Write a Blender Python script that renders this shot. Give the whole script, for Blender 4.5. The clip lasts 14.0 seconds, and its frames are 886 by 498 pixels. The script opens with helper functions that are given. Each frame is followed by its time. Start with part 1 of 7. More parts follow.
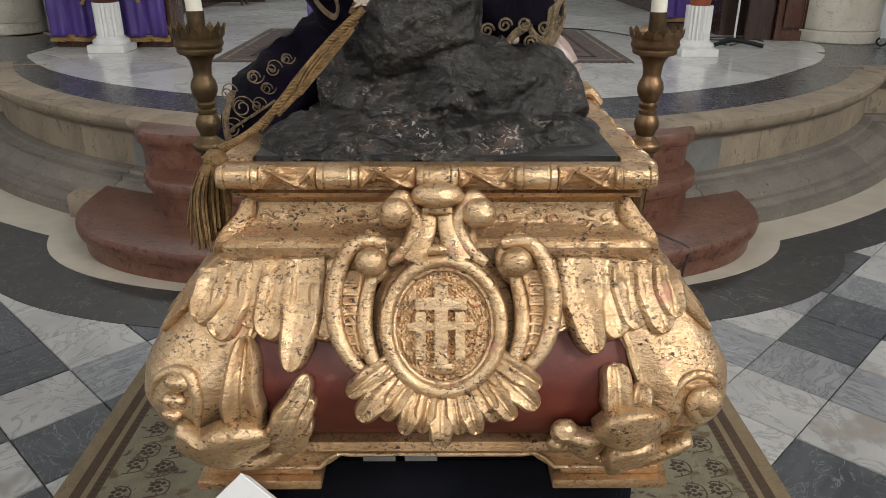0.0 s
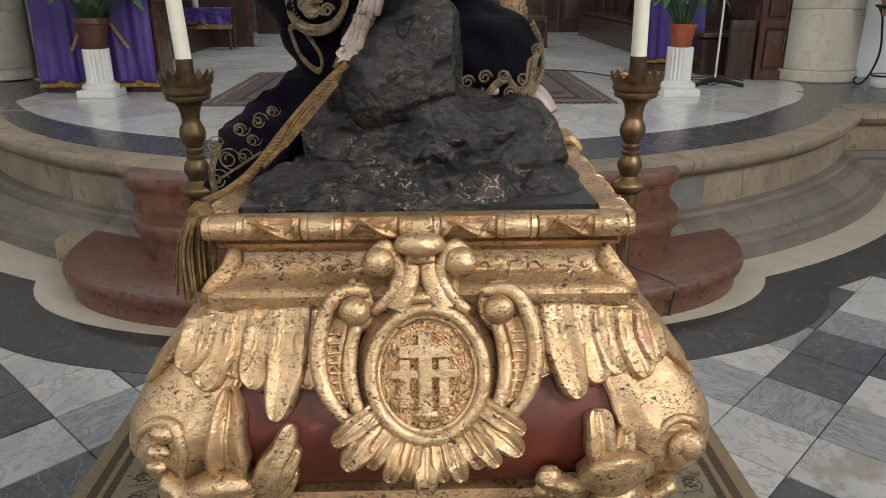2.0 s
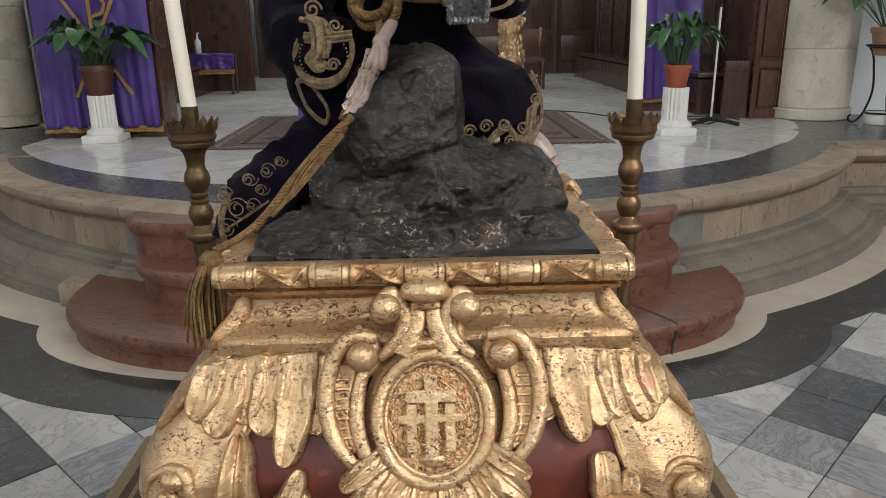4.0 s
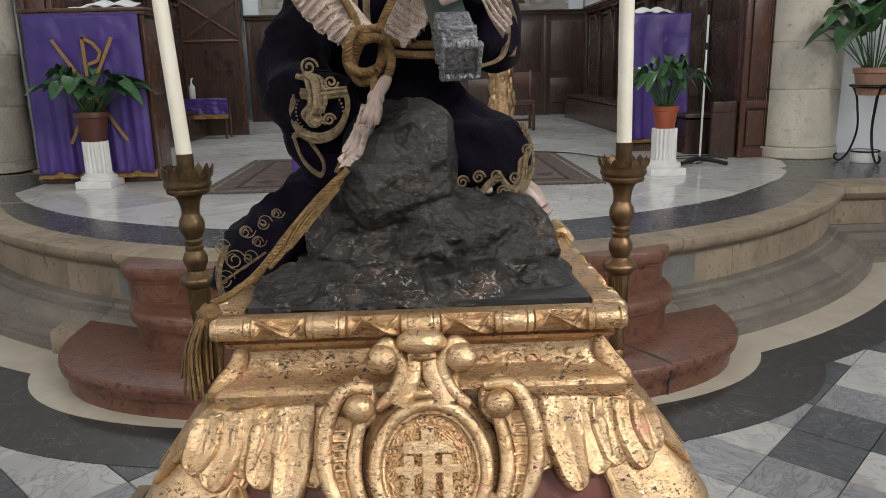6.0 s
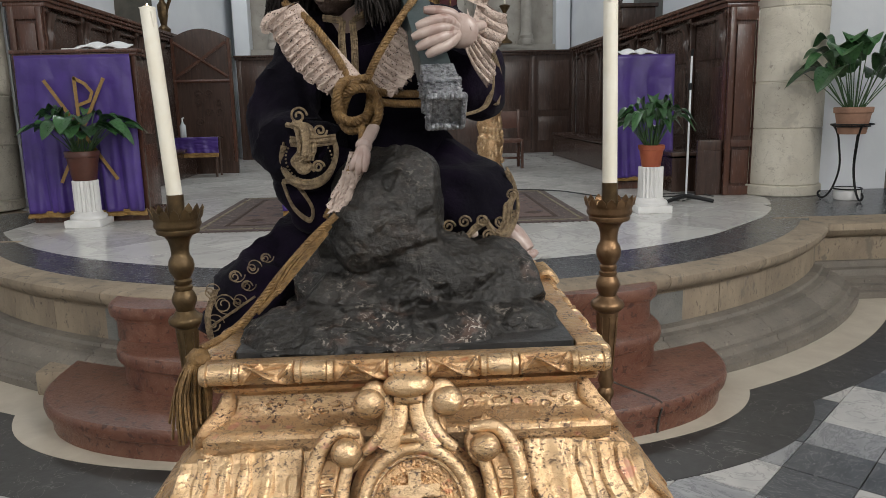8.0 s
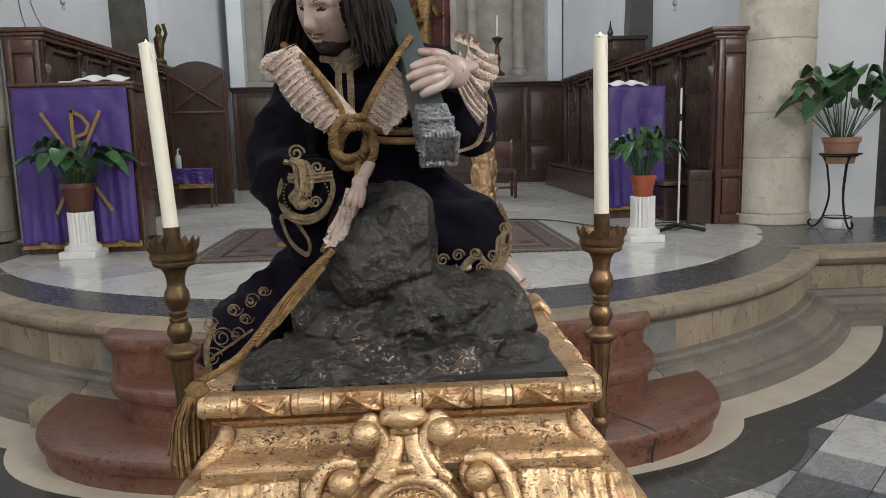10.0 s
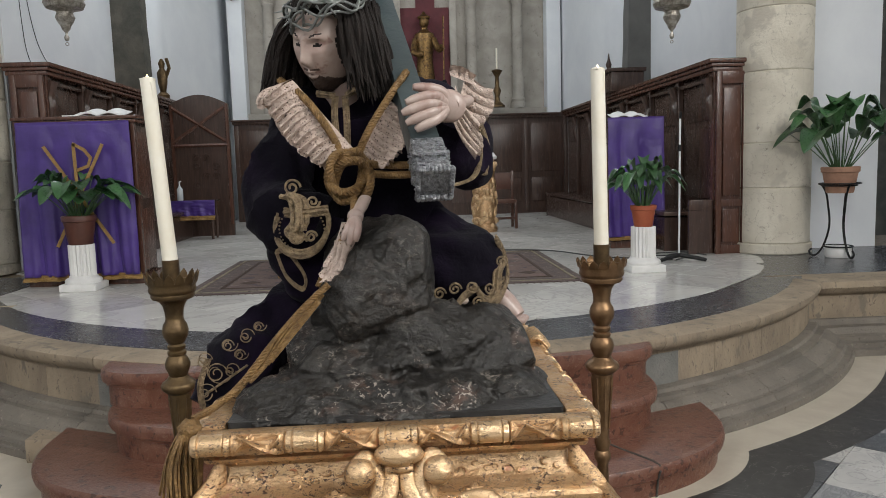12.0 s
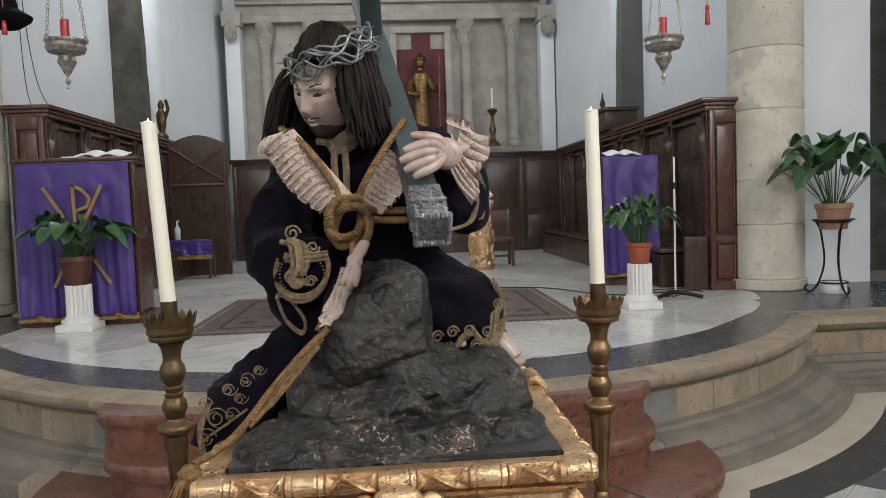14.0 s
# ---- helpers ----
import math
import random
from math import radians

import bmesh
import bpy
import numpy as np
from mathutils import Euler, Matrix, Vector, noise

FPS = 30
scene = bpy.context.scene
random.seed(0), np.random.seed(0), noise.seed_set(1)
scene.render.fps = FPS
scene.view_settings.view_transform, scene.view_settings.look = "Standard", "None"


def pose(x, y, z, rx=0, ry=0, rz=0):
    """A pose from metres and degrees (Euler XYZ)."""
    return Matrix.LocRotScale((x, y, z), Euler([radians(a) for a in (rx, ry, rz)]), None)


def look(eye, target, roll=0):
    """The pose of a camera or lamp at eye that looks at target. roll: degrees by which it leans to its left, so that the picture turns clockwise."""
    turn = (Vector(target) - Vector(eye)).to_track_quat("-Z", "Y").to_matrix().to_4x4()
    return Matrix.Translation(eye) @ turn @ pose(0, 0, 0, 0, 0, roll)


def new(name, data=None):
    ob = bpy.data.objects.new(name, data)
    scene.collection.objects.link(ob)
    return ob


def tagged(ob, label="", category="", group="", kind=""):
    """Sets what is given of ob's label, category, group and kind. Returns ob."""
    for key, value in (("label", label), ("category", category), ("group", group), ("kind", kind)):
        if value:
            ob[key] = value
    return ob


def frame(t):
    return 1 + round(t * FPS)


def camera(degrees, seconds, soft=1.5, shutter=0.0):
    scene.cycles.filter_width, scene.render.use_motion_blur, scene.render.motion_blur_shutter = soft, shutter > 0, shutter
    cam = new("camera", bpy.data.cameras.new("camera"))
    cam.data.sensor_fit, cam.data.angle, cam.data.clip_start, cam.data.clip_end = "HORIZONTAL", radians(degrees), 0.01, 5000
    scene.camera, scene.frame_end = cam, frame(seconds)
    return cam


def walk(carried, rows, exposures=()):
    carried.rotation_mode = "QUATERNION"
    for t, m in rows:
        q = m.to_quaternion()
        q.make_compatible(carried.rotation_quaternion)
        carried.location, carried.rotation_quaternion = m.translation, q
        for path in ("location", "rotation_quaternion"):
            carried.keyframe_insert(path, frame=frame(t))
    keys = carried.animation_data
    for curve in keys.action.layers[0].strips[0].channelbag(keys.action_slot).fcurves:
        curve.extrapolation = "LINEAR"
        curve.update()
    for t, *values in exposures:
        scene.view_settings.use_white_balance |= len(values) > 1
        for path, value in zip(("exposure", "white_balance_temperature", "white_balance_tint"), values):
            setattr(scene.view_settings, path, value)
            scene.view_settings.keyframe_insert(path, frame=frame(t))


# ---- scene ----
cam = camera(61.9, 14.0, soft=0.75)
PATH = [
    (0, (-0.006, 0.005, 1.585), (0.014, 1.848, 0.81), 0.2),
    (0.5, (-0.002, 0.007, 1.589), (0.023, 1.86, 0.836), 0.1),
    (1, (-0.001, 0.006, 1.593), (0.033, 1.868, 0.865), 0.0),
    (1.5, (0.0, 0.001, 1.599), (0.044, 1.873, 0.895), -0.1),
    (2, (0.003, -0.005, 1.603), (0.051, 1.876, 0.924), -0.2),
    (2.5, (0.004, -0.004, 1.608), (0.046, 1.885, 0.954), -0.4),
    (3, (0.0, -0.01, 1.612), (0.041, 1.888, 0.983), -0.6),
    (5.5, (-0.004, -0.035, 1.634), (0.057, 1.9, 1.132), -1.2),
    (6, (-0.005, -0.036, 1.639), (0.064, 1.906, 1.163), -1.3),
    (6.5, (-0.002, -0.037, 1.643), (0.073, 1.91, 1.19), -1.3),
    (7, (0.0, -0.04, 1.646), (0.081, 1.912, 1.216), -1.3),
    (7.5, (0.001, -0.048, 1.649), (0.092, 1.908, 1.242), -1.3),
    (8, (0.0, -0.055, 1.655), (0.099, 1.906, 1.275), -1.3),
    (10.5, (-0.001, -0.084, 1.669), (0.118, 1.892, 1.387), -1.5),
    (11, (0.0, -0.082, 1.671), (0.118, 1.898, 1.413), -1.6),
    (11.5, (0.006, -0.078, 1.671), (0.125, 1.905, 1.434), -1.6),
    (12, (0.008, -0.075, 1.671), (0.124, 1.91, 1.45), -1.7),
    (12.5, (0.009, -0.075, 1.673), (0.124, 1.912, 1.473), -1.9),
    (13, (0.01, -0.08, 1.676), (0.126, 1.909, 1.499), -1.9),
    (13.5, (0.009, -0.086, 1.679), (0.127, 1.905, 1.529), -2.0),
    (14, (0.006, -0.095, 1.684), (0.134, 1.897, 1.563), -2.0),
]
walk(cam, [(t, look(eye, target, roll)) for t, eye, target, roll in PATH], ((0, -0.06), (5, -0.01), (9, 0.05), (14, 0.13)))

# ---- world and light ----
world = bpy.data.worlds.new("world")
scene.world = world
world.use_nodes = True
sky = world.node_tree.nodes.new("ShaderNodeTexSky")
sky.sky_type, sky.sun_disc, sky.sun_elevation, sky.sun_rotation = "NISHITA", False, radians(40), radians(200)
world.node_tree.links.new(sky.outputs[0], world.node_tree.nodes["Background"].inputs[0])
world.node_tree.nodes["Background"].inputs[1].default_value = 0.1
scene.view_settings.exposure = 0.0


def window_light(name, eye, target, w, h, power, colour=(1.0, 0.98, 0.94)):
    data = bpy.data.lights.new(name, "AREA")
    data.shape, data.size, data.size_y, data.energy, data.color = "RECTANGLE", w, h, power, colour
    ob = new(name, data)
    ob.matrix_world = look(eye, target)
    return ob


window_light("window_light", (-6.35, -3.0, 6.8), (0, 1.0, 1.0), 2.4, 3.2, 210)
window_light("window_light", (6.35, -3.0, 6.8), (0, 1.0, 1.0), 2.4, 3.2, 700)
window_light("window_light", (0.0, -9.8, 7.0), (0, 2.0, 1.0), 3.4, 3.4, 320)
window_light("window_light", (-3.95, 12.2, 7.2), (2.0, 12.5, 2.0), 1.6, 2.6, 175, (0.92, 0.97, 1.0))
window_light("window_light", (3.95, 12.2, 7.2), (-2.0, 12.5, 2.0), 1.6, 2.6, 130, (0.92, 0.97, 1.0))


# ---- materials ----
def material(name, base, alt, scale=6.0, rough=0.5, metal=0.0, bump=0.15, fine=60.0, spots=None, veins=None, vary=0.0, stretch=(1, 1, 1), sheen=0.0, lo=0.35, hi=0.65, wear=None, coat=0.0, spec=0.5, tool=None):
    """base and alt mix by a broad noise; spots (colour, scale, limit) are worn patches; veins (colour, scale, width) are thin lines."""
    m = bpy.data.materials.new(name)
    m.use_nodes = True
    nodes, links = m.node_tree.nodes, m.node_tree.links
    p = nodes["Principled BSDF"]
    at = nodes.new("ShaderNodeTexCoord")
    mp = nodes.new("ShaderNodeMapping")
    mp.inputs["Scale"].default_value = stretch
    links.new(at.outputs["Object"], mp.inputs["Vector"])
    where = mp.outputs["Vector"]
    if vary:
        info = nodes.new("ShaderNodeObjectInfo")
        add = nodes.new("ShaderNodeVectorMath")
        add.operation = "ADD"
        mul = nodes.new("ShaderNodeMath")
        mul.operation, mul.inputs[1].default_value = "MULTIPLY", 37.0
        links.new(info.outputs["Random"], mul.inputs[0])
        links.new(where, add.inputs[0])
        links.new(mul.outputs[0], add.inputs[1])
        where = add.outputs[0]

    def grain(size, detail=5.0, distort=0.0, rough_=0.6):
        n = nodes.new("ShaderNodeTexNoise")
        n.inputs["Scale"].default_value, n.inputs["Detail"].default_value = size, detail
        n.inputs["Distortion"].default_value, n.inputs["Roughness"].default_value = distort, rough_
        links.new(where, n.inputs["Vector"])
        return n.outputs["Fac"]

    def ramp(src, stops):
        r = nodes.new("ShaderNodeValToRGB")
        e = r.color_ramp.elements
        e[0].position, e[0].color = stops[0][0], (*[stops[0][1]] * 3, 1)
        e[1].position, e[1].color = stops[-1][0], (*[stops[-1][1]] * 3, 1)
        for pos, val in stops[1:-1]:
            e.new(pos).color = (val, val, val, 1)
        links.new(src, r.inputs[0])
        return r.outputs[0]

    def blend(fac, a, b, mode="MIX"):
        x = nodes.new("ShaderNodeMix")
        x.data_type, x.blend_type = "RGBA", mode
        for sock, val in ((x.inputs[0], fac), (x.inputs[6], a), (x.inputs[7], b)):
            if hasattr(val, "links"):
                links.new(val, sock)
            elif isinstance(val, tuple):
                sock.default_value = (*val, 1)
            else:
                sock.default_value = val
        return x.outputs[2]

    colour = blend(ramp(grain(scale, 6.0, 0.4), [(lo, 0), (hi, 1)]), base, alt)
    if veins:
        v = ramp(grain(veins[1], 5.0, 1.6), [(0.5 - veins[2], 0), (0.5, 1), (0.5 + veins[2], 0)])
        colour = blend(v, colour, veins[0])
    rough_out, metal_out = None, None
    if spots:
        s = ramp(grain(spots[1], 8.0, 0.5, 0.7), [(spots[2], 0), (spots[2] + 0.05, 1)])
        if len(spots) > 3:
            s = blend(ramp(grain(spots[3], 3.0, 0.6), [(0.38, 0), (0.58, 1)]), (0.0, 0.0, 0.0), s)
        colour = blend(s, colour, spots[0])
        metal_out = s
    if wear:
        w = ramp(grain(wear[1], 3.0, 0.2), [(wear[2], 0), (wear[2] + 0.06, 1)])
        colour = blend(w, colour, wear[0])
    if vary:
        dim = nodes.new("ShaderNodeMapRange")
        dim.inputs[3].default_value, dim.inputs[4].default_value = 1 - vary, 1 + vary
        links.new(info.outputs["Random"], dim.inputs[0])
        hsv = nodes.new("ShaderNodeHueSaturation")
        links.new(dim.outputs[0], hsv.inputs["Value"])
        links.new(colour, hsv.inputs["Color"])
        colour = hsv.outputs[0]
    links.new(colour, p.inputs["Base Color"])
    rr = nodes.new("ShaderNodeMapRange")
    rr.inputs[3].default_value, rr.inputs[4].default_value = max(rough - 0.12, 0.02), min(rough + 0.12, 1)
    links.new(grain(scale * 4), rr.inputs[0])
    links.new(rr.outputs[0], p.inputs["Roughness"])
    p.inputs["Metallic"].default_value = metal
    if metal and metal_out:
        inv = nodes.new("ShaderNodeMapRange")
        inv.inputs[3].default_value, inv.inputs[4].default_value = metal, 0.0
        links.new(metal_out, inv.inputs[0])
        links.new(inv.outputs[0], p.inputs["Metallic"])
    p.inputs["Sheen Weight"].default_value = sheen
    p.inputs["Coat Weight"].default_value = coat
    p.inputs["Specular IOR Level"].default_value = spec
    if bump:
        b = nodes.new("ShaderNodeBump")
        b.inputs["Strength"].default_value, b.inputs["Distance"].default_value = bump, 0.01
        links.new(grain(fine, 6.0), b.inputs["Height"])
        if tool:
            # shallow gouge marks under the fine grain
            b2 = nodes.new("ShaderNodeBump")
            b2.inputs["Strength"].default_value, b2.inputs["Distance"].default_value = tool[1], 0.01
            links.new(grain(tool[0], 1.5, 0.8, 0.4), b2.inputs["Height"])
            links.new(b2.outputs[0], b.inputs["Normal"])
        links.new(b.outputs[0], p.inputs["Normal"])
    return m


GOLD = material("gilded_wood", (0.62, 0.41, 0.224), (0.45, 0.268, 0.130), 16, 0.33, 0.76, 0.36, 130, spots=((0.045, 0.022, 0.013), 155, 0.530, 22), veins=((0.20, 0.10, 0.055), 24, 0.006), wear=((0.44, 0.20, 0.10), 30, 0.63), stretch=(1, 1, 1.7), tool=(28, 0.24))
GOLD_PALE = material("gilded_wood_pale", (0.69, 0.49, 0.292), (0.535, 0.347, 0.181), 14, 0.31, 0.76, 0.32, 120, spots=((0.050, 0.025, 0.015), 145, 0.530, 20), veins=((0.24, 0.13, 0.075), 20, 0.005), wear=((0.58, 0.31, 0.21), 22, 0.64), stretch=(1, 1, 1.7), tool=(26, 0.24))
BOLE = material("red_bole", (0.155, 0.031, 0.017), (0.105, 0.020, 0.012), 9, 0.46, 0, 0.12, 40, wear=((0.19, 0.055, 0.035), 24, 0.66))


def rock_material():
    """Grey-black paint, dry-brushed on its ridges, chipped to white gesso and brown wood low down."""
    m = bpy.data.materials.new("painted_rock")
    m.use_nodes = True
    nodes, links = m.node_tree.nodes, m.node_tree.links
    p = nodes["Principled BSDF"]
    at = nodes.new("ShaderNodeTexCoord").outputs["Object"]

    def grain(size, detail, lo, hi, distort=0.0, rough=0.6, stretch=None):
        src = at
        if stretch:
            mp = nodes.new("ShaderNodeMapping")
            mp.inputs["Scale"].default_value = stretch
            links.new(at, mp.inputs["Vector"])
            src = mp.outputs["Vector"]
        n = nodes.new("ShaderNodeTexNoise")
        for key, val in (("Scale", size), ("Detail", detail), ("Distortion", distort), ("Roughness", rough)):
            n.inputs[key].default_value = val
        links.new(src, n.inputs["Vector"])
        r = nodes.new("ShaderNodeMapRange")
        r.inputs[1].default_value, r.inputs[2].default_value = lo, hi
        links.new(n.outputs["Fac"], r.inputs[0])
        return r.outputs[0]

    def times(a, b):
        x = nodes.new("ShaderNodeMath")
        x.operation = "MULTIPLY"
        links.new(a, x.inputs[0])
        links.new(b, x.inputs[1])
        return x.outputs[0]

    def over(fac, below, colour):
        x = nodes.new("ShaderNodeMix")
        x.data_type = "RGBA"
        links.new(fac, x.inputs[0])
        if isinstance(below, tuple):
            x.inputs[6].default_value = (*below, 1)
        else:
            links.new(below, x.inputs[6])
        x.inputs[7].default_value = (*colour, 1)
        return x.outputs[2]

    z = nodes.new("ShaderNodeSeparateXYZ")
    links.new(at, z.inputs[0])
    handled = nodes.new("ShaderNodeMapRange")
    handled.inputs[1].default_value, handled.inputs[2].default_value, handled.inputs[3].default_value, handled.inputs[4].default_value = 1.36, 1.44, 1.0, 0.16
    links.new(z.outputs[2], handled.inputs[0])
    patch = times(grain(9, 3, 0.47, 0.60), handled.outputs[0])
    c = over(grain(10, 6, 0.35, 0.65, 0.4), (0.0115, 0.0104, 0.0092), (0.023, 0.0205, 0.0178))
    c = over(grain(34, 8, 0.54, 0.70, 1.2, 0.65, (1, 1, 2.2)), c, (0.058, 0.054, 0.048))
    c = over(times(patch, grain(30, 6, 0.50, 0.60, 0.6)), c, (0.075, 0.045, 0.034))
    c = over(times(patch, grain(85, 5, 0.585, 0.61, 1.5, 0.6, (1, 1, 1.8))), c, (0.36, 0.315, 0.27))
    c = over(times(patch, grain(46, 6, 0.635, 0.655, 1.0)), c, (0.30, 0.26, 0.22))
    links.new(c, p.inputs["Base Color"])
    links.new(grain(40, 4, 0.0, 1.1), p.inputs["Roughness"])
    p.inputs["Specular IOR Level"].default_value = 0.35
    last = None
    for size, strength, detail, stretch in ((26, 0.55, 4, (1, 1, 1.8)), (95, 0.55, 6, None)):
        b = nodes.new("ShaderNodeBump")
        b.inputs["Strength"].default_value, b.inputs["Distance"].default_value = strength, 0.01
        links.new(grain(size, detail, 0, 1, 0.5, 0.6, stretch), b.inputs["Height"])
        if last:
            links.new(last, b.inputs["Normal"])
        last = b.outputs[0]
    links.new(last, p.inputs["Normal"])
    return m


ROCK = rock_material()
SLAB = material("black_board", (0.018, 0.018, 0.018), (0.036, 0.033, 0.031), 12, 0.5, 0, 0.35, 60, spots=((0.15, 0.135, 0.12), 70, 0.66))
VELVET = material("purple_velvet", (0.0042, 0.0034, 0.0066), (0.0105, 0.0054, 0.0165), 9, 0.9, 0, 0.35, 90, sheen=0.03, spec=0.06, lo=0.45, hi=0.75)
SKIN = material("painted_flesh", (0.40, 0.315, 0.275), (0.31, 0.215, 0.185), 26, 0.38, 0, 0.10, 90, wear=((0.25, 0.155, 0.13), 30, 0.61))
HAIR = material("dark_hair", (0.012, 0.0098, 0.0088), (0.024, 0.018, 0.0155), 40, 0.7, 0, 0.6, 160, stretch=(3, 3, 0.6), spec=0.2)
BEARD = material("carved_brown_beard", (0.060, 0.038, 0.030), (0.11, 0.075, 0.060), 60, 0.6, 0, 0.7, 170, stretch=(2, 2, 0.6), spec=0.2)
LACE = material("lace", (0.62, 0.50, 0.43), (0.48, 0.37, 0.31), 60, 0.9, 0, 0.9, 160)
lace_nodes, lace_links = LACE.node_tree.nodes, LACE.node_tree.links
holes = lace_nodes.new("ShaderNodeTexVoronoi")
holes.inputs["Scale"].default_value = 240
lace_at = lace_nodes.new("ShaderNodeTexCoord")
lace_links.new(lace_at.outputs["Object"], holes.inputs["Vector"])
thread = lace_nodes.new("ShaderNodeMath")
thread.operation, thread.inputs[1].default_value = "GREATER_THAN", 0.23
lace_links.new(holes.outputs["Distance"], thread.inputs[0])
lace_links.new(thread.outputs[0], lace_nodes["Principled BSDF"].inputs["Alpha"])
ROPE = material("gold_cord", (0.27, 0.16, 0.060), (0.13, 0.073, 0.028), 90, 0.5, 0.3, 0.5, 260)
BRAID = material("gold_braid", (0.36, 0.265, 0.155), (0.15, 0.105, 0.065), 120, 0.50, 0.35, 0.9, 300)
CROSSWOOD = material("green_black_wood", (0.032, 0.045, 0.048), (0.050, 0.064, 0.064), 7, 0.33, 0, 0.12, 50, stretch=(1, 1, 0.3))
SILVER = material("chased_silver", (0.40, 0.41, 0.43), (0.12, 0.12, 0.13), 130, 0.30, 0.9, 0.6, 230)
THORN = material("silver_thorn", (0.30, 0.31, 0.30), (0.14, 0.15, 0.14), 50, 0.4, 0.8, 0.4, 120)
BRONZE = material("old_bronze", (0.25, 0.150, 0.078), (0.15, 0.086, 0.043), 18, 0.36, 0.85, 0.2, 80)
BRONZE_DARK = material("tarnished_bronze", (0.16, 0.105, 0.05), (0.085, 0.055, 0.028), 14, 0.42, 0.8, 0.25, 80)
WAX = material("candle_wax", (0.80, 0.76, 0.66), (0.74, 0.68, 0.55), 6, 0.45, 0, 0.08, 30)
REDMARBLE = material("red_marble", (0.115, 0.042, 0.026), (0.165, 0.074, 0.047), 12, 0.32, 0, 0.35, 70, veins=((0.24, 0.155, 0.115), 9, 0.007), spots=((0.20, 0.135, 0.10), 52, 0.635), wear=((0.062, 0.025, 0.018), 26, 0.57))
SANDSTONE = material("sandstone", (0.36, 0.285, 0.200), (0.215, 0.17, 0.124), 4.5, 0.85, 0, 1.0, 50, spots=((0.14, 0.112, 0.084), 38, 0.585), wear=((0.185, 0.152, 0.116), 8, 0.60), vary=0.10, stretch=(1, 1, 0.55), lo=0.3, hi=0.7)
GREYSTONE = material("grey_base_stone", (0.150, 0.132, 0.110), (0.225, 0.197, 0.162), 5, 0.8, 0, 0.9, 55, spots=((0.085, 0.072, 0.060), 40, 0.60), wear=((0.29, 0.255, 0.21), 30, 0.65), vary=0.10, lo=0.25, hi=0.75)
DARKGREY = material("dark_grey_strip", (0.11, 0.11, 0.105), (0.15, 0.148, 0.14), 2, 0.9, 0, 0.5, 40)
CEMENT = material("cement_patch", (0.150, 0.148, 0.136), (0.205, 0.198, 0.18), 6, 0.9, 0, 0.7, 60, spots=((0.11, 0.105, 0.095), 30, 0.60))
SLATE = material("dark_slab", (0.046, 0.047, 0.052), (0.080, 0.080, 0.084), 7, 0.25, 0, 0.08, 60, veins=((0.14, 0.14, 0.14), 3.4, 0.008), spots=((0.11, 0.11, 0.11), 30, 0.66))
WHITEMARBLE = material("white_marble", (0.66, 0.645, 0.61), (0.59, 0.58, 0.55), 2, 0.16, 0, 0.02, 30, veins=((0.50, 0.49, 0.47), 1.6, 0.03), vary=0.11)
TILE_WHITE = material("white_tile_marble", (0.47, 0.455, 0.43), (0.38, 0.37, 0.355), 5, 0.36, 0, 0.1, 40, veins=((0.28, 0.27, 0.26), 4, 0.03), vary=0.08, wear=((0.30, 0.27, 0.235), 2.5, 0.60))
TILE_GREY = material("grey_tile_marble", (0.22, 0.22, 0.225), (0.30, 0.30, 0.30), 6, 0.36, 0, 0.1, 40, veins=((0.14, 0.14, 0.15), 6, 0.05), vary=0.1, stretch=(1, 3, 1))
TILE_DARK = material("blue_grey_tile_marble", (0.046, 0.049, 0.053), (0.082, 0.085, 0.089), 6, 0.34, 0, 0.1, 40, veins=((0.20, 0.20, 0.20), 6, 0.014), vary=0.14, stretch=(1, 2.5, 1))
GROUT = material("grout", (0.05, 0.045, 0.04), (0.09, 0.08, 0.07), 30, 0.9, 0, 0.4, 80)
BLACKBAND = material("black_floor_stone", (0.030, 0.028, 0.026), (0.042, 0.039, 0.036), 4, 0.42, 0, 0.06, 40, veins=((0.16, 0.15, 0.14), 1.6, 0.004))
BEIGE = material("beige_floor_stone", (0.47, 0.42, 0.34), (0.40, 0.35, 0.28), 4, 0.5, 0, 0.1, 40, vary=0.06)
DARKWOOD = material("dark_walnut", (0.044, 0.027, 0.0215), (0.076, 0.044, 0.033), 5, 0.24, 0, 0.15, 60, stretch=(4, 4, 0.5))
REDWOOD = material("varnished_mahogany", (0.100, 0.044, 0.028), (0.066, 0.029, 0.020), 5, 0.25, 0, 0.12, 60, stretch=(4, 4, 0.5))
PLASTER = material("white_plaster", (0.72, 0.74, 0.76), (0.66, 0.68, 0.71), 1.2, 0.9, 0, 0.15, 30)
COLUMN = material("limestone_column", (0.66, 0.615, 0.52), (0.52, 0.475, 0.39), 2.2, 0.85, 0, 0.8, 40, spots=((0.36, 0.32, 0.265), 14, 0.62), wear=((0.47, 0.43, 0.36), 3.0, 0.58), veins=((0.42, 0.38, 0.31), 2.5, 0.008), vary=0.09)
RETABLE = material("carved_limestone", (0.40, 0.37, 0.325), (0.29, 0.265, 0.23), 2.2, 0.85, 0, 0.5, 24, spots=((0.24, 0.22, 0.19), 9, 0.60))
# bare masonry of the north strip; its darkness also stands for the chapel's dimness
DARKROCK_DIMWALL = material("dark_masonry_dim_wall", (0.055, 0.055, 0.047), (0.12, 0.11, 0.09), 2.5, 0.9, 0, 0.8, 12)
PURPLE = material("purple_satin", (0.066, 0.030, 0.215), (0.044, 0.019, 0.15), 3, 0.40, 0, 0.15, 60, sheen=0.12, tool=(5.5, 0.9))
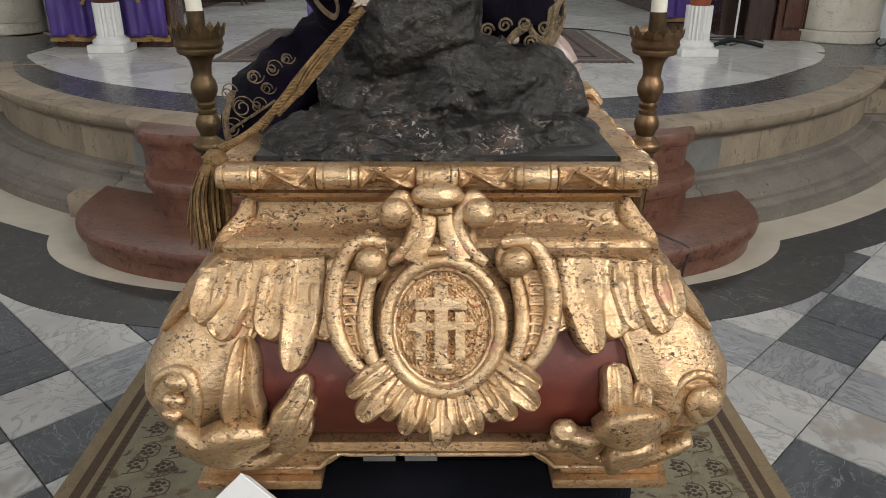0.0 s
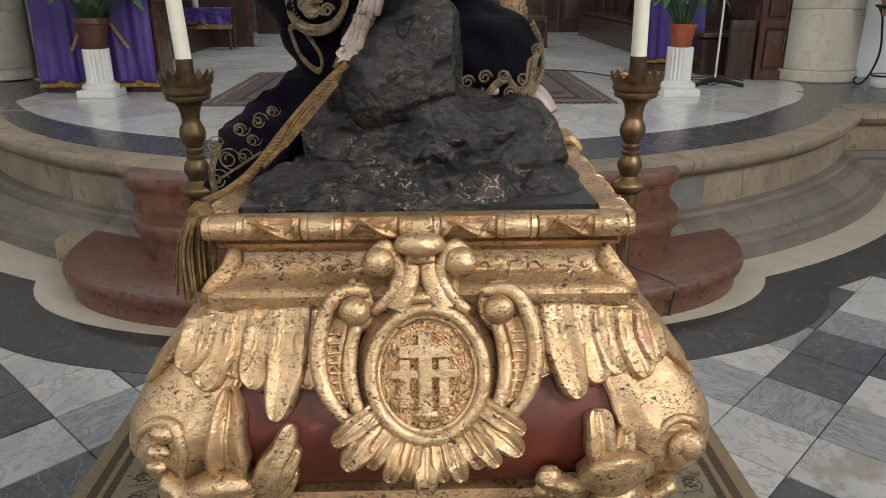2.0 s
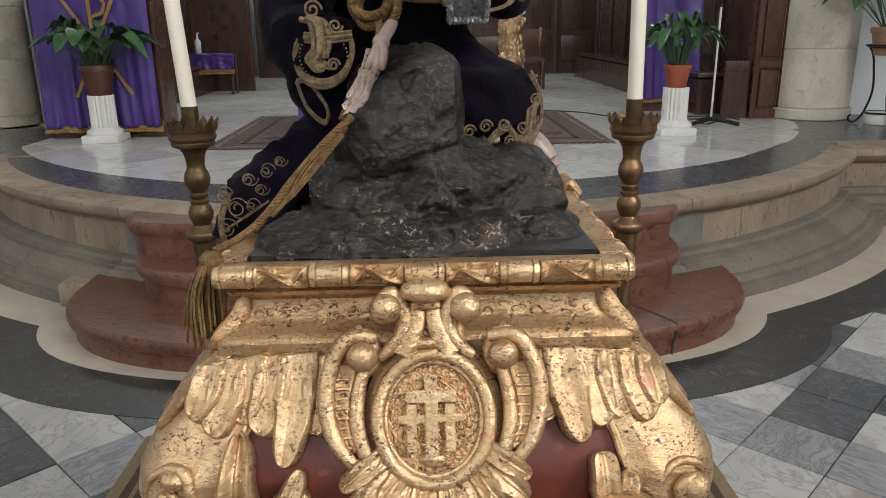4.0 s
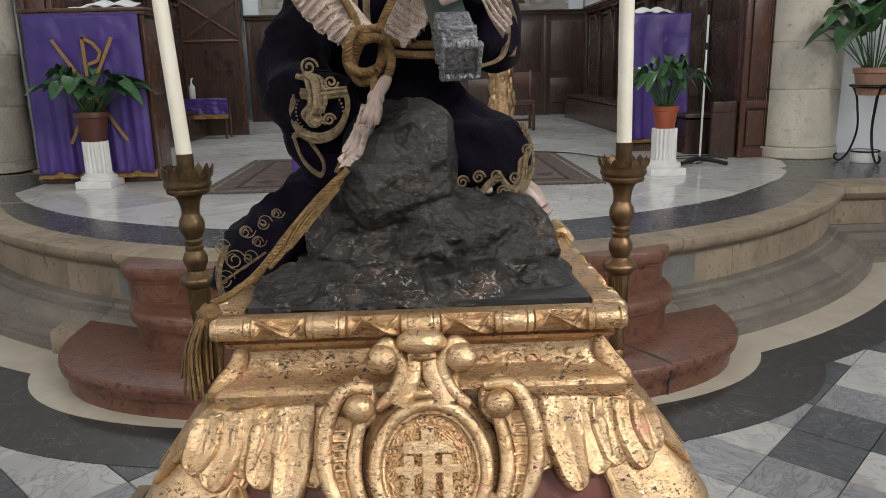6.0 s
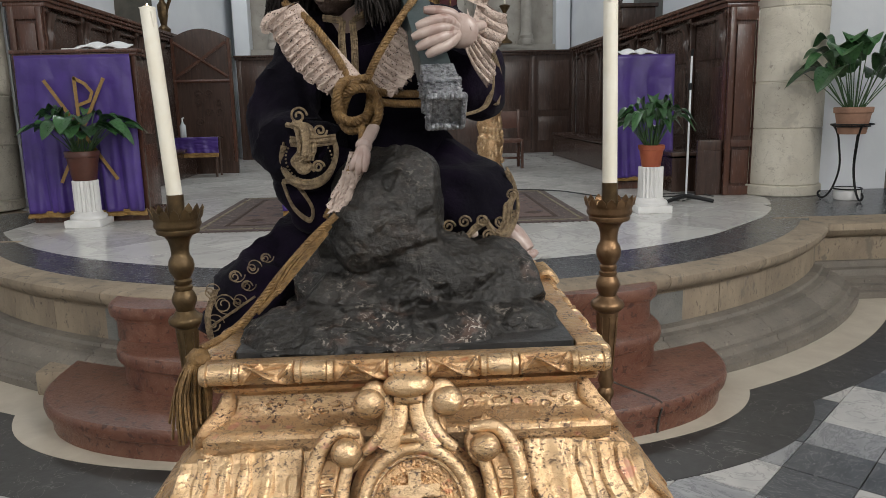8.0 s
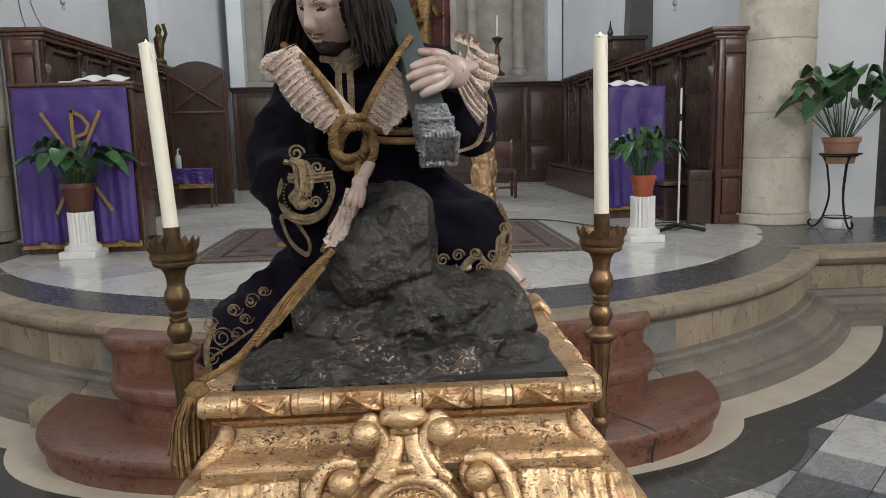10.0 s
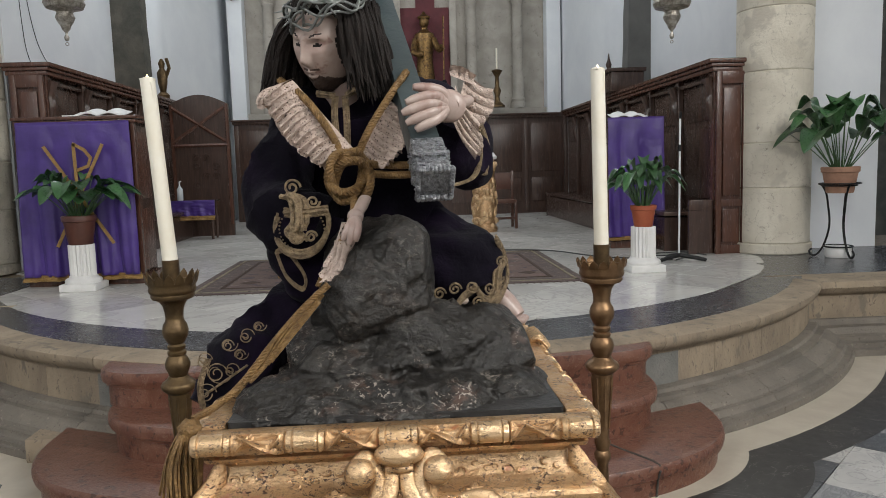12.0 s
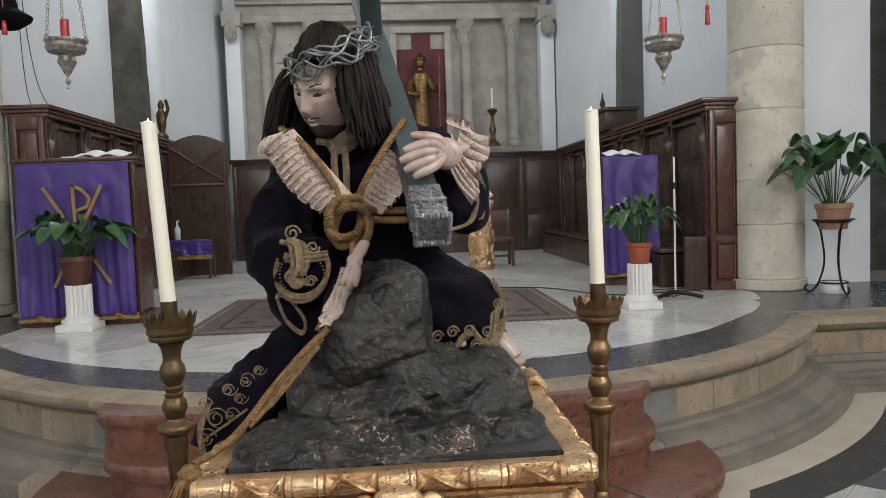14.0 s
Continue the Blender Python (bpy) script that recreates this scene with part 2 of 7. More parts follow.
GOLDCLOTH = material("gold_fringe", (0.36, 0.22, 0.07), (0.26, 0.15, 0.05), 40, 0.6, 0.2, 0.6, 150)
WHITEPOT = material("white_plaster_pedestal", (0.74, 0.73, 0.71), (0.66, 0.65, 0.63), 6, 0.6, 0, 0.1, 40)
TERRACOTTA = material("orange_terracotta", (0.34, 0.085, 0.035), (0.28, 0.065, 0.03), 8, 0.5, 0, 0.1, 60)
BROWNPOT = material("brown_pot", (0.10, 0.035, 0.022), (0.075, 0.027, 0.018), 8, 0.45, 0, 0.1, 60)
CLAYPOT = material("weathered_clay_pot", (0.36, 0.20, 0.13), (0.27, 0.15, 0.10), 9, 0.8, 0, 0.4, 40)
LEAF = material("green_leaf", (0.024, 0.070, 0.024), (0.045, 0.115, 0.038), 14, 0.30, 0, 0.2, 60, vary=0.4)
STEM = material("leaf_stem", (0.05, 0.11, 0.035), (0.04, 0.08, 0.03), 9, 0.5, 0, 0.1, 40)
IRON = material("black_iron", (0.012, 0.012, 0.013), (0.02, 0.02, 0.02), 20, 0.42, 0.6, 0.1, 60)
CHROME = material("grey_metal_pole", (0.78, 0.78, 0.79), (0.68, 0.68, 0.69), 20, 0.4, 0.2, 0.05, 60)
LAMPMETAL = material("tarnished_silver_lamp", (0.46, 0.43, 0.38), (0.20, 0.18, 0.15), 34, 0.36, 0.85, 0.6, 60)
REDGLASS = material("red_votive", (0.42, 0.02, 0.025), (0.30, 0.015, 0.02), 8, 0.3, 0, 0.05, 30)
REDCLOTH = material("crimson_cloth", (0.105, 0.014, 0.020), (0.075, 0.010, 0.014), 4, 0.7, 0, 0.15, 30, sheen=0.2)
OLDGOLD = material("dark_gilding", (0.25, 0.15, 0.055), (0.075, 0.043, 0.02), 18, 0.38, 0.8, 0.5, 40)
PAPER = material("white_paper", (0.80, 0.80, 0.80), (0.76, 0.76, 0.76), 4, 0.8, 0, 0.05, 30)
CLOTHBLACK = material("black_drape", (0.0025, 0.0028, 0.004), (0.005, 0.0055, 0.009), 5, 0.85, 0, 0.15, 60, spec=0.1)
RUGFIELD = material("rug_field", (0.27, 0.235, 0.155), (0.20, 0.17, 0.115), 14, 0.95, 0, 0.8, 180, spots=((0.060, 0.044, 0.032), 11, 0.57), wear=((0.15, 0.105, 0.055), 15, 0.57))
RUGTAN = material("rug_border_tan", (0.27, 0.20, 0.115), (0.22, 0.16, 0.09), 30, 0.95, 0, 0.8, 180)
RUGBROWN = material("rug_border_brown", (0.10, 0.062, 0.034), (0.075, 0.046, 0.028), 30, 0.95, 0, 0.8, 180)
RUGDARK = material("rug_motif_dark", (0.055, 0.036, 0.026), (0.075, 0.046, 0.03), 30, 0.95, 0, 0.8, 180)
RUGRED = material("worn_oriental_rug", (0.16, 0.105, 0.090), (0.11, 0.075, 0.068), 3, 0.95, 0, 0.6, 120, spots=((0.22, 0.17, 0.145), 5, 0.58), wear=((0.075, 0.055, 0.062), 8, 0.58))
RUGEDGE = material("oriental_rug_border", (0.12, 0.085, 0.075), (0.085, 0.065, 0.062), 12, 0.95, 0, 0.6, 120, spots=((0.25, 0.20, 0.17), 16, 0.58))
CABLE = material("black_cable", (0.02, 0.02, 0.02), (0.03, 0.03, 0.03), 20, 0.5, 0, 0.05, 50)
LEATHER = material("brown_leather", (0.11, 0.042, 0.024), (0.08, 0.03, 0.018), 12, 0.45, 0, 0.2, 60)
TAPE = material("grey_tape", (0.16, 0.15, 0.14), (0.12, 0.115, 0.11), 20, 0.3, 0, 0.1, 60)
CLEAR = material("clear_plastic", (0.55, 0.58, 0.60), (0.5, 0.53, 0.55), 8, 0.15, 0, 0.02, 30)
FLAME = bpy.data.materials.new("flame")
FLAME.use_nodes = True
FLAME.node_tree.nodes["Principled BSDF"].inputs["Emission Color"].default_value = (1.0, 0.72, 0.38, 1)
FLAME.node_tree.nodes["Principled BSDF"].inputs["Emission Strength"].default_value = 5.0


# ---- mesh tools ----
def where_is(ob):
    v = Vector((0, 0, 0))
    while ob:
        v += ob.location
        ob = ob.parent
    return v


def thing(name, x, y, z, label, category, group="", kind=""):
    ob = new(name)
    ob.empty_display_size = 0.05
    ob.location = (x, y, z)
    return tagged(ob, label, category, group, kind)


def link_mesh(name, bm, mats, smooth=True):
    me = bpy.data.meshes.new(name)
    bmesh.ops.recalc_face_normals(bm, faces=bm.faces)
    for f in bm.faces:
        f.smooth = smooth
    bm.to_mesh(me)
    bm.free()
    for m in mats if isinstance(mats, (list, tuple)) else [mats]:
        me.materials.append(m)
    if smooth:
        me.set_sharp_from_angle(angle=radians(42))
    return new(name, me)


def part(name, bm, mats, parent, label="", smooth=True, solid=0.0):
    """One mesh under a thing or a part; bm is given in world metres."""
    bmesh.ops.translate(bm, verts=bm.verts, vec=-where_is(parent))
    ob = link_mesh(name, bm, mats, smooth)
    ob.parent = parent
    if solid:
        s = ob.modifiers.new("thickness", "SOLIDIFY")
        s.thickness, s.offset = solid, 0.0
    return tagged(ob, label)


def single(name, bm, mats, label, category, group="", kind="", smooth=True, solid=0.0):
    """A thing of one mesh."""
    ob = link_mesh(name, bm, mats, smooth)
    if solid:
        s = ob.modifiers.new("thickness", "SOLIDIFY")
        s.thickness, s.offset = solid, 0.0
    return tagged(ob, label, category, group, kind)


def box(bm, x0, x1, y0, y1, z0, z1, bevel=0.0, mi=0, m=None):
    vs = [bm.verts.new((x, y, z)) for x in (x0, x1) for y in (y0, y1) for z in (z0, z1)]
    fs = [bm.faces.new([vs[i] for i in q]) for q in ((0, 1, 3, 2), (4, 6, 7, 5), (0, 4, 5, 1), (2, 3, 7, 6), (0, 2, 6, 4), (1, 5, 7, 3))]
    for f in fs:
        f.material_index = mi
    if m:
        bmesh.ops.transform(bm, matrix=m, verts=vs)
    if bevel:
        es = list({e for f in fs for e in f.edges})
        r = bmesh.ops.bevel(bm, geom=es, offset=bevel, segments=2, affect="EDGES", profile=0.6)
        for f in r["faces"]:
            f.material_index = mi
    return vs


def B():
    return bmesh.new()


def grid(bm, fn, nu, nv, mi=0, wrap_u=False, wrap_v=False):
    """A sheet through fn(u, v), u and v from 0 to 1."""
    rows = []
    for i in range(nu if wrap_u else nu + 1):
        rows.append([bm.verts.new(fn(i / nu, j / nv)) for j in range(nv if wrap_v else nv + 1)])
    for i in range(nu):
        for j in range(nv):
            a, b = rows[i], rows[(i + 1) % len(rows)]
            j2 = (j + 1) % len(a)
            try:
                bm.faces.new((a[j], b[j], b[j2], a[j2])).material_index = mi
            except ValueError:
                pass
    return rows


def lathe(bm, profile, x, y, n=24, mi=0, wob=0.0):
    """profile: (radius, height) from bottom to top, about the upright through x, y."""
    rings = []
    for r, z in profile:
        rings.append([bm.verts.new((x + r * math.cos(2 * math.pi * k / n) * (1 + wob * math.sin(3 * k)), y + r * math.sin(2 * math.pi * k / n), z)) for k in range(n)])
    for a, b in zip(rings, rings[1:]):
        for k in range(n):
            bm.faces.new((a[k], a[(k + 1) % n], b[(k + 1) % n], b[k])).material_index = mi
    for ring in (rings[0][::-1], rings[-1]):
        bm.faces.new(ring).material_index = mi


def bezier(p, n):
    """n + 1 points of a smooth curve through the points p."""
    p = [Vector(q) for q in p]
    out = []
    for k in range(n + 1):
        f = k / n * (len(p) - 1)
        i = min(int(f), len(p) - 2)
        t = f - i
        a, b, c, d = p[max(i - 1, 0)], p[i], p[i + 1], p[min(i + 2, len(p) - 1)]
        out.append(0.5 * ((2 * b) + (c - a) * t + (2 * a - 5 * b + 4 * c - d) * t * t + (3 * b - a - 3 * c + d) * t ** 3))
    return out


def tube(bm, path, radii, n=8, mi=0, flat=1.0, up=None, fold=0.0, folds=7):
    """A round or flattened bar along a path; radii: one number or one per stop, eased between."""
    path = [Vector(q) for q in path]
    if not isinstance(radii, (list, tuple)):
        radii = [radii]
    rings, side = [], None
    for k, q in enumerate(path):
        f = k / max(len(path) - 1, 1) * (len(radii) - 1)
        i = min(int(f), max(len(radii) - 2, 0))
        r = radii[i] + (radii[min(i + 1, len(radii) - 1)] - radii[i]) * (f - i)
        d = (path[min(k + 1, len(path) - 1)] - path[max(k - 1, 0)]).normalized()
        ref = Vector(up) if up else (side if side else Vector((0, 0, 1)) if abs(d.z) < 0.9 else Vector((0, 1, 0)))
        if up:
            s = d.cross(ref).normalized()
            w = s.cross(d).normalized()
        else:
            w = (ref - d * ref.dot(d)).normalized()
            side = w
            s = d.cross(w).normalized()
        ring = []
        for a in range(n):
            g = 2 * math.pi * a / n
            rr = r * (1 + fold * math.sin(folds * g + 3.0 * k / len(path)))
            ring.append(bm.verts.new(q + s * rr * math.cos(g) + w * rr * flat * math.sin(g)))
        rings.append(ring)
    for a, b in zip(rings, rings[1:]):
        for k in range(n):
            bm.faces.new((a[k], a[(k + 1) % n], b[(k + 1) % n], b[k])).material_index = mi
    for ring in (rings[0][::-1], rings[-1]):
        bm.faces.new(ring).material_index = mi


def ball(bm, x, y, z, rx, ry, rz, n=14, mi=0, rough=0.0, freq=8.0, m=None, facet=0.0):
    """An ellipsoid, roughened by noise."""
    def fn(u, v):
        a, b = 2 * math.pi * u, math.pi * (0.002 + 0.996 * v)
        d = Vector((math.cos(a) * math.sin(b), math.sin(a) * math.sin(b), math.cos(b)))
        k = 1.0
        if rough:
            k += rough * noise.noise(d * freq * 0.35 + Vector((x, y, z)) * 9) + rough * 0.4 * noise.noise(d * freq + Vector((z, x, y)) * 7)
        if facet:
            c = noise.voronoi(d * 2.6 + Vector((x * 5, y * 5, z * 5)))[0]
            k += facet * (c[0] - 0.4)
        q = Vector((d.x * rx, d.y * ry, d.z * rz)) * k
        if m:
            q = m.to_3x3() @ q
        return Vector((x, y, z)) + q
    grid(bm, fn, n * 2, n, mi, wrap_u=True)


def slab_outline(bm, outline, z0, z1, mi=0, nose=0.0):
    """A slab over a closed outline, with a rounded front edge of that size."""
    rings = []
    cx = sum(p[0] for p in outline) / len(outline)
    cy = sum(p[1] for p in outline) / len(outline)
    prof = [(0, z0), (0, z1)] if not nose else [(nose * 1.2, z0), (nose * 1.2, z1 - 2.6 * nose), (0.8 * nose, z1 - 2.5 * nose), (0.75 * nose, z1 - 2.1 * nose), (0.2 * nose, z1 - 1.9 * nose), (0, z1 - 1.1 * nose), (0.15 * nose, z1 - 0.35 * nose), (0.6 * nose, z1)]
    for inset, z in prof:
        ring = []
        for px, py in outline:
            d = Vector((cx - px, cy - py)).normalized()
            ring.append(bm.verts.new((px + d.x * inset, py + d.y * inset, z)))
        rings.append(ring)
    n = len(outline)
    for a, b in zip(rings, rings[1:]):
        for k in range(n):
            bm.faces.new((a[k], a[(k + 1) % n], b[(k + 1) % n], b[k])).material_index = mi
    bm.faces.new(rings[-1]).material_index = mi
    bm.faces.new(rings[0][::-1]).material_index = mi


def arc_sweep(bm, cx, cy, profile, a0, a1, n, mi=0, closed=True):
    """profile of (radius, height) swept about cx, cy from angle a0 to a1 (degrees)."""
    rings = []
    for k in range(n + 1):
        a = radians(a0 + (a1 - a0) * k / n)
        rings.append([bm.verts.new((cx + r * math.cos(a), cy + r * math.sin(a), z)) for r, z in profile])
    m = len(profile)
    for a, b in zip(rings, rings[1:]):
        for k in range(m if closed else m - 1):
            bm.faces.new((a[k], b[k], b[(k + 1) % m], a[(k + 1) % m])).material_index = mi
    if closed:
        bm.faces.new(rings[0][::-1])
        bm.faces.new(rings[-1])


def lobe(cx, cy, hw, depth, n, back, count=48):
    """A rounded outline that bulges towards -y from a straight back."""
    pts = []
    for k in range(count + 1):
        a = math.pi * k / count
        c, s = math.cos(a), math.sin(a)
        pts.append((cx - hw * math.copysign(abs(c) ** (2 / n), c), cy - depth * abs(s) ** (2 / n)))
    return pts + [(cx + hw, back), (cx - hw, back)]


# ---- the setting ----
P = 0.59          # level of the raised chancel floor
CX, CY = 0.0, 8.25   # centre of its rounded front


def wall(name, x0, x1, y0, y1, z0, z1, mat=PLASTER, label="whitewashed plaster wall"):
    bm = B()
    box(bm, x0, x1, y0, y1, z0, z1)
    return single(name, bm, mat, label, "wall", kind="structure", smooth=False)


def holed_wall(name, axis, at, thick, a0, a1, z0, z1, holes):
    """A wall along x or y with window openings (from, to, sill, head) cut through it."""
    bm = B()
    cuts = sorted({a0, a1, *[h[0] for h in holes], *[h[1] for h in holes]})
    for p, q in zip(cuts, cuts[1:]):
        spans = [(z0, z1)]
        for h in holes:
            if h[0] <= p and q <= h[1]:
                spans = [(z0, h[2]), (h[3], z1)]
        for lo, hi in spans:
            if axis == "x":
                box(bm, p, q, at, at + thick, lo, hi)
            else:
                box(bm, at, at + thick, p, q, lo, hi)
    return single(name, bm, PLASTER, "whitewashed plaster wall with a high window", "wall", kind="structure", smooth=False)


holed_wall("wall_west", "x", -10.3, 0.3, -6.8, 6.8, 0, 9, [(-1.7, 1.7, 5.3, 8.7)])
holed_wall("wall_north", "y", -6.8, 0.3, -10.0, 8.3, 0, 9, [(-4.2, -1.8, 5.2, 8.4)])
holed_wall("wall_south", "y", 6.5, 0.3, -10.0, 8.3, 0, 9, [(-4.2, -1.8, 5.2, 8.4)])
holed_wall("wall_chancel_north", "y", -4.75, 0.3, 8.9, 13.6, P, 9, [(11.4, 13.0, 5.9, 8.5)])
holed_wall("wall_chancel_south", "y", 4.3, 0.3, 8.6, 13.2, P, 9, [(11.4, 13.0, 5.9, 8.5)])
wall("wall_arch_north", -6.8, -4.75, 8.5, 8.8, 0, 9)
wall("wall_east", -6.8, 6.8, 17.3, 17.6, 0, 9)
for px, py, qx, qy, nm in ((-4.45, 13.6, -3.85, 17.3, "wall_apse_north"), (4.4, 13.2, 3.9, 17.3, "wall_apse_south")):
    bm = B()
    grid(bm, lambda u, v: (px + (qx - px) * u, py + (qy - py) * u, P + 8.4 * v), 6, 6)
    single(nm, bm, PLASTER, "whitewashed plaster wall of the apse", "wall", kind="structure", solid=0.3)
bm = B()
box(bm, -6.8, 6.8, -10.3, 17.6, 9.0, 9.2)
single("ceiling", bm, PLASTER, "plain whitewashed ceiling", "ceiling", kind="structure", smooth=False)

# lower floor: mortar bed, stones are laid on it further down
bm = B()
box(bm, -6.8, 6.8, -10.3, 8.9, -0.2, -0.010)
floor = single("floor", bm, GROUT, "nave floor of white and blue-grey marble tiles laid diagonally", "floor", kind="structure", smooth=False)

# inlaid bands that follow the chancel steps
def band(name, hw, depth, radius, z, mat, label):
    bm = B()
    ol = lobe(-0.12, 4.35, hw, depth, 2.7, 5.6)
    slab_outline(bm, ol, -0.02, z)
    arc_sweep(bm, -0.05, CY, [(3.4, -0.02), (radius, -0.02), (radius, z - 0.0015), (3.4, z - 0.0015)], 190, 350, 90)
    return single(name, bm, mat, label, "floor inlay", kind="structure", smooth=False)


band("floor_inlay_black", 2.44, 1.54, 5.09, 0.002, BLACKBAND, "black stone band inlaid round the chancel steps")
band("floor_inlay_beige", 2.14, 1.19, 4.80, 0.005, BEIGE, "beige stone border at the foot of the steps")

# raised chancel: core, rounded front wall with cornice and moulded foot
bm = B()
arc_sweep(bm, CX, CY, [(0.5, 0), (4.1, 0), (4.1, P - 0.02), (0.5, P - 0.02)], 180, 360, 60)
box(bm, -6.8, 6.8, 6.28, 17.4, 0, P - 0.02)
single("chancel_platform", bm, SANDSTONE, "raised stone platform of the chancel", "platform", kind="structure", smooth=False)
CORNICE = [(3.7, P - 0.13), (4.18, P - 0.13), (4.19, P - 0.105), (4.22, P - 0.10), (4.25, P - 0.07), (4.262, P - 0.04), (4.258, P - 0.012), (4.235, P + 0.002), (4.06, P + 0.007), (3.7, P - 0.03)]
FOOT = [(4.0, 0.0), (4.53, 0.0), (4.53, 0.050), (4.512, 0.055), (4.512, 0.078), (4.47, 0.080), (4.455, 0.100), (4.455, 0.122), (4.415, 0.124), (4.405, 0.150), (4.37, 0.166), (4.335, 0.194), (4.30, 0.198), (4.30, 0.222), (4.245, 0.225), (4.235, 0.248), (4.185, 0.256), (4.0, 0.256)]

def ring_stones(name, profile, mat, label, cuts, cat, parent_name):
    t = thing(parent_name, CX, CY - 4.2, 0, label, cat, kind="structure")
    for a, b in zip(cuts, cuts[1:]):
        bm = B()
        arc_sweep(bm, CX, CY, profile, a + 0.035, b - 0.035, max(3, int((b - a) / 1.6)))
        part(name, bm, mat, t)
    return t


random.seed(4)
def stagger(a0, a1, step):
    out = [a0]
    while out[-1] < a1 - step * 1.3:
        out.append(out[-1] + step * random.uniform(0.75, 1.25))
    return out + [a1]


ring_stones("stone", [(3.95, 0.24), (4.17, 0.24), (4.17, P - 0.125), (3.95, P - 0.125)], SANDSTONE, "curved sandstone retaining wall of the chancel, weathered", stagger(205, 329.2, 9), "wall", "chancel_wall")
ring_stones("stone", CORNICE, SANDSTONE, "worn rounded sandstone cornice of the chancel wall", stagger(205, 329.6, 12), "cornice", "chancel_cornice")
ring_stones("stone", FOOT, GREYSTONE, "stepped grey stone moulding along the wall foot", stagger(190, 327, 10), "moulding", "chancel_wall_foot")

# straight wing of the platform on the south side, and its mirror on the north
for s, nm in ((1, "chancel_wing_south"), (-1, "chancel_wing_north")):
    t = thing(nm, s * 4.6, 6.0, 0, "straight sandstone wing of the chancel wall", "wall", kind="structure")
    a, b = (3.3, 6.5) if s > 0 else (-6.5, -3.3)
    for pname, mat, prof in (("stone", SANDSTONE, [(6.3, 0.24), (6.10, 0.24), (6.10, P - 0.125), (6.3, P - 0.125)]),
                             ("cornice", SANDSTONE, [(6.4, P - 0.13), (6.08, P - 0.13), (6.04, P - 0.10), (6.01, P - 0.06), (6.02, P - 0.008), (6.4, P + 0.006)]),
                             ("moulding", GREYSTONE, [(6.3, 0), (5.70, 0), (5.70, 0.055), (5.76, 0.06), (5.76, 0.10), (5.83, 0.104), (5.83, 0.14), (5.90, 0.15), (5.94, 0.20), (6.02, 0.204), (6.05, 0.25), (6.3, 0.25)])):
        bm = B()
        grid(bm, lambda u, v: (a + (b - a) * u, prof[min(int(v * len(prof) + 0.5), len(prof)) % len(prof)][0], prof[min(int(v * len(prof) + 0.5), len(prof)) % len(prof)][1]), 6, len(prof))
        part(pname, bm, mat, t)

# cement repair in the wall beside the steps, and the pale block at the step's end
for a0, a1, hw in ((290.4, 295.0, 0.178), (243.0, 247.0, 0.176)):
    bm = B()
    arc_sweep(bm, CX, CY, [(4.1, 0.17), (4.0 + hw, 0.17), (4.0 + hw, P - 0.115), (4.1, P - 0.115)], a0, a1, 6)
    single("cement_patch", bm, CEMENT, "grey cement repair in the sandstone wall", "repair", kind="structure")
bm = B()
box(bm, -2.24, -2.02, 4.26, 4.66, 0.0, 0.150, 0.02)
single("step_end_block", bm, SANDSTONE, "worn pale stone block at the end of the steps", "stone block", kind="structure")

# dark slab ring along the chancel edge
bm = B()
rows = []
N = 80
for k in range(N + 1):
    a = radians(194 + 154 * k / N)
    inner = Vector((-0.08 + 4.21 * math.cos(a), 9.02 + 4.21 * math.sin(a), P))
    b = radians(193 + 150 * k / N)
    outer = Vector((0.08 + 4.60 * math.cos(b), 8.86 + 4.60 * math.sin(b), P))
    reach = math.hypot(outer.x - CX, outer.y - CY)
    if reach > 4.10 and outer.x > 0:
        outer = Vector((CX + (outer.x - CX) * 4.10 / reach, CY + (outer.y - CY) * 4.10 / reach, P))
    rows.append([bm.verts.new(q + Vector((0, 0, dz))) for q, dz in ((inner, -0.03), (outer, -0.03), (outer, 0.004), (inner, 0.004))])
for a, b in zip(rows, rows[1:]):
    for k in range(4):
        bm.faces.new((a[k], b[k], b[(k + 1) % 4], a[(k + 1) % 4]))
single("chancel_edge_slabs", bm, SLATE, "polished dark grey stone edging of the chancel floor", "floor edging", kind="structure", smooth=False)
bm = B()
box(bm, 3.66, 3.95, 6.40, 7.25, P - 0.03, P + 0.002)
box(bm, 3.95, 6.5, 6.40, 8.3, P - 0.03, P + 0.002)
box(bm, -6.5, -3.75, 5.95, 8.3, P - 0.03, P + 0.003)
single("chancel_side_paving", bm, SLATE, "grey stone paving at the side of the chancel", "paving", kind="structure", smooth=False)

# red marble steps
steps = thing("chancel_steps", -0.1, 3.9, 0, "three rounded red marble steps up to the chancel", "steps", kind="structure")
for z0, z1, ol in ((0.0, 0.17, lobe(-0.10, 4.30, 1.96, 1.09, 2.8, 4.9)), (0.17, 0.37, lobe(-0.09, 4.32, 1.60, 0.73, 3.0, 4.9)), (0.37, 0.575, lobe(-0.12, 4.75, 1.65, 0.74, 7.5, 4.95))):
    bm = B()
    slab_outline(bm, ol, z0, z1, nose=0.036)
    part("step", bm, REDMARBLE, steps)
bm = B()
tube(bm, bezier([(0.98, 3.86, 0.1715), (1.12, 3.62, 0.1715), (1.23, 3.44, 0.1715), (1.255, 3.375, 0.168)], 10), 0.006, 6)
tube(bm, [(1.25, 3.352, 0.15), (1.245, 3.372, 0.1), (1.24, 3.382, 0.0)], 0.006, 6)
part("joint", bm, GROUT, steps, "dark open joint")

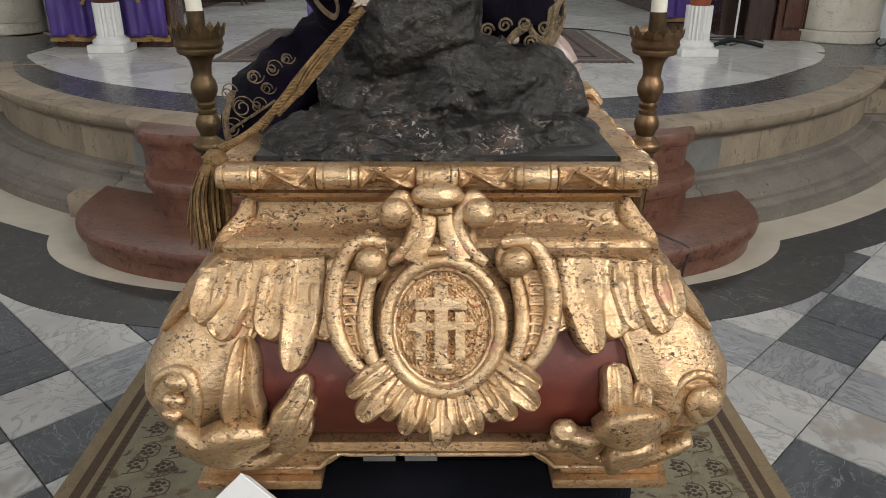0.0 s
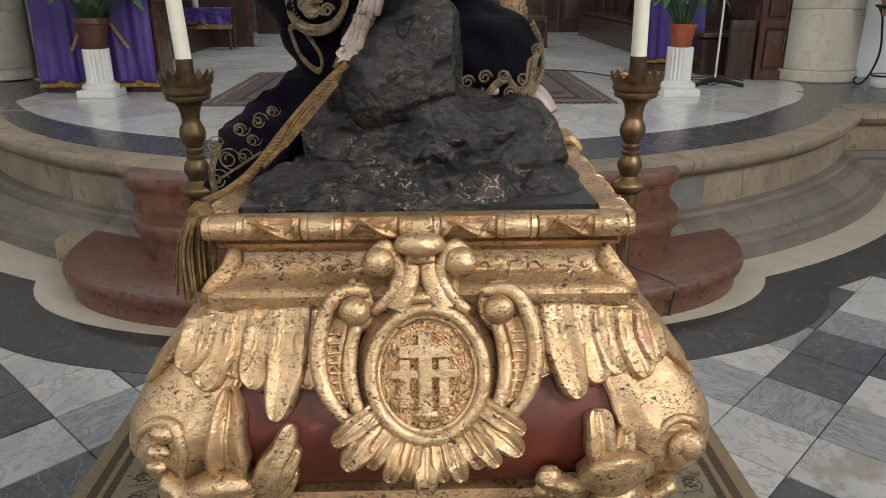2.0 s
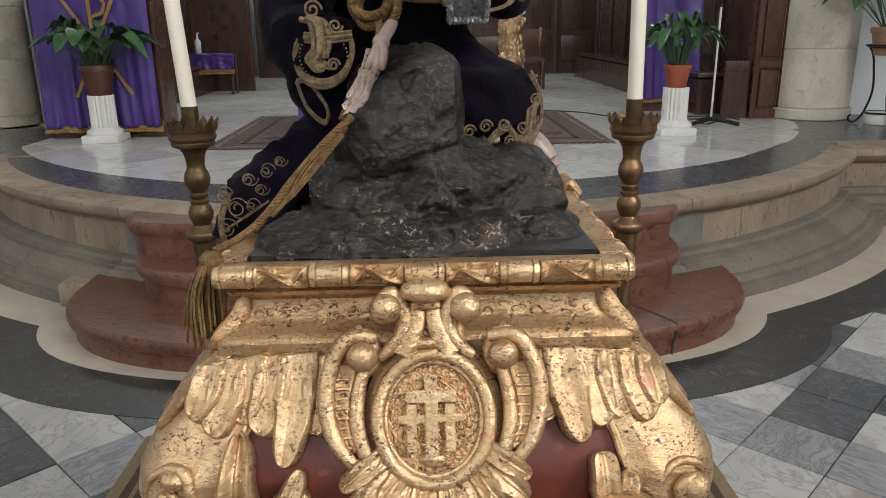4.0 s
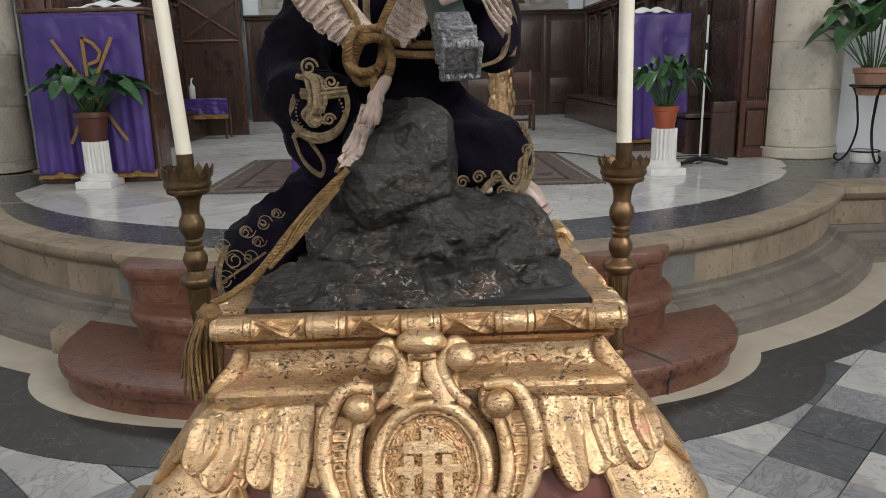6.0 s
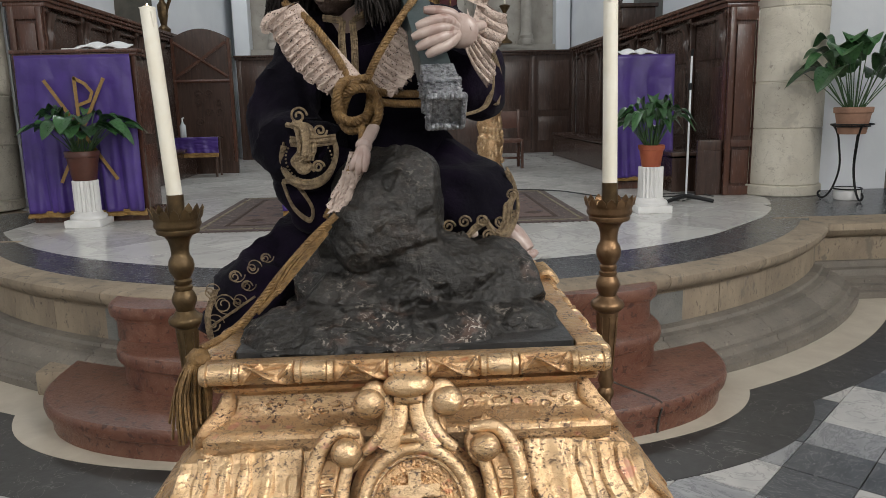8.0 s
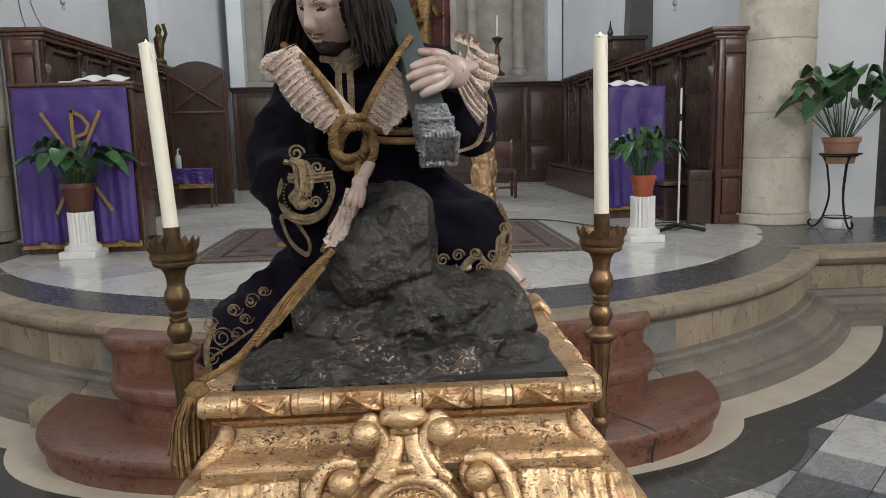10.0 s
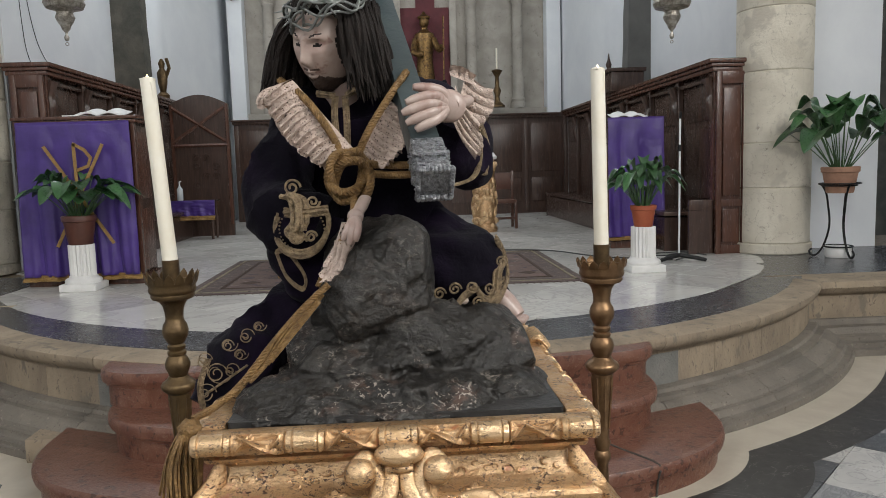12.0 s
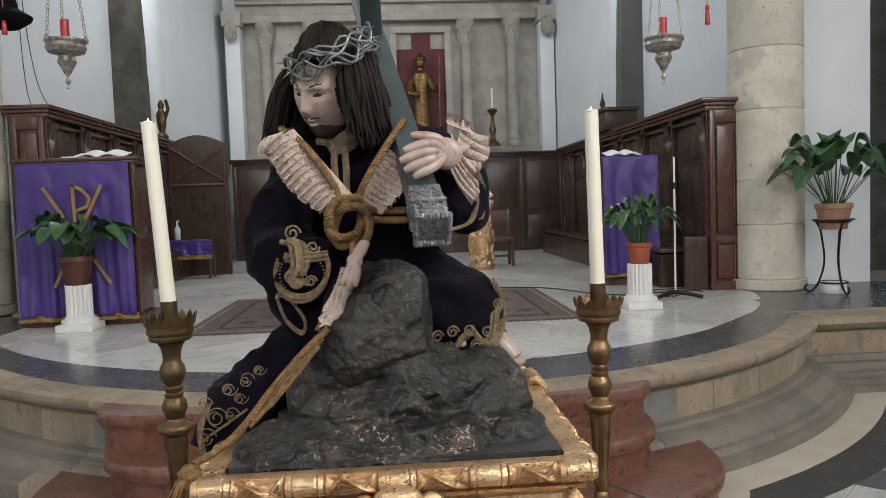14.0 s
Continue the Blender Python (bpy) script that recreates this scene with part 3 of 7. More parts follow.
# round pier, courses of limestone
pier = thing("stone_pier", 4.30, 8.20, P, "round limestone pier built of large courses", "pillar", kind="structure")
z = P
for h in (0.12, 0.62, 0.50, 0.78, 0.68, 0.72, 0.7, 0.75, 0.7, 0.72, 0.7, 1.4):
    bm = B()
    r = 0.43 if h == 0.12 else 0.405
    lathe(bm, [(r - 0.012, z), (r, z + 0.012), (r, z + h - 0.012), (r - 0.012, z + h)], 4.30, 8.20, 40)
    part("course", bm, COLUMN, pier)
    z += h
pier2 = thing("stone_pier", -4.85, 8.75, P, "round limestone pier at the edge of the chancel", "pillar", kind="structure")
z = P
for h in (0.12, 0.62, 0.55, 0.7, 0.68, 0.72, 0.7, 0.75, 0.7, 0.72, 0.7, 1.4):
    bm = B()
    lathe(bm, [(0.388, z), (0.40, z + 0.012), (0.40, z + h - 0.012), (0.388, z + h)], -4.85, 8.75, 32)
    part("course", bm, COLUMN, pier2)
    z += h
wall("wall_beside_pier", 4.55, 5.62, 8.3, 8.7, P, 9)
# the chapel's dimness is put into this wall's dark colour
wall("wall_side_chapel", 5.62, 6.8, 9.6, 9.9, 0, 9, DARKROCK_DIMWALL, "side chapel wall, coloured dark for its dimness")


# ---- far end of the chancel ----
def panelled(name, x0, x1, y, z0, z1, n, label, depth=0.12, seat=True):
    """A run of dark wood panelling that faces -y."""
    t = thing(name, (x0 + x1) / 2, y, z0, label, "panelling", kind="structure")
    bm = B()
    box(bm, x0, x1, y, y + depth, z0, z1)
    part("backing", bm, DARKWOOD, t, smooth=False)
    w = (x1 - x0) / n
    for k in range(n):
        a = x0 + k * w
        bm = B()
        box(bm, a + 0.01, a + 0.10, y - 0.035, y, z0 + 0.05, z1 - 0.12, 0.008)
        part("pilaster", bm, DARKWOOD, t)
        for lo, hi in ((0.12, 0.36), (0.42, 0.90)):
            bm = B()
            box(bm, a + 0.16, a + w - 0.06, y - 0.018, y, z0 + (z1 - z0) * lo, z0 + (z1 - z0) * hi, 0.012)
            part("panel", bm, DARKWOOD, t)
    bm = B()
    box(bm, x0 - 0.02, x1 + 0.02, y - 0.07, y + depth, z1 - 0.10, z1 - 0.04, 0.012)
    box(bm, x0 - 0.04, x1 + 0.04, y - 0.11, y + depth, z1 - 0.04, z1, 0.012)
    part("cornice", bm, DARKWOOD, t)
    return t


panelled("wood_panelling_east", -3.5, 3.75, 16.4, P, 2.80, 8, "dark walnut wainscot across the far end of the chancel")


def stalls(name, x, y0, y1, s, top, label):
    """Choir stalls along a side wall; s is the way that they face."""
    t = thing(name, x, (y0 + y1) / 2, P, label, "choir stalls", kind="structure")
    bm = B()
    box(bm, min(x, x - s * 0.34), max(x, x - s * 0.34), y0, y1, P, top - 0.1)
    part("back", bm, DARKWOOD, t, smooth=False)
    n = 7
    w = (y1 - y0) / n
    for k in range(n + 1):
        y = y0 + k * w
        bm = B()
        a, b = sorted((x, x + s * 0.07))
        box(bm, a, b, y + 0.02, y + 0.14, P, top - 0.12, 0.01)
        part("pilaster", bm, DARKWOOD if k else REDWOOD, t)
        if k < n:
            for lo, hi in ((P + 0.62, top - 0.75), (top - 0.66, top - 0.2)):
                bm = B()
                a, b = sorted((x, x + s * 0.025))
                box(bm, a, b, y + 0.22, y + w - 0.08, lo, hi, 0.012)
                part("panel", bm, DARKWOOD, t)
            bm = B()
            a, b = sorted((x, x + s * 0.08))
            box(bm, a, b, y + 0.16, y + w - 0.02, top - 0.24, top - 0.20, 0.01)
            tube(bm, bezier([(x + s * 0.03, y + 0.08, top - 0.75), (x + s * 0.085, y + 0.08, top - 0.5), (x + s * 0.075, y + 0.08, top - 0.38), (x + s * 0.13, y + 0.08, top - 0.20)], 10), [0.03, 0.05, 0.04, 0.055], 8)
            part("bracket", bm, DARKWOOD, t)
    bm = B()
    a, b = sorted((x - s * 0.36, x + s * 0.10))
    box(bm, a, b, y0 - 0.02, y1, top - 0.14, top - 0.09, 0.012)
    a, b = sorted((x - s * 0.38, x + s * 0.13))
    box(bm, a, b, y0 - 0.05, y1, top - 0.09, top - 0.05, 0.012)
    a, b = sorted((x - s * 0.40, x + s * 0.16))
    box(bm, a, b, y0 - 0.08, y1, top - 0.05, top, 0.012)
    part("cornice", bm, REDWOOD, t)
    bm = B()
    a, b = sorted((x, x + s * 0.52))
    box(bm, a, b, y0 + 0.35, y1, P + 0.42, P + 0.47, 0.012)
    box(bm, a + 0.03, b - 0.06, y0 + 0.4, y1, P, P + 0.40)
    part("seat", bm, DARKWOOD, t)
    # end panel that faces the nave
    a, b = sorted((x + s * 0.06, x - s * 0.30))
    bm = B()
    for p, q, r, v in ((a + 0.06, b - 0.06, P, P + 0.10), (a + 0.06, b - 0.06, P + 0.54, P + 0.62), (a + 0.06, b - 0.06, top - 0.28, top - 0.14), (a, a + 0.06, P, top - 0.14), (b - 0.06, b, P, top - 0.14)):
        box(bm, p, q, y0 - 0.05, y0, r, v, 0.006)
    part("end_frame", bm, REDWOOD, t)
    bm = B()
    box(bm, a + 0.085, b - 0.085, y0 - 0.03, y0 - 0.004, P + 0.13, P + 0.51, 0.012)
    box(bm, a + 0.085, b - 0.085, y0 - 0.03, y0 - 0.004, P + 0.66, top - 0.32, 0.012)
    part("end_panel", bm, REDWOOD, t)
    bm = B()
    box(bm, a + 0.004, b - 0.004, y0 - 0.0035, y0 - 0.0005, P + 0.01, top - 0.15)
    part("end_backing", bm, REDWOOD, t, smooth=False)
    bm = B()
    a, b = sorted((x - s * 0.0, x + s * 0.34))
    box(bm, a, b, y0 + 0.02, y0 + 0.07, P + 0.50, P + 0.62, 0.01)
    box(bm, a, b, y0 + 0.02, y0 + 0.07, P, P + 0.5)
    part("bench_end", bm, DARKWOOD, t)
    return t


stalls("choir_stalls", 3.66, 8.15, 15.6, -1, 2.78, "tall dark walnut choir stalls with carved brackets and cornice")
stalls("choir_stalls", -4.02, 8.75, 15.6, 1, 2.98, "tall dark walnut choir stalls along the north wall")

# carved stone altarpiece on the end wall
ret = thing("stone_altarpiece", 0, 17.2, 2.8, "pale carved limestone altarpiece with fluted pilasters", "altarpiece")
bm = B()
box(bm, -3.4, 3.55, 17.12, 17.3, 2.75, 8.6)
part("back_wall", bm, RETABLE, ret, smooth=False)
bm = B()
box(bm, -3.5, 3.65, 16.85, 17.2, 2.82, 2.96, 0.02)
box(bm, -3.45, 3.6, 16.92, 17.2, 2.70, 2.82, 0.02)
part("ledge", bm, RETABLE, ret)
for x in (-2.74, -1.7, 1.79, 2.84):
    bm = B()
    r = 0.125 if abs(x) < 3 else 0.10
    lathe(bm, [(r * 1.45, 2.96), (r * 1.45, 3.06), (r * 1.2, 3.10), (r * 1.3, 3.16), (r, 3.22), (r * 0.92, 5.30), (r * 1.12, 5.33), (r * 1.12, 5.37), (r * 0.98, 5.39), (r * 1.12, 5.60), (r * 1.5, 5.74), (r * 1.7, 5.77), (r * 1.7, 5.86)], x, 17.0, 20)
    col = part("column", bm, RETABLE, ret)
    for tier, (zl, out) in enumerate(((5.40, 1.25), (5.54, 1.5))):
        for k in range(7):
            g = radians(180 + 360 * (k + 0.5 * tier) / 7)
            bm = B()
            tube(bm, bezier([(x + r * math.cos(g), 17.0 + r * math.sin(g), zl), (x + r * 1.08 * math.cos(g), 17.0 + r * 1.08 * math.sin(g), zl + 0.11), (x + r * out * math.cos(g), 17.0 + r * out * math.sin(g), zl + 0.16), (x + r * (out + 0.1) * math.cos(g), 17.0 + r * (out + 0.1) * math.sin(g), zl + 0.12)], 6), [0.035, 0.05, 0.02], 6, flat=0.5)
            part("capital_leaf", bm, RETABLE, col)
for a, b in ((-1.2, -0.35),):
    bm = B()
    for p, q, r, v in ((a, b, 3.15, 3.22), (a, b, 5.3, 5.37), (a, a + 0.07, 3.15, 5.37), (b - 0.07, b, 3.15, 5.37)):
        box(bm, p, q, 17.06, 17.14, r, v, 0.012)
    part("panel_frame", bm, RETABLE, ret)
for nm, z0, z1, d in (("architrave", 5.86, 6.00, 0.30), ("frieze", 6.00, 6.25, 0.20), ("bed_moulding", 6.25, 6.34, 0.34), ("cornice", 6.34, 6.43, 0.42)):
    bm = B()
    box(bm, -3.35, 3.5, 17.15 - d, 17.2, z0, z1, 0.015)
    part(nm, bm, RETABLE, ret)
bm = B()
for p, q, r, v in ((0.05, 0.20, 3.0, 5.6), (1.30, 1.45, 3.0, 5.6), (0.05, 1.45, 5.6, 5.75)):
    box(bm, p, q, 16.98, 17.14, r, v, 0.02)
part("niche_frame", bm, RETABLE, ret)
bm = B()
box(bm, 0.20, 1.30, 17.085, 17.118, 2.97, 5.25)
box(bm, 0.55, 0.98, 17.085, 17.118, 5.25, 5.58)
single("niche_hanging", bm, REDCLOTH, "dark crimson cloth hung in the altarpiece niche", "wall hanging", smooth=False)
bm = B()
lathe(bm, [(0.24, 2.965), (0.26, 3.1), (0.19, 3.2), (0.22, 3.6), (0.17, 4.1), (0.24, 4.5), (0.22, 4.62), (0.08, 4.72), (0.075, 4.78)], 0.72, 16.85, 16)
ball(bm, 0.72, 16.82, 4.88, 0.11, 0.11, 0.14, 8)
lathe(bm, [(0.14, 4.96), (0.15, 5.0), (0.06, 5.06), (0.02, 5.12)], 0.72, 16.85, 12)
tube(bm, bezier([(0.52, 16.75, 4.5), (0.47, 16.6, 4.2), (0.68, 16.55, 4.15)], 8), 0.07, 8)
tube(bm, bezier([(0.92, 16.75, 4.5), (1.02, 16.6, 4.25), (1.1, 16.5, 4.3)], 8), 0.07, 8)
tube(bm, [(1.10, 16.5, 2.97), (1.13, 16.5, 4.95)], 0.018, 6)
single("gilded_saint_statue", bm, OLDGOLD, "small gilded statue standing in the altarpiece niche", "statue")
cs = thing("altar_candlestick", 2.30, 16.6, 2.96, "dark turned candlestick with a thin candle on the ledge", "candlestick")
bm = B()
lathe(bm, [(0.17, 2.96), (0.17, 3.0), (0.07, 3.08), (0.05, 3.2), (0.09, 3.32), (0.05, 3.42), (0.04, 3.62), (0.10, 3.72), (0.13, 3.76), (0.04, 3.8)], 2.30, 16.6, 14)
part("stem", bm, BRONZE_DARK, cs)
bm = B()
tube(bm, [(2.30, 16.6, 3.8), (2.30, 16.6, 4.25)], 0.02, 8)
part("candle", bm, WAX, cs)

# piers, niche and mouldings of the apse side walls
for nm, x, y, mat, lab in (("apse_pilaster", -3.42, 16.75, PLASTER, "white plaster pilaster beside the altarpiece"), ("apse_pilaster", 3.62, 16.75, PLASTER, "white plaster pilaster beside the altarpiece")):
    t = thing(nm, x, y, 2.8, lab, "pilaster", kind="structure")
    bm = B()
    box(bm, x - 0.16, x + 0.16, y, y + 0.4, 2.8, 5.9, 0.01)
    part("shaft", bm, PLASTER, t)
    bm = B()
    box(bm, x - 0.22, x + 0.22, y - 0.08, y + 0.4, 5.75, 6.1, 0.05)
    ball(bm, x, y - 0.1, 5.62, 0.14, 0.12, 0.22, 8, rough=0.5)
    part("corbel", bm, RETABLE, t)
# north strip of dark masonry; south strip simply a dark grey, far below the plaster
for nm, side, x0, x1, mat, lab in (("trim_masonry_strip", -1, 4.5, 3.95, DARKROCK_DIMWALL, "strip of dark bare masonry left open in the plaster"), ("trim_arch_rib", 1, 4.36, 3.90, DARKGREY, "plain dark grey strip on the side wall")):
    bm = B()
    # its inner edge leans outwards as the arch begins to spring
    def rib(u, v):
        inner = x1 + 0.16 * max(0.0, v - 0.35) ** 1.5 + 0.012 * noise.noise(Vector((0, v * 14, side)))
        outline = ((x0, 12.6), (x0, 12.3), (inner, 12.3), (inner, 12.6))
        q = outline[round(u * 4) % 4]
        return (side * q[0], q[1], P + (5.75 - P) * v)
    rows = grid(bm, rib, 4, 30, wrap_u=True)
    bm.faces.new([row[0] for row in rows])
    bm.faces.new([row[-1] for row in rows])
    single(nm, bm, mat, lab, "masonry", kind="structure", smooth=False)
bm = B()
grid(bm, lambda u, v: (-4.46 + 0.56 * u + 0.05, 13.62 + 3.5 * u, 4.05 + 0.06 * v), 4, 1)
grid(bm, lambda u, v: (4.36 - 0.46 * u - 0.05, 13.3 + 3.8 * u, 4.0 + 0.06 * v), 4, 1)
single("trim_string_course", bm, PLASTER, "thin plaster string course on the apse walls", "moulding", kind="structure", solid=0.06)


# ---- the processional float ----
MX = -0.004   # its middle line
FY, BY, HX = 0.920, 1.790, 0.278
BELLY = [(0.935, 0.045), (0.95, 0.066), (0.98, 0.095), (1.02, 0.108), (1.06, 0.102), (1.10, 0.078), (1.14, 0.043), (1.17, 0.016), (1.195, 0.0)]


def swell(z):
    for (a, p), (b, q) in zip(BELLY, BELLY[1:]):
        if z <= b:
            t = min(max((z - a) / (b - a), 0), 1)
            return p + (q - p) * t
    return 0.0


def rounded_rect(o, r, n=6):
    """Outline of the float's plan, grown by o, counter-clockwise from the front's middle."""
    x0, x1, y0, y1 = MX - HX - o, MX + HX + o, FY - o, BY + o
    pts = []
    for cx, cy, a in ((x1 - r, y0 + r, -90), (x1 - r, y1 - r, 0), (x0 + r, y1 - r, 90), (x0 + r, y0 + r, 180)):
        for k in range(n + 1):
            g = radians(a + 90 * k / n)
            pts.append((cx + r * math.cos(g), cy + r * math.sin(g)))
    return pts


def loft(bm, sections, mi=0, cap=True):
    """Skin through (outline, height) sections with as many points each."""
    rings = [[bm.verts.new((x, y, z)) for x, y in ol] for ol, z in sections]
    n = len(rings[0])
    for a, b in zip(rings, rings[1:]):
        for k in range(n):
            bm.faces.new((a[k], a[(k + 1) % n], b[(k + 1) % n], b[k])).material_index = mi
    if cap:
        bm.faces.new(rings[0][::-1]).material_index = mi
        bm.faces.new(rings[-1]).material_index = mi


def face_at(x, z, h=0.0):
    """A point of the float's front, h outside its swelling surface."""
    o = swell(z)
    e = 0.01
    n = Vector((0, -1, -(swell(z + e) - swell(z - e)) / (2 * e))).normalized()
    return Vector((MX + x, FY - o, z)) + n * h


fl = thing("processional_float", MX, 1.35, 0.87, "carved and gilded wooden processional base with red ground, worn gilding", "float base")

# board that bears the rock
bm = B()
loft(bm, [(rounded_rect(-0.036, 0.004, 1), 1.27), (rounded_rect(-0.036, 0.004, 1), 1.319)])
part("board", bm, SLAB, fl, "black painted board with chipped paint", smooth=False)

# top rail: gilded frame, then beads and twisted leaves along it
for p, q, r, s in ((MX - HX, MX + HX, FY - 0.004, FY + 0.022), (MX - HX, MX + HX, BY - 0.034, BY), (MX - HX, MX - HX + 0.034, FY + 0.034, BY - 0.034), (MX + HX - 0.034, MX + HX, FY + 0.034, BY - 0.034)):
    bm = B()
    box(bm, p, q, r, s, 1.288, 1.3165, 0.004)
    part("rail", bm, GOLD, fl)


def bead_run(p, q, n, out):
    """Long beads with collars, and hollows crossed by a twisted ribbon between them, from p to q."""
    p, q, out = Vector(p), Vector(q), Vector(out)
    u = (q - p).normalized()
    up = out.cross(u) if out.cross(u).z > 0 else u.cross(out)
    beads, hollows = (n + 1) // 2, n // 2
    unit = (q - p).length / (beads * 0.44 + hollows * 0.56)
    at = 0.0
    for k in range(n):
        bead = k % 2 == 0
        L = unit * (0.44 if bead else 0.56)
        a, ph = p + u * at, 0.7 * (k % 4 - 1.5)
        at += L
        bm = B()
        if bead:
            def fn(g, t):
                end = min(t, 1 - t)
                r = 0.0150 - 0.0030 * max(0.0, 1 - end / 0.07) ** 2 + 0.0012 * (0.10 < end < 0.17) - 0.0014 * (0.17 <= end < 0.22)
                r *= 1 + 0.035 * noise.noise(Vector((3 * t + 7 * k, math.cos(6.283 * g), math.sin(6.283 * g))))
                return a + u * (L * t) + (out * math.cos(6.283 * g) + up * math.sin(6.283 * g)) * r
            rows = grid(bm, fn, 20, 30, wrap_u=True)
        else:
            def fn(g, t):
                ang = (g - 0.5) * 6.283
                ridge = max(math.exp(-((ang - (1.5 - 2.9 * t + 0.3 * ph)) / 0.30) ** 2), 0.8 * math.exp(-((ang - (-0.5 + 2.6 * (t - 0.72) * 3)) / 0.34) ** 2), 0.75 * math.exp(-((ang - (0.5 + 2.6 * (t - 0.22) * 3)) / 0.34) ** 2))
                hollow = math.sin(math.pi * min(max(t, 0.0), 1.0)) ** 0.55
                r = 0.0155 - 0.0098 * hollow * (1 - ridge) + 0.0010 * ridge * hollow
                r *= 1 + 0.06 * noise.noise(Vector((4 * t + 3 * k, 1.5 * ang, k)))
                return a + u * (L * t) + (out * math.cos(ang) + up * math.sin(ang)) * r
            rows = grid(bm, fn, 72, 48, wrap_u=True)
        for j in (0, -1):
            bm.faces.new([row[j] for row in rows])
        part("bead" if bead else "twisted_leaf", bm, GOLD_PALE if bead else GOLD, fl)


bead_run((MX - HX - 0.004, FY - 0.004, 1.302), (MX + HX + 0.004, FY - 0.004, 1.302), 9, (0, -1, 0))
bead_run((MX - HX - 0.002, FY + 0.03, 1.300), (MX - HX - 0.002, BY, 1.300), 13, (-1, 0, 0))
bead_run((MX + HX + 0.002, FY + 0.03, 1.300), (MX + HX + 0.002, BY, 1.300), 13, (1, 0, 0))

# neck mouldings under the rail
def ring(o, z, r=0.006):
    return (rounded_rect(o, r, 2), z)


bm = B()
loft(bm, [ring(-0.022, 1.268), ring(-0.008, 1.271), ring(-0.006, 1.277), ring(-0.012, 1.280), ring(-0.012, 1.289)])
part("fillet", bm, GOLD, fl)
bm = B()
loft(bm, [ring(0.000, 1.2140), ring(0.000, 1.2175), ring(-0.006, 1.2200), ring(-0.018, 1.2255), ring(-0.026, 1.233), ring(-0.031, 1.243), ring(-0.032, 1.256), ring(-0.022, 1.268)])
part("cove", bm, GOLD_PALE, fl, "worn gilded cove moulding")
bm = B()
loft(bm, [ring(-0.004, 1.174), ring(0.008, 1.177), ring(0.009, 1.206), ring(0.004, 1.2110), ring(0.000, 1.2140)])
part("flat_moulding", bm, GOLD_PALE, fl)
# shallow relief scrolls and leaves on the cove
random.seed(11)
for k in range(26):
    x = MX - 0.235 + 0.0188 * k + random.uniform(-0.006, 0.006)
    if abs(x - MX) < 0.075:
        continue
    z0, y = random.uniform(1.228, 1.246), FY + 0.0290
    a, r = random.uniform(0, 6.28), random.uniform(0.006, 0.012)
    bm = B()
    tube(bm, [(x + r * (1 - j / 22) * math.cos(a + 0.32 * j), y - 0.0004 - 0.75 * max(0.0, 1.240 - z0 - 0.7 * r * (1 - j / 22) * math.sin(a + 0.32 * j)), z0 + 0.7 * r * (1 - j / 22) * math.sin(a + 0.32 * j)) for j in range(15)], [0.0006, 0.0018, 0.0020, 0.0008], 6)
    part("relief", bm, GOLD, fl)

# red belly
bm = B()
loft(bm, [(rounded_rect(o, 0.03 + o * 0.5, 8), z) for z, o in BELLY])
part("belly", bm, BOLE, fl, "dark red painted ground between the carvings")

# foot: band, apron with a flat arch, and corner feet
bm = B()
loft(bm, [ring(0.040, 0.922, 0.02), ring(0.076, 0.924, 0.02), ring(0.082, 0.932, 0.02), ring(0.078, 0.944, 0.02), ring(0.066, 0.950, 0.02), ring(0.040, 0.952, 0.02)])
part("foot_band", bm, GOLD, fl)
bm = B()
for k in range(24):
    u0, u1 = -0.32 + 0.64 * k / 24, -0.32 + 0.64 * (k + 1) / 24
    def arch(u):
        return 0.890 if abs(u) > 0.165 else 0.918 - 0.028 * max(0, (abs(u) - 0.125) / 0.04) ** 2
    vs = [bm.verts.new((MX + u, y, z)) for u, z in ((u0, arch(u0)), (u1, arch(u1)), (u1, 0.928), (u0, 0.928)) for y in (FY - 0.072, FY - 0.01)]
    for q in ((0, 2, 4, 6), (1, 7, 5, 3), (0, 1, 3, 2), (4, 5, 7, 6)):
        bm.faces.new([vs[i] for i in q])
bmesh.ops.remove_doubles(bm, verts=bm.verts, dist=0.0001)
part("apron", bm, GOLD, fl)
bm = B()
tube(bm, [(MX - 0.30 + 0.6 * k / 40, FY - 0.073, 0.920 if abs(-0.30 + 0.6 * k / 40) < 0.125 else (0.898 if abs(-0.30 + 0.6 * k / 40) > 0.165 else 0.924 - 0.026 * ((abs(-0.30 + 0.6 * k / 40) - 0.125) / 0.04) ** 2)) for k in range(41)], 0.004, 8)
part("apron_edge", bm, GOLD_PALE, fl)
for x0, x1 in ((-0.335, -0.162), (0.162, 0.325)):
    for y0, y1 in ((FY - 0.088, FY + 0.06), (BY - 0.06, BY + 0.088)):
        bm = B()
        box(bm, MX + x0, MX + x1, y0, y1, 0.870, 0.886, 0.004)
        box(bm, MX + x0 + 0.012, MX + x1 - 0.012, y0 + 0.012, y1, 0.886, 0.898, 0.004)
        part("foot", bm, GOLD, fl)
bm = B()
box(bm, MX - 0.29, MX - 0.24, FY - 0.03, FY - 0.02, 0.90, 0.93)
box(bm, MX + 0.27, MX + 0.315, FY - 0.066, FY - 0.02, 0.898, 0.93)
part("red_block", bm, BOLE, fl, smooth=False)
for u, h in ((-0.075, 0.0), (-0.03, 0.001)):
    bm = B()
    box(bm, MX + u - 0.028, MX + u + 0.03, FY - 0.0785, FY - 0.0745, 0.912, 0.920)
    part("tape", bm, TAPE, fl, "strip of grey adhesive tape", smooth=False)

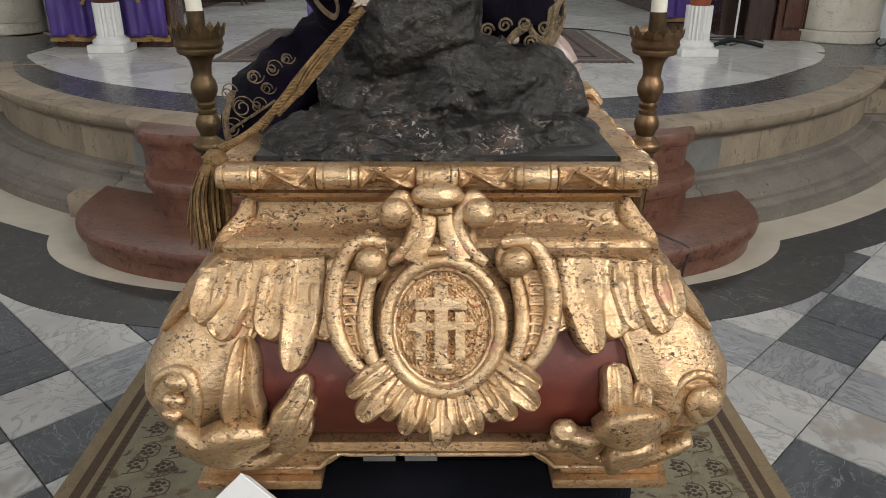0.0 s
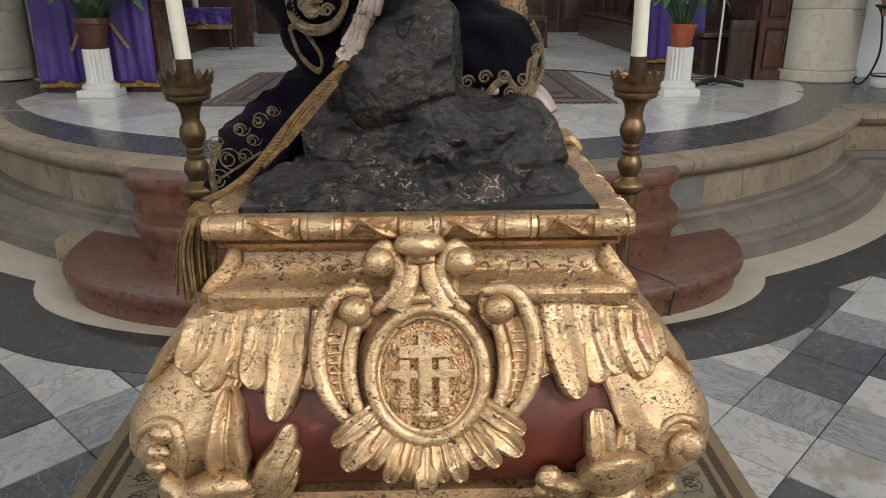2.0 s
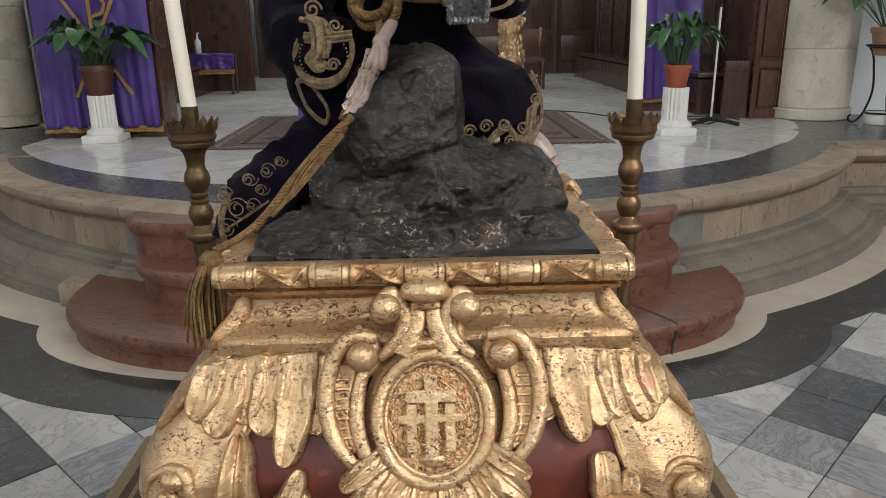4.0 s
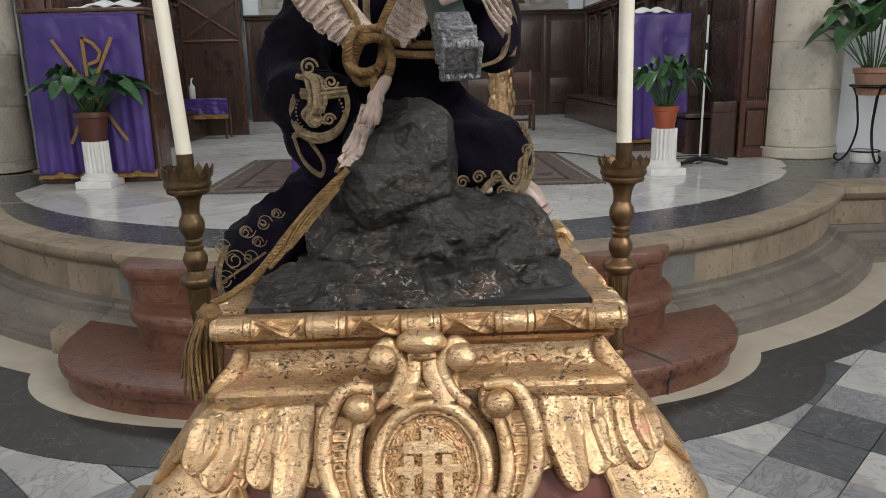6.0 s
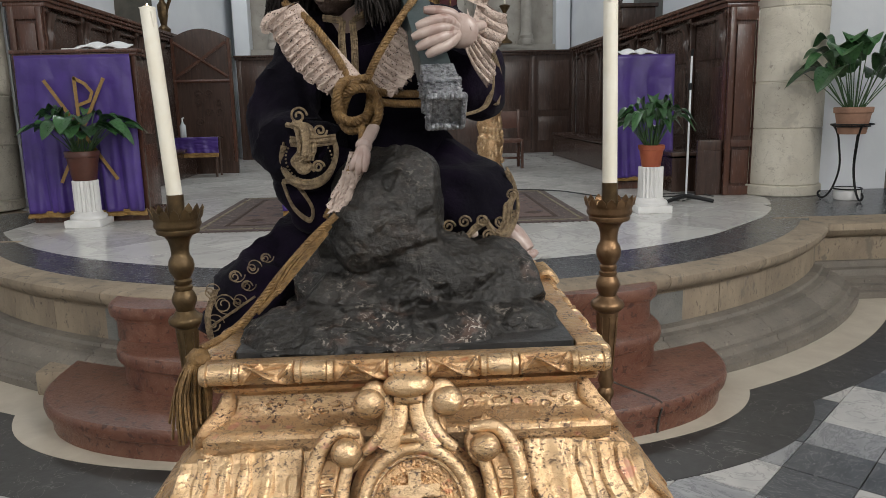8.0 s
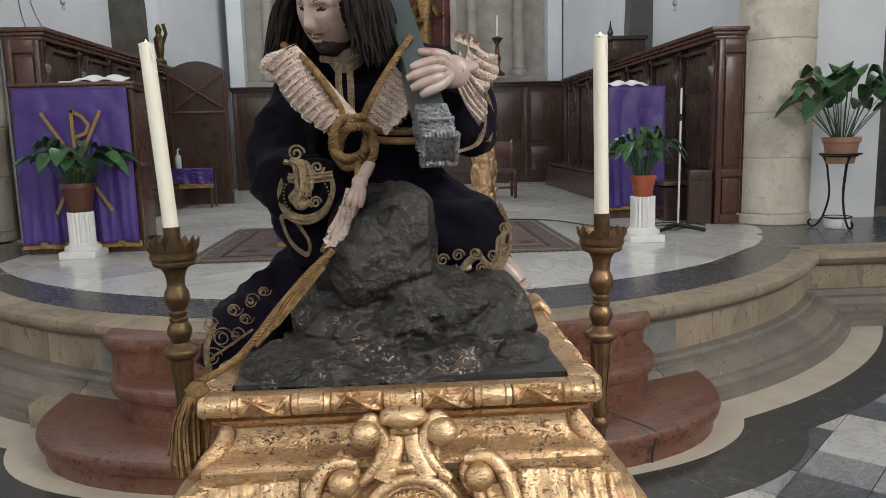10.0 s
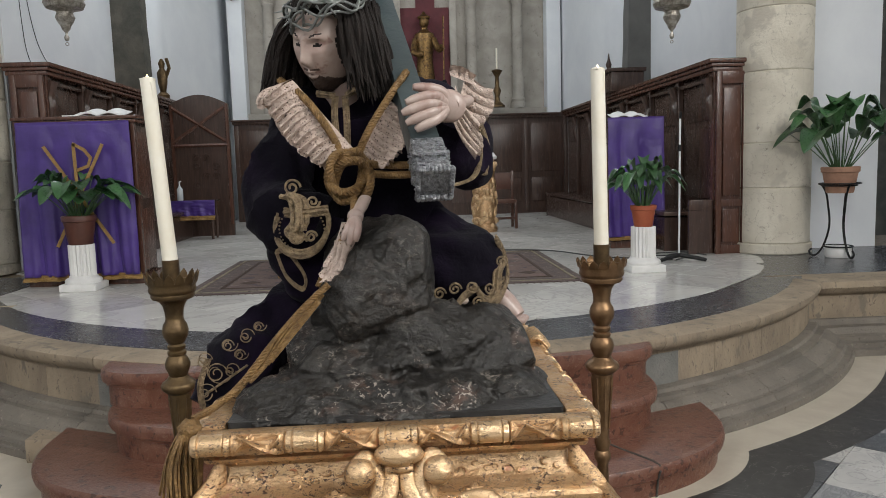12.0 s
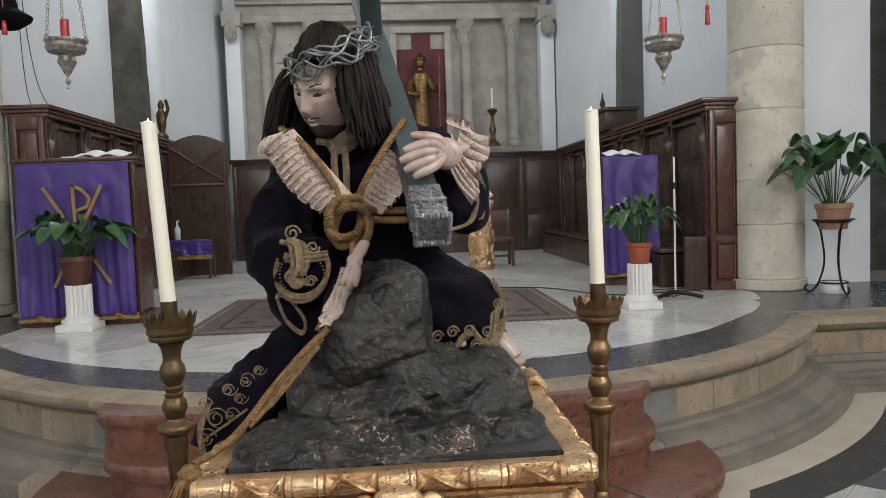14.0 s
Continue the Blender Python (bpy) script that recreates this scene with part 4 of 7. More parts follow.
# gilded corners: a broad band round each corner with a raised edge and a volute
def corner_point(sx, sy, w, z, h):
    """w: metres along the plan's outline from the corner's middle, positive along the side."""
    o = swell(z) + h
    r = 0.03 + o * 0.5
    half = r * math.pi / 4
    if abs(w) <= half:
        g = radians(-45) + w / r
        x, y = HX + o - r + r * math.cos(g), FY - o + r + r * math.sin(g)
    elif w > 0:
        x, y = HX + o, FY - o + r + (w - half)
    else:
        x, y = HX + o - r - (-w - half), FY - o
    if sy < 0:
        y = FY + BY - y
    return Vector((MX + sx * x, y, z))


def finger(bm, pts, w, thick=0.5, n=10, steps=12):
    """A carved blade: swelling, then drawn to a tip."""
    tube(bm, bezier(pts, steps + 6), [w * 0.6, w * 0.92, w, w * 0.9, w * 0.62, w * 0.14], 24, flat=thick, up=(0, -0.9, 0.43), fold=0.11, folds=5)


def carved_lobe(name, pts, w, place, rise=0.013, hollow=0.5, point=6.0, root=0.8, mat=None, notch=0.0, curl=0.0):
    """A gouged leaf lobe lying on a surface: place(a, b, h) gives its points; raised edges, hollow middle, rounded or pointed end."""
    bm = B()
    nv, nu = 22, 16
    spine = bezier(pts, nv)
    seed = pts[0][0] * 31 + pts[0][1] * 17

    def fn(s_, v):
        s_ = 2 * s_ - 1
        k = min(int(v * nv), nv - 1)
        q = spine[k].lerp(spine[k + 1], v * nv - k)
        d = spine[min(k + 2, nv)] - spine[max(k - 1, 0)]
        side = Vector((d.y, -d.x, 0)).normalized()
        half = w * (root + (1 - root) * math.sin(math.pi * min(v * 0.75, 0.5))) * max(1 - v ** point, 0.0) ** 0.55
        half *= 1 + notch * math.sin(5 * math.pi * v + (1 if s_ > 0 else 0)) * abs(s_)
        e = abs(s_)
        body = max(1 - e ** 5, 0.0) ** 0.6 * (1 - hollow * max(0.0, 1 - (e / 0.72) ** 2)) + 0.22 * hollow * math.exp(-(e / 0.10) ** 2)
        h = q.z + rise * body * (0.35 + 0.65 * math.sin(math.pi * (0.12 + 0.62 * v))) + curl * v * v - (0.006 if e > 0.97 else 0.0)
        h += 0.0010 * noise.noise(Vector((q.x * 70 + s_, q.y * 70, seed))) * (1 - e)
        return place(q.x + side.x * half * s_, q.y + side.y * half * s_, h)

    grid(bm, fn, nu, nv)
    return part(name, bm, mat or GOLD_PALE, fl, solid=0.005)


for sx in (-1, 1):
    for sy in (1, -1):
        def on_corner(w, z, h):
            return corner_point(sx, sy, w, z, h)

        bm = B()
        def skin(u, v):
            z = 0.945 + 0.245 * v
            inner = -0.086 - 0.022 * math.sin(math.pi * v) if v < 0.8 else -0.100
            w = inner + (0.13 - inner) * u
            h = 0.012 * math.sin(math.pi * min(max(u, 0.02), 0.98)) ** 0.5 + 0.004
            h += 0.004 * math.exp(-((u - 0.13) / 0.05) ** 2) - 0.004 * math.exp(-((u - 0.24) / 0.06) ** 2) + 0.0015 * noise.noise(Vector((w * 25, z * 25, sx)))
            return corner_point(sx, sy, w, z, h)
        grid(bm, skin, 34, 28)
        part("corner_band", bm, GOLD_PALE, fl, "pale gilded corner scroll, gesso showing")
        for w0 in (-0.090, 0.115):
            bm = B()
            tube(bm, [corner_point(sx, sy, w0 - math.copysign(0.022 * math.sin(math.pi * k / 20), -w0) * (1 if w0 < 0 else -0.3), 0.955 + 0.18 * k / 20, 0.010) for k in range(21)], [0.003, 0.006, 0.006, 0.004], 8)
            part("corner_edge", bm, GOLD_PALE, fl)
        bm = B()
        if sx < 0:
            # a curl of the band round a row of buds
            pts = [corner_point(sx, sy, -0.040 + 0.040 * math.cos(radians(g)) * (1 - 0.0009 * (g - 20)), 1.030 + 0.046 * math.sin(radians(g)), 0.015) for g in range(-10, 235, 12)]
            tube(bm, pts, [0.003, 0.007, 0.009, 0.008, 0.004], 10)
            part("volute", bm, GOLD_PALE, fl)
            for k, (bw, bz, br) in enumerate(((-0.044, 1.064, 0.020), (-0.040, 1.040, 0.016), (-0.036, 1.017, 0.013))):
                bm = B()
                ball(bm, *corner_point(sx, sy, bw, bz, 0.014), br, br * 0.7, br * 0.58, 12, rough=0.16, m=pose(0, 0, 0, 0, 12, 0))
                part("bud", bm, GOLD_PALE, fl)
        else:
            # a tight scroll ending in a knob
            pts = []
            for k in range(30):
                g = radians(200 - 17 * k)
                rad = 0.040 * (1 - k / 44)
                pts.append(corner_point(sx, sy, -0.034 + rad * math.cos(g), 1.034 + rad * math.sin(g), 0.010 + 0.010 * k / 30))
            tube(bm, pts, [0.004, 0.008, 0.010, 0.009], 10)
            ball(bm, *corner_point(sx, sy, -0.034, 1.036, 0.018), 0.021, 0.019, 0.021, 14, rough=0.05)
            part("volute", bm, GOLD_PALE, fl)
        # fluted leaf sweeping back along the corner, from the neck over the shoulder
        for k in range(5):
            carved_lobe("acanthus_blade", [(0.004 + 0.026 * k, 1.192, 0.006), (0.012 + 0.032 * k, 1.160, 0.016), (0.030 + 0.036 * k, 1.105 + 0.006 * k, 0.012)], 0.018, on_corner, 0.012, 0.35, 3.0, 0.9, GOLD)
        # leaf that covers the mitre of the cove
        ex, ey_ = MX + sx * (HX - 0.026), FY + 0.030
        bm = B()
        p0 = [(ex, ey_, 1.264), (ex + sx * 0.010, ey_ - 0.006, 1.236), (ex + sx * 0.034, ey_ - 0.026, 1.212), (ex + sx * 0.046, ey_ - 0.020, 1.186)]
        p0 = [(x_, y_ if sy > 0 else FY + BY - y_, z_) for x_, y_, z_ in p0]
        tube(bm, bezier(p0, 14), [0.006, 0.014, 0.013, 0.009, 0.004], 14, flat=0.5, fold=0.08, folds=3)
        part("mitre_leaf", bm, GOLD, fl)

# acanthus that hangs from the flat moulding, either side of the cartouche
for x0, z0, x1, z1, w, pt, hh in (
    (-0.292, 1.176, -0.312, 1.122, 0.019, 5.0, 0.006), (-0.240, 1.186, -0.247, 1.116, 0.021, 6.0, 0.002), (-0.268, 1.182, -0.284, 1.105, 0.022, 6.0, 0.004),
    (-0.208, 1.187, -0.223, 1.105, 0.023, 6.0, 0.004), (-0.146, 1.184, -0.153, 1.104, 0.022, 6.0, 0.003), (-0.176, 1.188, -0.189, 1.070, 0.026, 2.2, 0.006),
    (0.304, 1.174, 0.316, 1.126, 0.017, 5.0, 0.006), (0.150, 1.186, 0.167, 1.113, 0.023, 6.0, 0.003), (0.252, 1.184, 0.263, 1.114, 0.020, 6.0, 0.003),
    (0.282, 1.180, 0.297, 1.110, 0.020, 5.0, 0.005), (0.222, 1.187, 0.237, 1.106, 0.023, 6.0, 0.004), (0.186, 1.188, 0.206, 1.090, 0.025, 3.0, 0.006),
):
    bend = 0.006 * (1 if x0 < 0 else -1)
    carved_lobe("acanthus_lobe", [(x0, z0, 0.002 + hh), ((2 * x0 + x1) / 3 + bend, (2 * z0 + z1) / 3, 0.006 + hh), ((x0 + 2 * x1) / 3 + bend, (z0 + 2 * z1) / 3, 0.007 + hh), (x1, z1, 0.001 + hh)], w * 1.22, face_at, 0.012, 0.62, pt, 0.86, notch=0.05)

# leaves that curl up from the lower corners
for nm, pts, w, rise, hollow, pt in (
    ("leaf_blade", [(-0.247, 1.006, 0.010), (-0.248, 1.040, 0.016), (-0.244, 1.106, 0.006)], 0.031, 0.020, 0.85, 2.0),
    ("leaf_fold", [(-0.340, 0.990, 0.012), (-0.300, 0.984, 0.026), (-0.255, 1.000, 0.026), (-0.214, 0.996, 0.010)], 0.027, 0.026, 0.30, 3.0),
    ("leaf_blade", [(-0.225, 0.985, 0.012), (-0.195, 1.020, 0.022), (-0.163, 1.066, 0.012)], 0.015, 0.016, 0.30, 5.0),
    ("leaf_blade", [(-0.222, 0.980, 0.014), (-0.190, 1.006, 0.024), (-0.158, 1.042, 0.012)], 0.013, 0.014, 0.30, 5.0),
    ("leaf_blade", [(-0.220, 0.972, 0.014), (-0.190, 0.990, 0.022), (-0.164, 1.014, 0.010)], 0.013, 0.014, 0.30, 5.0),
    ("leaf_blade", [(-0.225, 0.964, 0.014), (-0.200, 0.974, 0.020), (-0.172, 0.990, 0.010)], 0.012, 0.013, 0.30, 5.0),
    ("leaf_fold", [(-0.330, 0.956, 0.020), (-0.285, 0.948, 0.030), (-0.235, 0.952, 0.028), (-0.195, 0.966, 0.014)], 0.018, 0.020, 0.20, 4.0),
    ("leaf_fold", [(-0.312, 0.930, 0.020), (-0.260, 0.934, 0.030), (-0.215, 0.938, 0.018)], 0.014, 0.016, 0.20, 4.0),
    ("leaf_blade", [(0.232, 1.010, 0.014), (0.229, 1.040, 0.020), (0.226, 1.077, 0.010)], 0.019, 0.016, 0.60, 8.0),
    ("leaf_blade", [(0.252, 1.010, 0.014), (0.256, 1.034, 0.020), (0.262, 1.058, 0.010)], 0.015, 0.014, 0.60, 8.0),
    ("leaf_fold", [(0.292, 1.004, 0.012), (0.262, 1.020, 0.030), (0.228, 1.018, 0.032), (0.204, 1.004, 0.016)], 0.019, 0.024, 0.15, 4.0),
    ("leaf_fold", [(0.290, 0.972, 0.018), (0.262, 0.994, 0.040), (0.232, 0.984, 0.040), (0.240, 0.968, 0.040), (0.262, 0.972, 0.034)], 0.012, 0.018, 0.10, 4.0),
    ("leaf_fold", [(0.222, 0.990, 0.018), (0.196, 0.992, 0.026), (0.172, 0.990, 0.018)], 0.015, 0.018, 0.15, 6.0),
    ("leaf_fold", [(0.186, 0.962, 0.016), (0.225, 0.952, 0.030), (0.275, 0.962, 0.032), (0.336, 0.984, 0.014)], 0.012, 0.016, 0.20, 3.0),
    ("leaf_fold", [(0.200, 0.934, 0.022), (0.240, 0.930, 0.032), (0.285, 0.938, 0.022)], 0.014, 0.018, 0.30, 4.0),
):
    carved_lobe(nm, pts, w, face_at, rise, hollow, pt, 0.75, notch=0.06)
for bx, bz, br in ((0.166, 0.998, 0.019), (0.158, 0.976, 0.013), (0.190, 0.972, 0.013)):
    bm = B()
    ball(bm, *face_at(bx, bz, 0.020), br, br * 0.85, br * 0.9, 12, rough=0.15)
    part("bud", bm, GOLD_PALE, fl)

# cartouche
CO, CUP = Vector((0.004, 0.838, 1.128)), Vector((0, 0.474, 0.881))
CN = Vector((0, -0.881, 0.474))


def on_cart(u, v, h=0.0):
    """u right, v up in the cartouche's leaning plane, h towards the nave."""
    return CO + Vector((u, 0, 0)) + CUP * v + CN * h


for cu, cv, ru, rv in ((0, 0, 0.093, 0.108), (-0.002, 0.105, 0.045, 0.055), (-0.098, 0.085, 0.030, 0.032), (0.098, 0.085, 0.030, 0.032), (0, -0.085, 0.085, 0.045)):
    bm = B()
    grid(bm, lambda u, v: on_cart(cu + ru * v * math.cos(2 * math.pi * u), cv + rv * v * math.sin(2 * math.pi * u), -0.007 - 0.006 * v * v + 0.0015 * noise.noise(Vector((u * 40, v * 8, cu * 50)))), 48, 6, wrap_u=True)
    part("cartouche_ground", bm, GOLD, fl, solid=0.01)
bm = B()
def plate(u, v):
    g, r = 2 * math.pi * u, v
    x, y = 0.066 * r * math.cos(g), 0.076 * r * math.sin(g)
    bumps = 0.0030 * noise.noise(Vector((x * 420, y * 420, 3))) if r < 0.97 else 0
    return on_cart(x, y, 0.002 + bumps + 0.004 * (1 - r * r))
grid(bm, plate, 150, 60, wrap_u=True)
part("oval_field", bm, GOLD, fl, "stippled gilded field")
bm = B()
tube(bm, [on_cart(0.073 * math.cos(2 * math.pi * k / 60), 0.083 * math.sin(2 * math.pi * k / 60), 0.006) for k in range(61)], 0.0095, 12)
tube(bm, [on_cart(0.063 * math.cos(2 * math.pi * k / 60), 0.073 * math.sin(2 * math.pi * k / 60), 0.006) for k in range(61)], 0.0035, 8)
part("oval_rim", bm, GOLD_PALE, fl)


def bar(u0, u1, v0, v1, h0, h1):
    bm = B()
    vs = [bm.verts.new(on_cart(u, v, h)) for u in (u0, u1) for v in (v0, v1) for h in (h0, h1)]
    fs = [bm.faces.new([vs[i] for i in q]) for q in ((0, 1, 3, 2), (4, 6, 7, 5), (0, 4, 5, 1), (2, 3, 7, 6), (0, 2, 6, 4), (1, 5, 7, 3))]
    bmesh.ops.bevel(bm, geom=list({e for f in fs for e in f.edges}), offset=0.0012, segments=2, affect="EDGES")
    return bm


for u, w, v0, v1, arm, a0, a1 in ((-0.003, 0.0085, -0.052, 0.055, 0.033, 0.020, 0.036), (-0.029, 0.0065, -0.042, 0.018, 0.017, -0.006, 0.004), (0.021, 0.0065, -0.042, 0.018, 0.019, -0.005, 0.005)):
    t = bar(u - w, u + w, v0, v1, 0.002, 0.013)
    c = part("relief_cross", t, GOLD_PALE, fl)
    part("arm", bar(u - arm, u + arm, a0, a1, 0.002, 0.0125), GOLD_PALE, c)
bm = B()
ball(bm, *on_cart(-0.002, -0.052, 0.004), 0.018, 0.010, 0.010, 8, rough=0.2)
part("relief_mound", bm, GOLD_PALE, fl)


def strap(pts, r, flat=0.6, name="strap", mat=GOLD_PALE, n=24, label=""):
    bm = B()
    tube(bm, bezier([on_cart(*p) for p in pts], n), r, 10, flat=flat, up=(0, -0.881, 0.474))
    return part(name, bm, mat, fl, label)


for s in (-1, 1):
    # outer C scroll with a ribbed trough and a ball at its head
    strap([(s * 0.074, 0.105, 0.012), (s * 0.112, 0.104, 0.014), (s * 0.136, 0.060, 0.010), (s * 0.139, 0.012, 0.008), (s * 0.126, -0.030, 0.008), (s * 0.098, -0.062, 0.006)], [0.008, 0.0115, 0.0115, 0.011, 0.008], 0.9, "scroll")
    strap([(s * 0.090, 0.066, 0.008), (s * 0.099, 0.030, 0.004), (s * 0.100, -0.005, 0.004), (s * 0.091, -0.040, 0.004), (s * 0.080, -0.060, 0.004)], [0.008, 0.010, 0.0105, 0.010, 0.009], 0.9, "scroll")
    bm = B()
    def trough(u, v):
        a = bezier([(s * 0.098, 0.072, 0), (s * 0.108, 0.030, 0), (s * 0.110, -0.005, 0), (s * 0.100, -0.040, 0)], 20)[round(u * 20)]
        b = bezier([(s * 0.126, 0.074, 0), (s * 0.138, 0.030, 0), (s * 0.134, -0.005, 0), (s * 0.112, -0.046, 0)], 20)[round(u * 20)]
        q = a.lerp(b, v)
        return on_cart(q.x, q.y, 0.004 - 0.005 * math.sin(math.pi * v))
    grid(bm, trough, 20, 6)
    part("trough", bm, GOLD, fl, solid=0.008)
    for k in range(8):
        v = 0.052 - 0.0125 * k
        cxm = 0.119 - 0.010 * (k / 7) ** 2
        bm = B()
        tube(bm, [on_cart(s * (cxm - 0.009), v, 0.007), on_cart(s * cxm, v + 0.001, 0.0045), on_cart(s * (cxm + 0.009), v, 0.007)], 0.0022, 6)
        part("rib", bm, GOLD_PALE, fl)
    bm = B()
    ball(bm, *on_cart(s * 0.092, 0.080, 0.020), 0.0205, 0.019, 0.0195, 14)
    part("scroll_ball", bm, GOLD_PALE, fl)
    for k, (du, dv) in enumerate(((0.078, 0.118), (0.096, 0.126), (0.110, 0.116))):
        bm = B()
        finger(bm, [on_cart(s * (0.09 + 0.004 * k), 0.095, 0.006), on_cart(s * (0.088 + 0.006 * k), 0.110, 0.012), on_cart(s * du, dv, 0.008)], 0.009, 0.7)
        part("crest_blade", bm, GOLD, fl)
    # top scroll, wrapped round its knob
    ou = -0.008
    strap([(ou + s * 0.062, 0.154, 0.016), (ou + s * 0.046, 0.163, 0.018), (ou + s * 0.031, 0.146, 0.014), (ou + s * 0.029, 0.120, 0.010), (ou + s * 0.040, 0.098, 0.008), (ou + s * 0.062, 0.080, 0.004)], [0.007, 0.011, 0.011, 0.011, 0.010, 0.007], 0.9, "top_scroll")
    bm = B()
    ball(bm, *on_cart(ou + s * 0.053, 0.142, 0.022), 0.0215, 0.020, 0.0205, 14, rough=0.05)
    part("scroll_ball", bm, GOLD_PALE, fl)
    # legs of the stem, open between
    strap([(ou + s * 0.010, 0.152, 0.012), (ou + s * 0.0135, 0.128, 0.011), (ou + s * 0.021, 0.104, 0.010), (ou + s * 0.030, 0.082, 0.006)], [0.0110, 0.0130, 0.0150, 0.0175], 0.6, "crest_stem", GOLD_PALE)
bm = B()
ball(bm, *on_cart(-0.008, 0.165, 0.024), 0.034, 0.021, 0.017, 16, rough=0.06)
part("crest", bm, GOLD_PALE, fl)
strap([(-0.024, 0.146, 0.014), (-0.008, 0.150, 0.018), (0.008, 0.146, 0.014)], [0.008, 0.011, 0.008], 0.9, "crest_collar")
strap([(-0.028, 0.094, 0.008), (-0.008, 0.097, 0.011), (0.014, 0.094, 0.008)], [0.006, 0.008, 0.006], 0.9, "crest_collar")
# shell at the foot of the cartouche
for u, v, w in ((-0.106, -0.116, 0.021), (-0.120, -0.086, 0.017), (-0.074, -0.116, 0.016), (-0.050, -0.134, 0.016), (-0.028, -0.132, 0.014), (-0.004, -0.152, 0.018), (0.020, -0.134, 0.014), (0.042, -0.134, 0.016), (0.066, -0.118, 0.015), (0.088, -0.116, 0.017), (0.118, -0.102, 0.020), (0.122, -0.076, 0.016)):
    sc = math.hypot(u / 0.073, v / 0.083)
    ax, ay = u / sc * 0.98, v / sc * 0.98
    carved_lobe("shell_blade", [(ax, ay, -0.004), (ax * 0.6 + u * 0.4, ay * 0.6 + v * 0.4, 0.005), (ax * 0.25 + u * 0.75, ay * 0.25 + v * 0.75, 0.006), (u, v, -0.004)], w, on_cart, 0.013, 0.6, 2.6, 0.8, notch=0.08)
# knob ornaments along the sides of the rail
for sx in (-1, 1):
    for y in (1.36,):
        bm = B()
        for k in range(4):
            tube(bm, bezier([(MX + sx * 0.262, y + 0.018 * k, 1.316), (MX + sx * 0.280, y + 0.02 * k, 1.326), (MX + sx * 0.300, y + 0.016 * k, 1.305)], 8), [0.005, 0.012, 0.008], 8)
        part("side_leaf", bm, GOLD_PALE, fl)

# draped trestle under the float
bm = B()
def drape(u, v):
    ol = rounded_rect(0.022, 0.03, 6)
    f = u * len(ol)
    i = int(f) % len(ol)
    a, b = Vector(ol[i]), Vector(ol[(i + 1) % len(ol)])
    q = a.lerp(b, f - int(f))
    c = Vector((MX, 1.35))
    d = (q - c).normalized()
    k = 0.008 * math.sin(60 * u * math.pi) * (1 - v) + 0.02 * (1 - v)
    return (q.x + d.x * k, q.y + d.y * k, 0.004 + 0.864 * v)
grid(bm, drape, 224, 6, wrap_u=True)
tb = thing("draped_table", MX, 1.35, 0, "table draped to the floor in plain black cloth", "table")
part("cloth", bm, CLOTHBLACK, tb, solid=0.004)
bm = B()
loft(bm, [(rounded_rect(0.018, 0.03, 6), 0.84), (rounded_rect(0.018, 0.03, 6), 0.8685)])
part("tabletop", bm, CLOTHBLACK, tb, smooth=False)

# folded paper by the float's foot
bm = B()
vs = [bm.verts.new(q) for q in ((-0.352, 0.792, 0.838), (-0.268, 0.804, 0.922), (-0.198, 0.798, 0.852), (-0.265, 0.784, 0.780))]
bm.faces.new(vs)
vs2 = [bm.verts.new(q) for q in ((-0.268, 0.8045, 0.9225), (-0.198, 0.7985, 0.8525), (-0.210, 0.815, 0.852), (-0.262, 0.820, 0.905))]
bm.faces.new(vs2)
single("folded_paper", bm, PAPER, "corner of a folded sheet of white paper against the float", "paper", smooth=False, solid=0.0015)


# ---- rock and figure on the float ----
def crag(bm, x, y, z, rx, ry, rz, n=40, seed=0, planes=22, chip=0.05, mi=0, square=0.82):
    """A chiselled lump: flat facets cut by random planes, with small chips."""
    rnd = random.Random(seed)
    cuts = []
    while len(cuts) < planes:
        v = Vector((rnd.uniform(-1, 1), rnd.uniform(-1, 1), rnd.uniform(-1, 1)))
        if 0.2 < v.length < 1:
            cuts.append((v.normalized(), rnd.uniform(0.80, 1.0)))
    s = Vector((seed * 1.3, seed * 0.7, -seed))
    def fn(u, v):
        a, b = 2 * math.pi * u, math.pi * (0.004 + 0.992 * v)
        d = Vector([math.copysign(abs(c) ** square, c) for c in (math.cos(a) * math.sin(b), math.sin(a) * math.sin(b), math.cos(b))])
        k = 1.10
        for nn, h in cuts:
            c = d.dot(nn)
            if c > 0.05:
                k = min(k, h * 1.06 / c)
        q = Vector((d.x * rx, d.y * ry, d.z * rz)) * k
        # tilted chisel facets of two sizes
        tilt = 0.0
        for size, deep in ((19.0, 0.16), (46.0, 0.10)):
            w = Vector((q.x, q.y, q.z * 0.7)) * size + s + Vector((0.3, 0.3, 0.3)) * noise.noise(q * 30)
            dist, pts = noise.voronoi(w)
            tilt += deep * 18 / size * (w - pts[0]).dot(noise.noise_vector(pts[0] * 3.7)) * 2.0
        chipped = chip * tilt * 2.4 + chip * 0.10 * noise.noise(q * 120 + s)
        nrm = Vector((d.x / rx, d.y / ry, d.z / rz)).normalized()
        return Vector((x, y, z)) + q + nrm * (chipped * 0.11)
    rows = grid(bm, fn, n * 2, n, mi, wrap_u=True)
    for j in (0, -1):
        bm.faces.new([row[j] for row in rows])


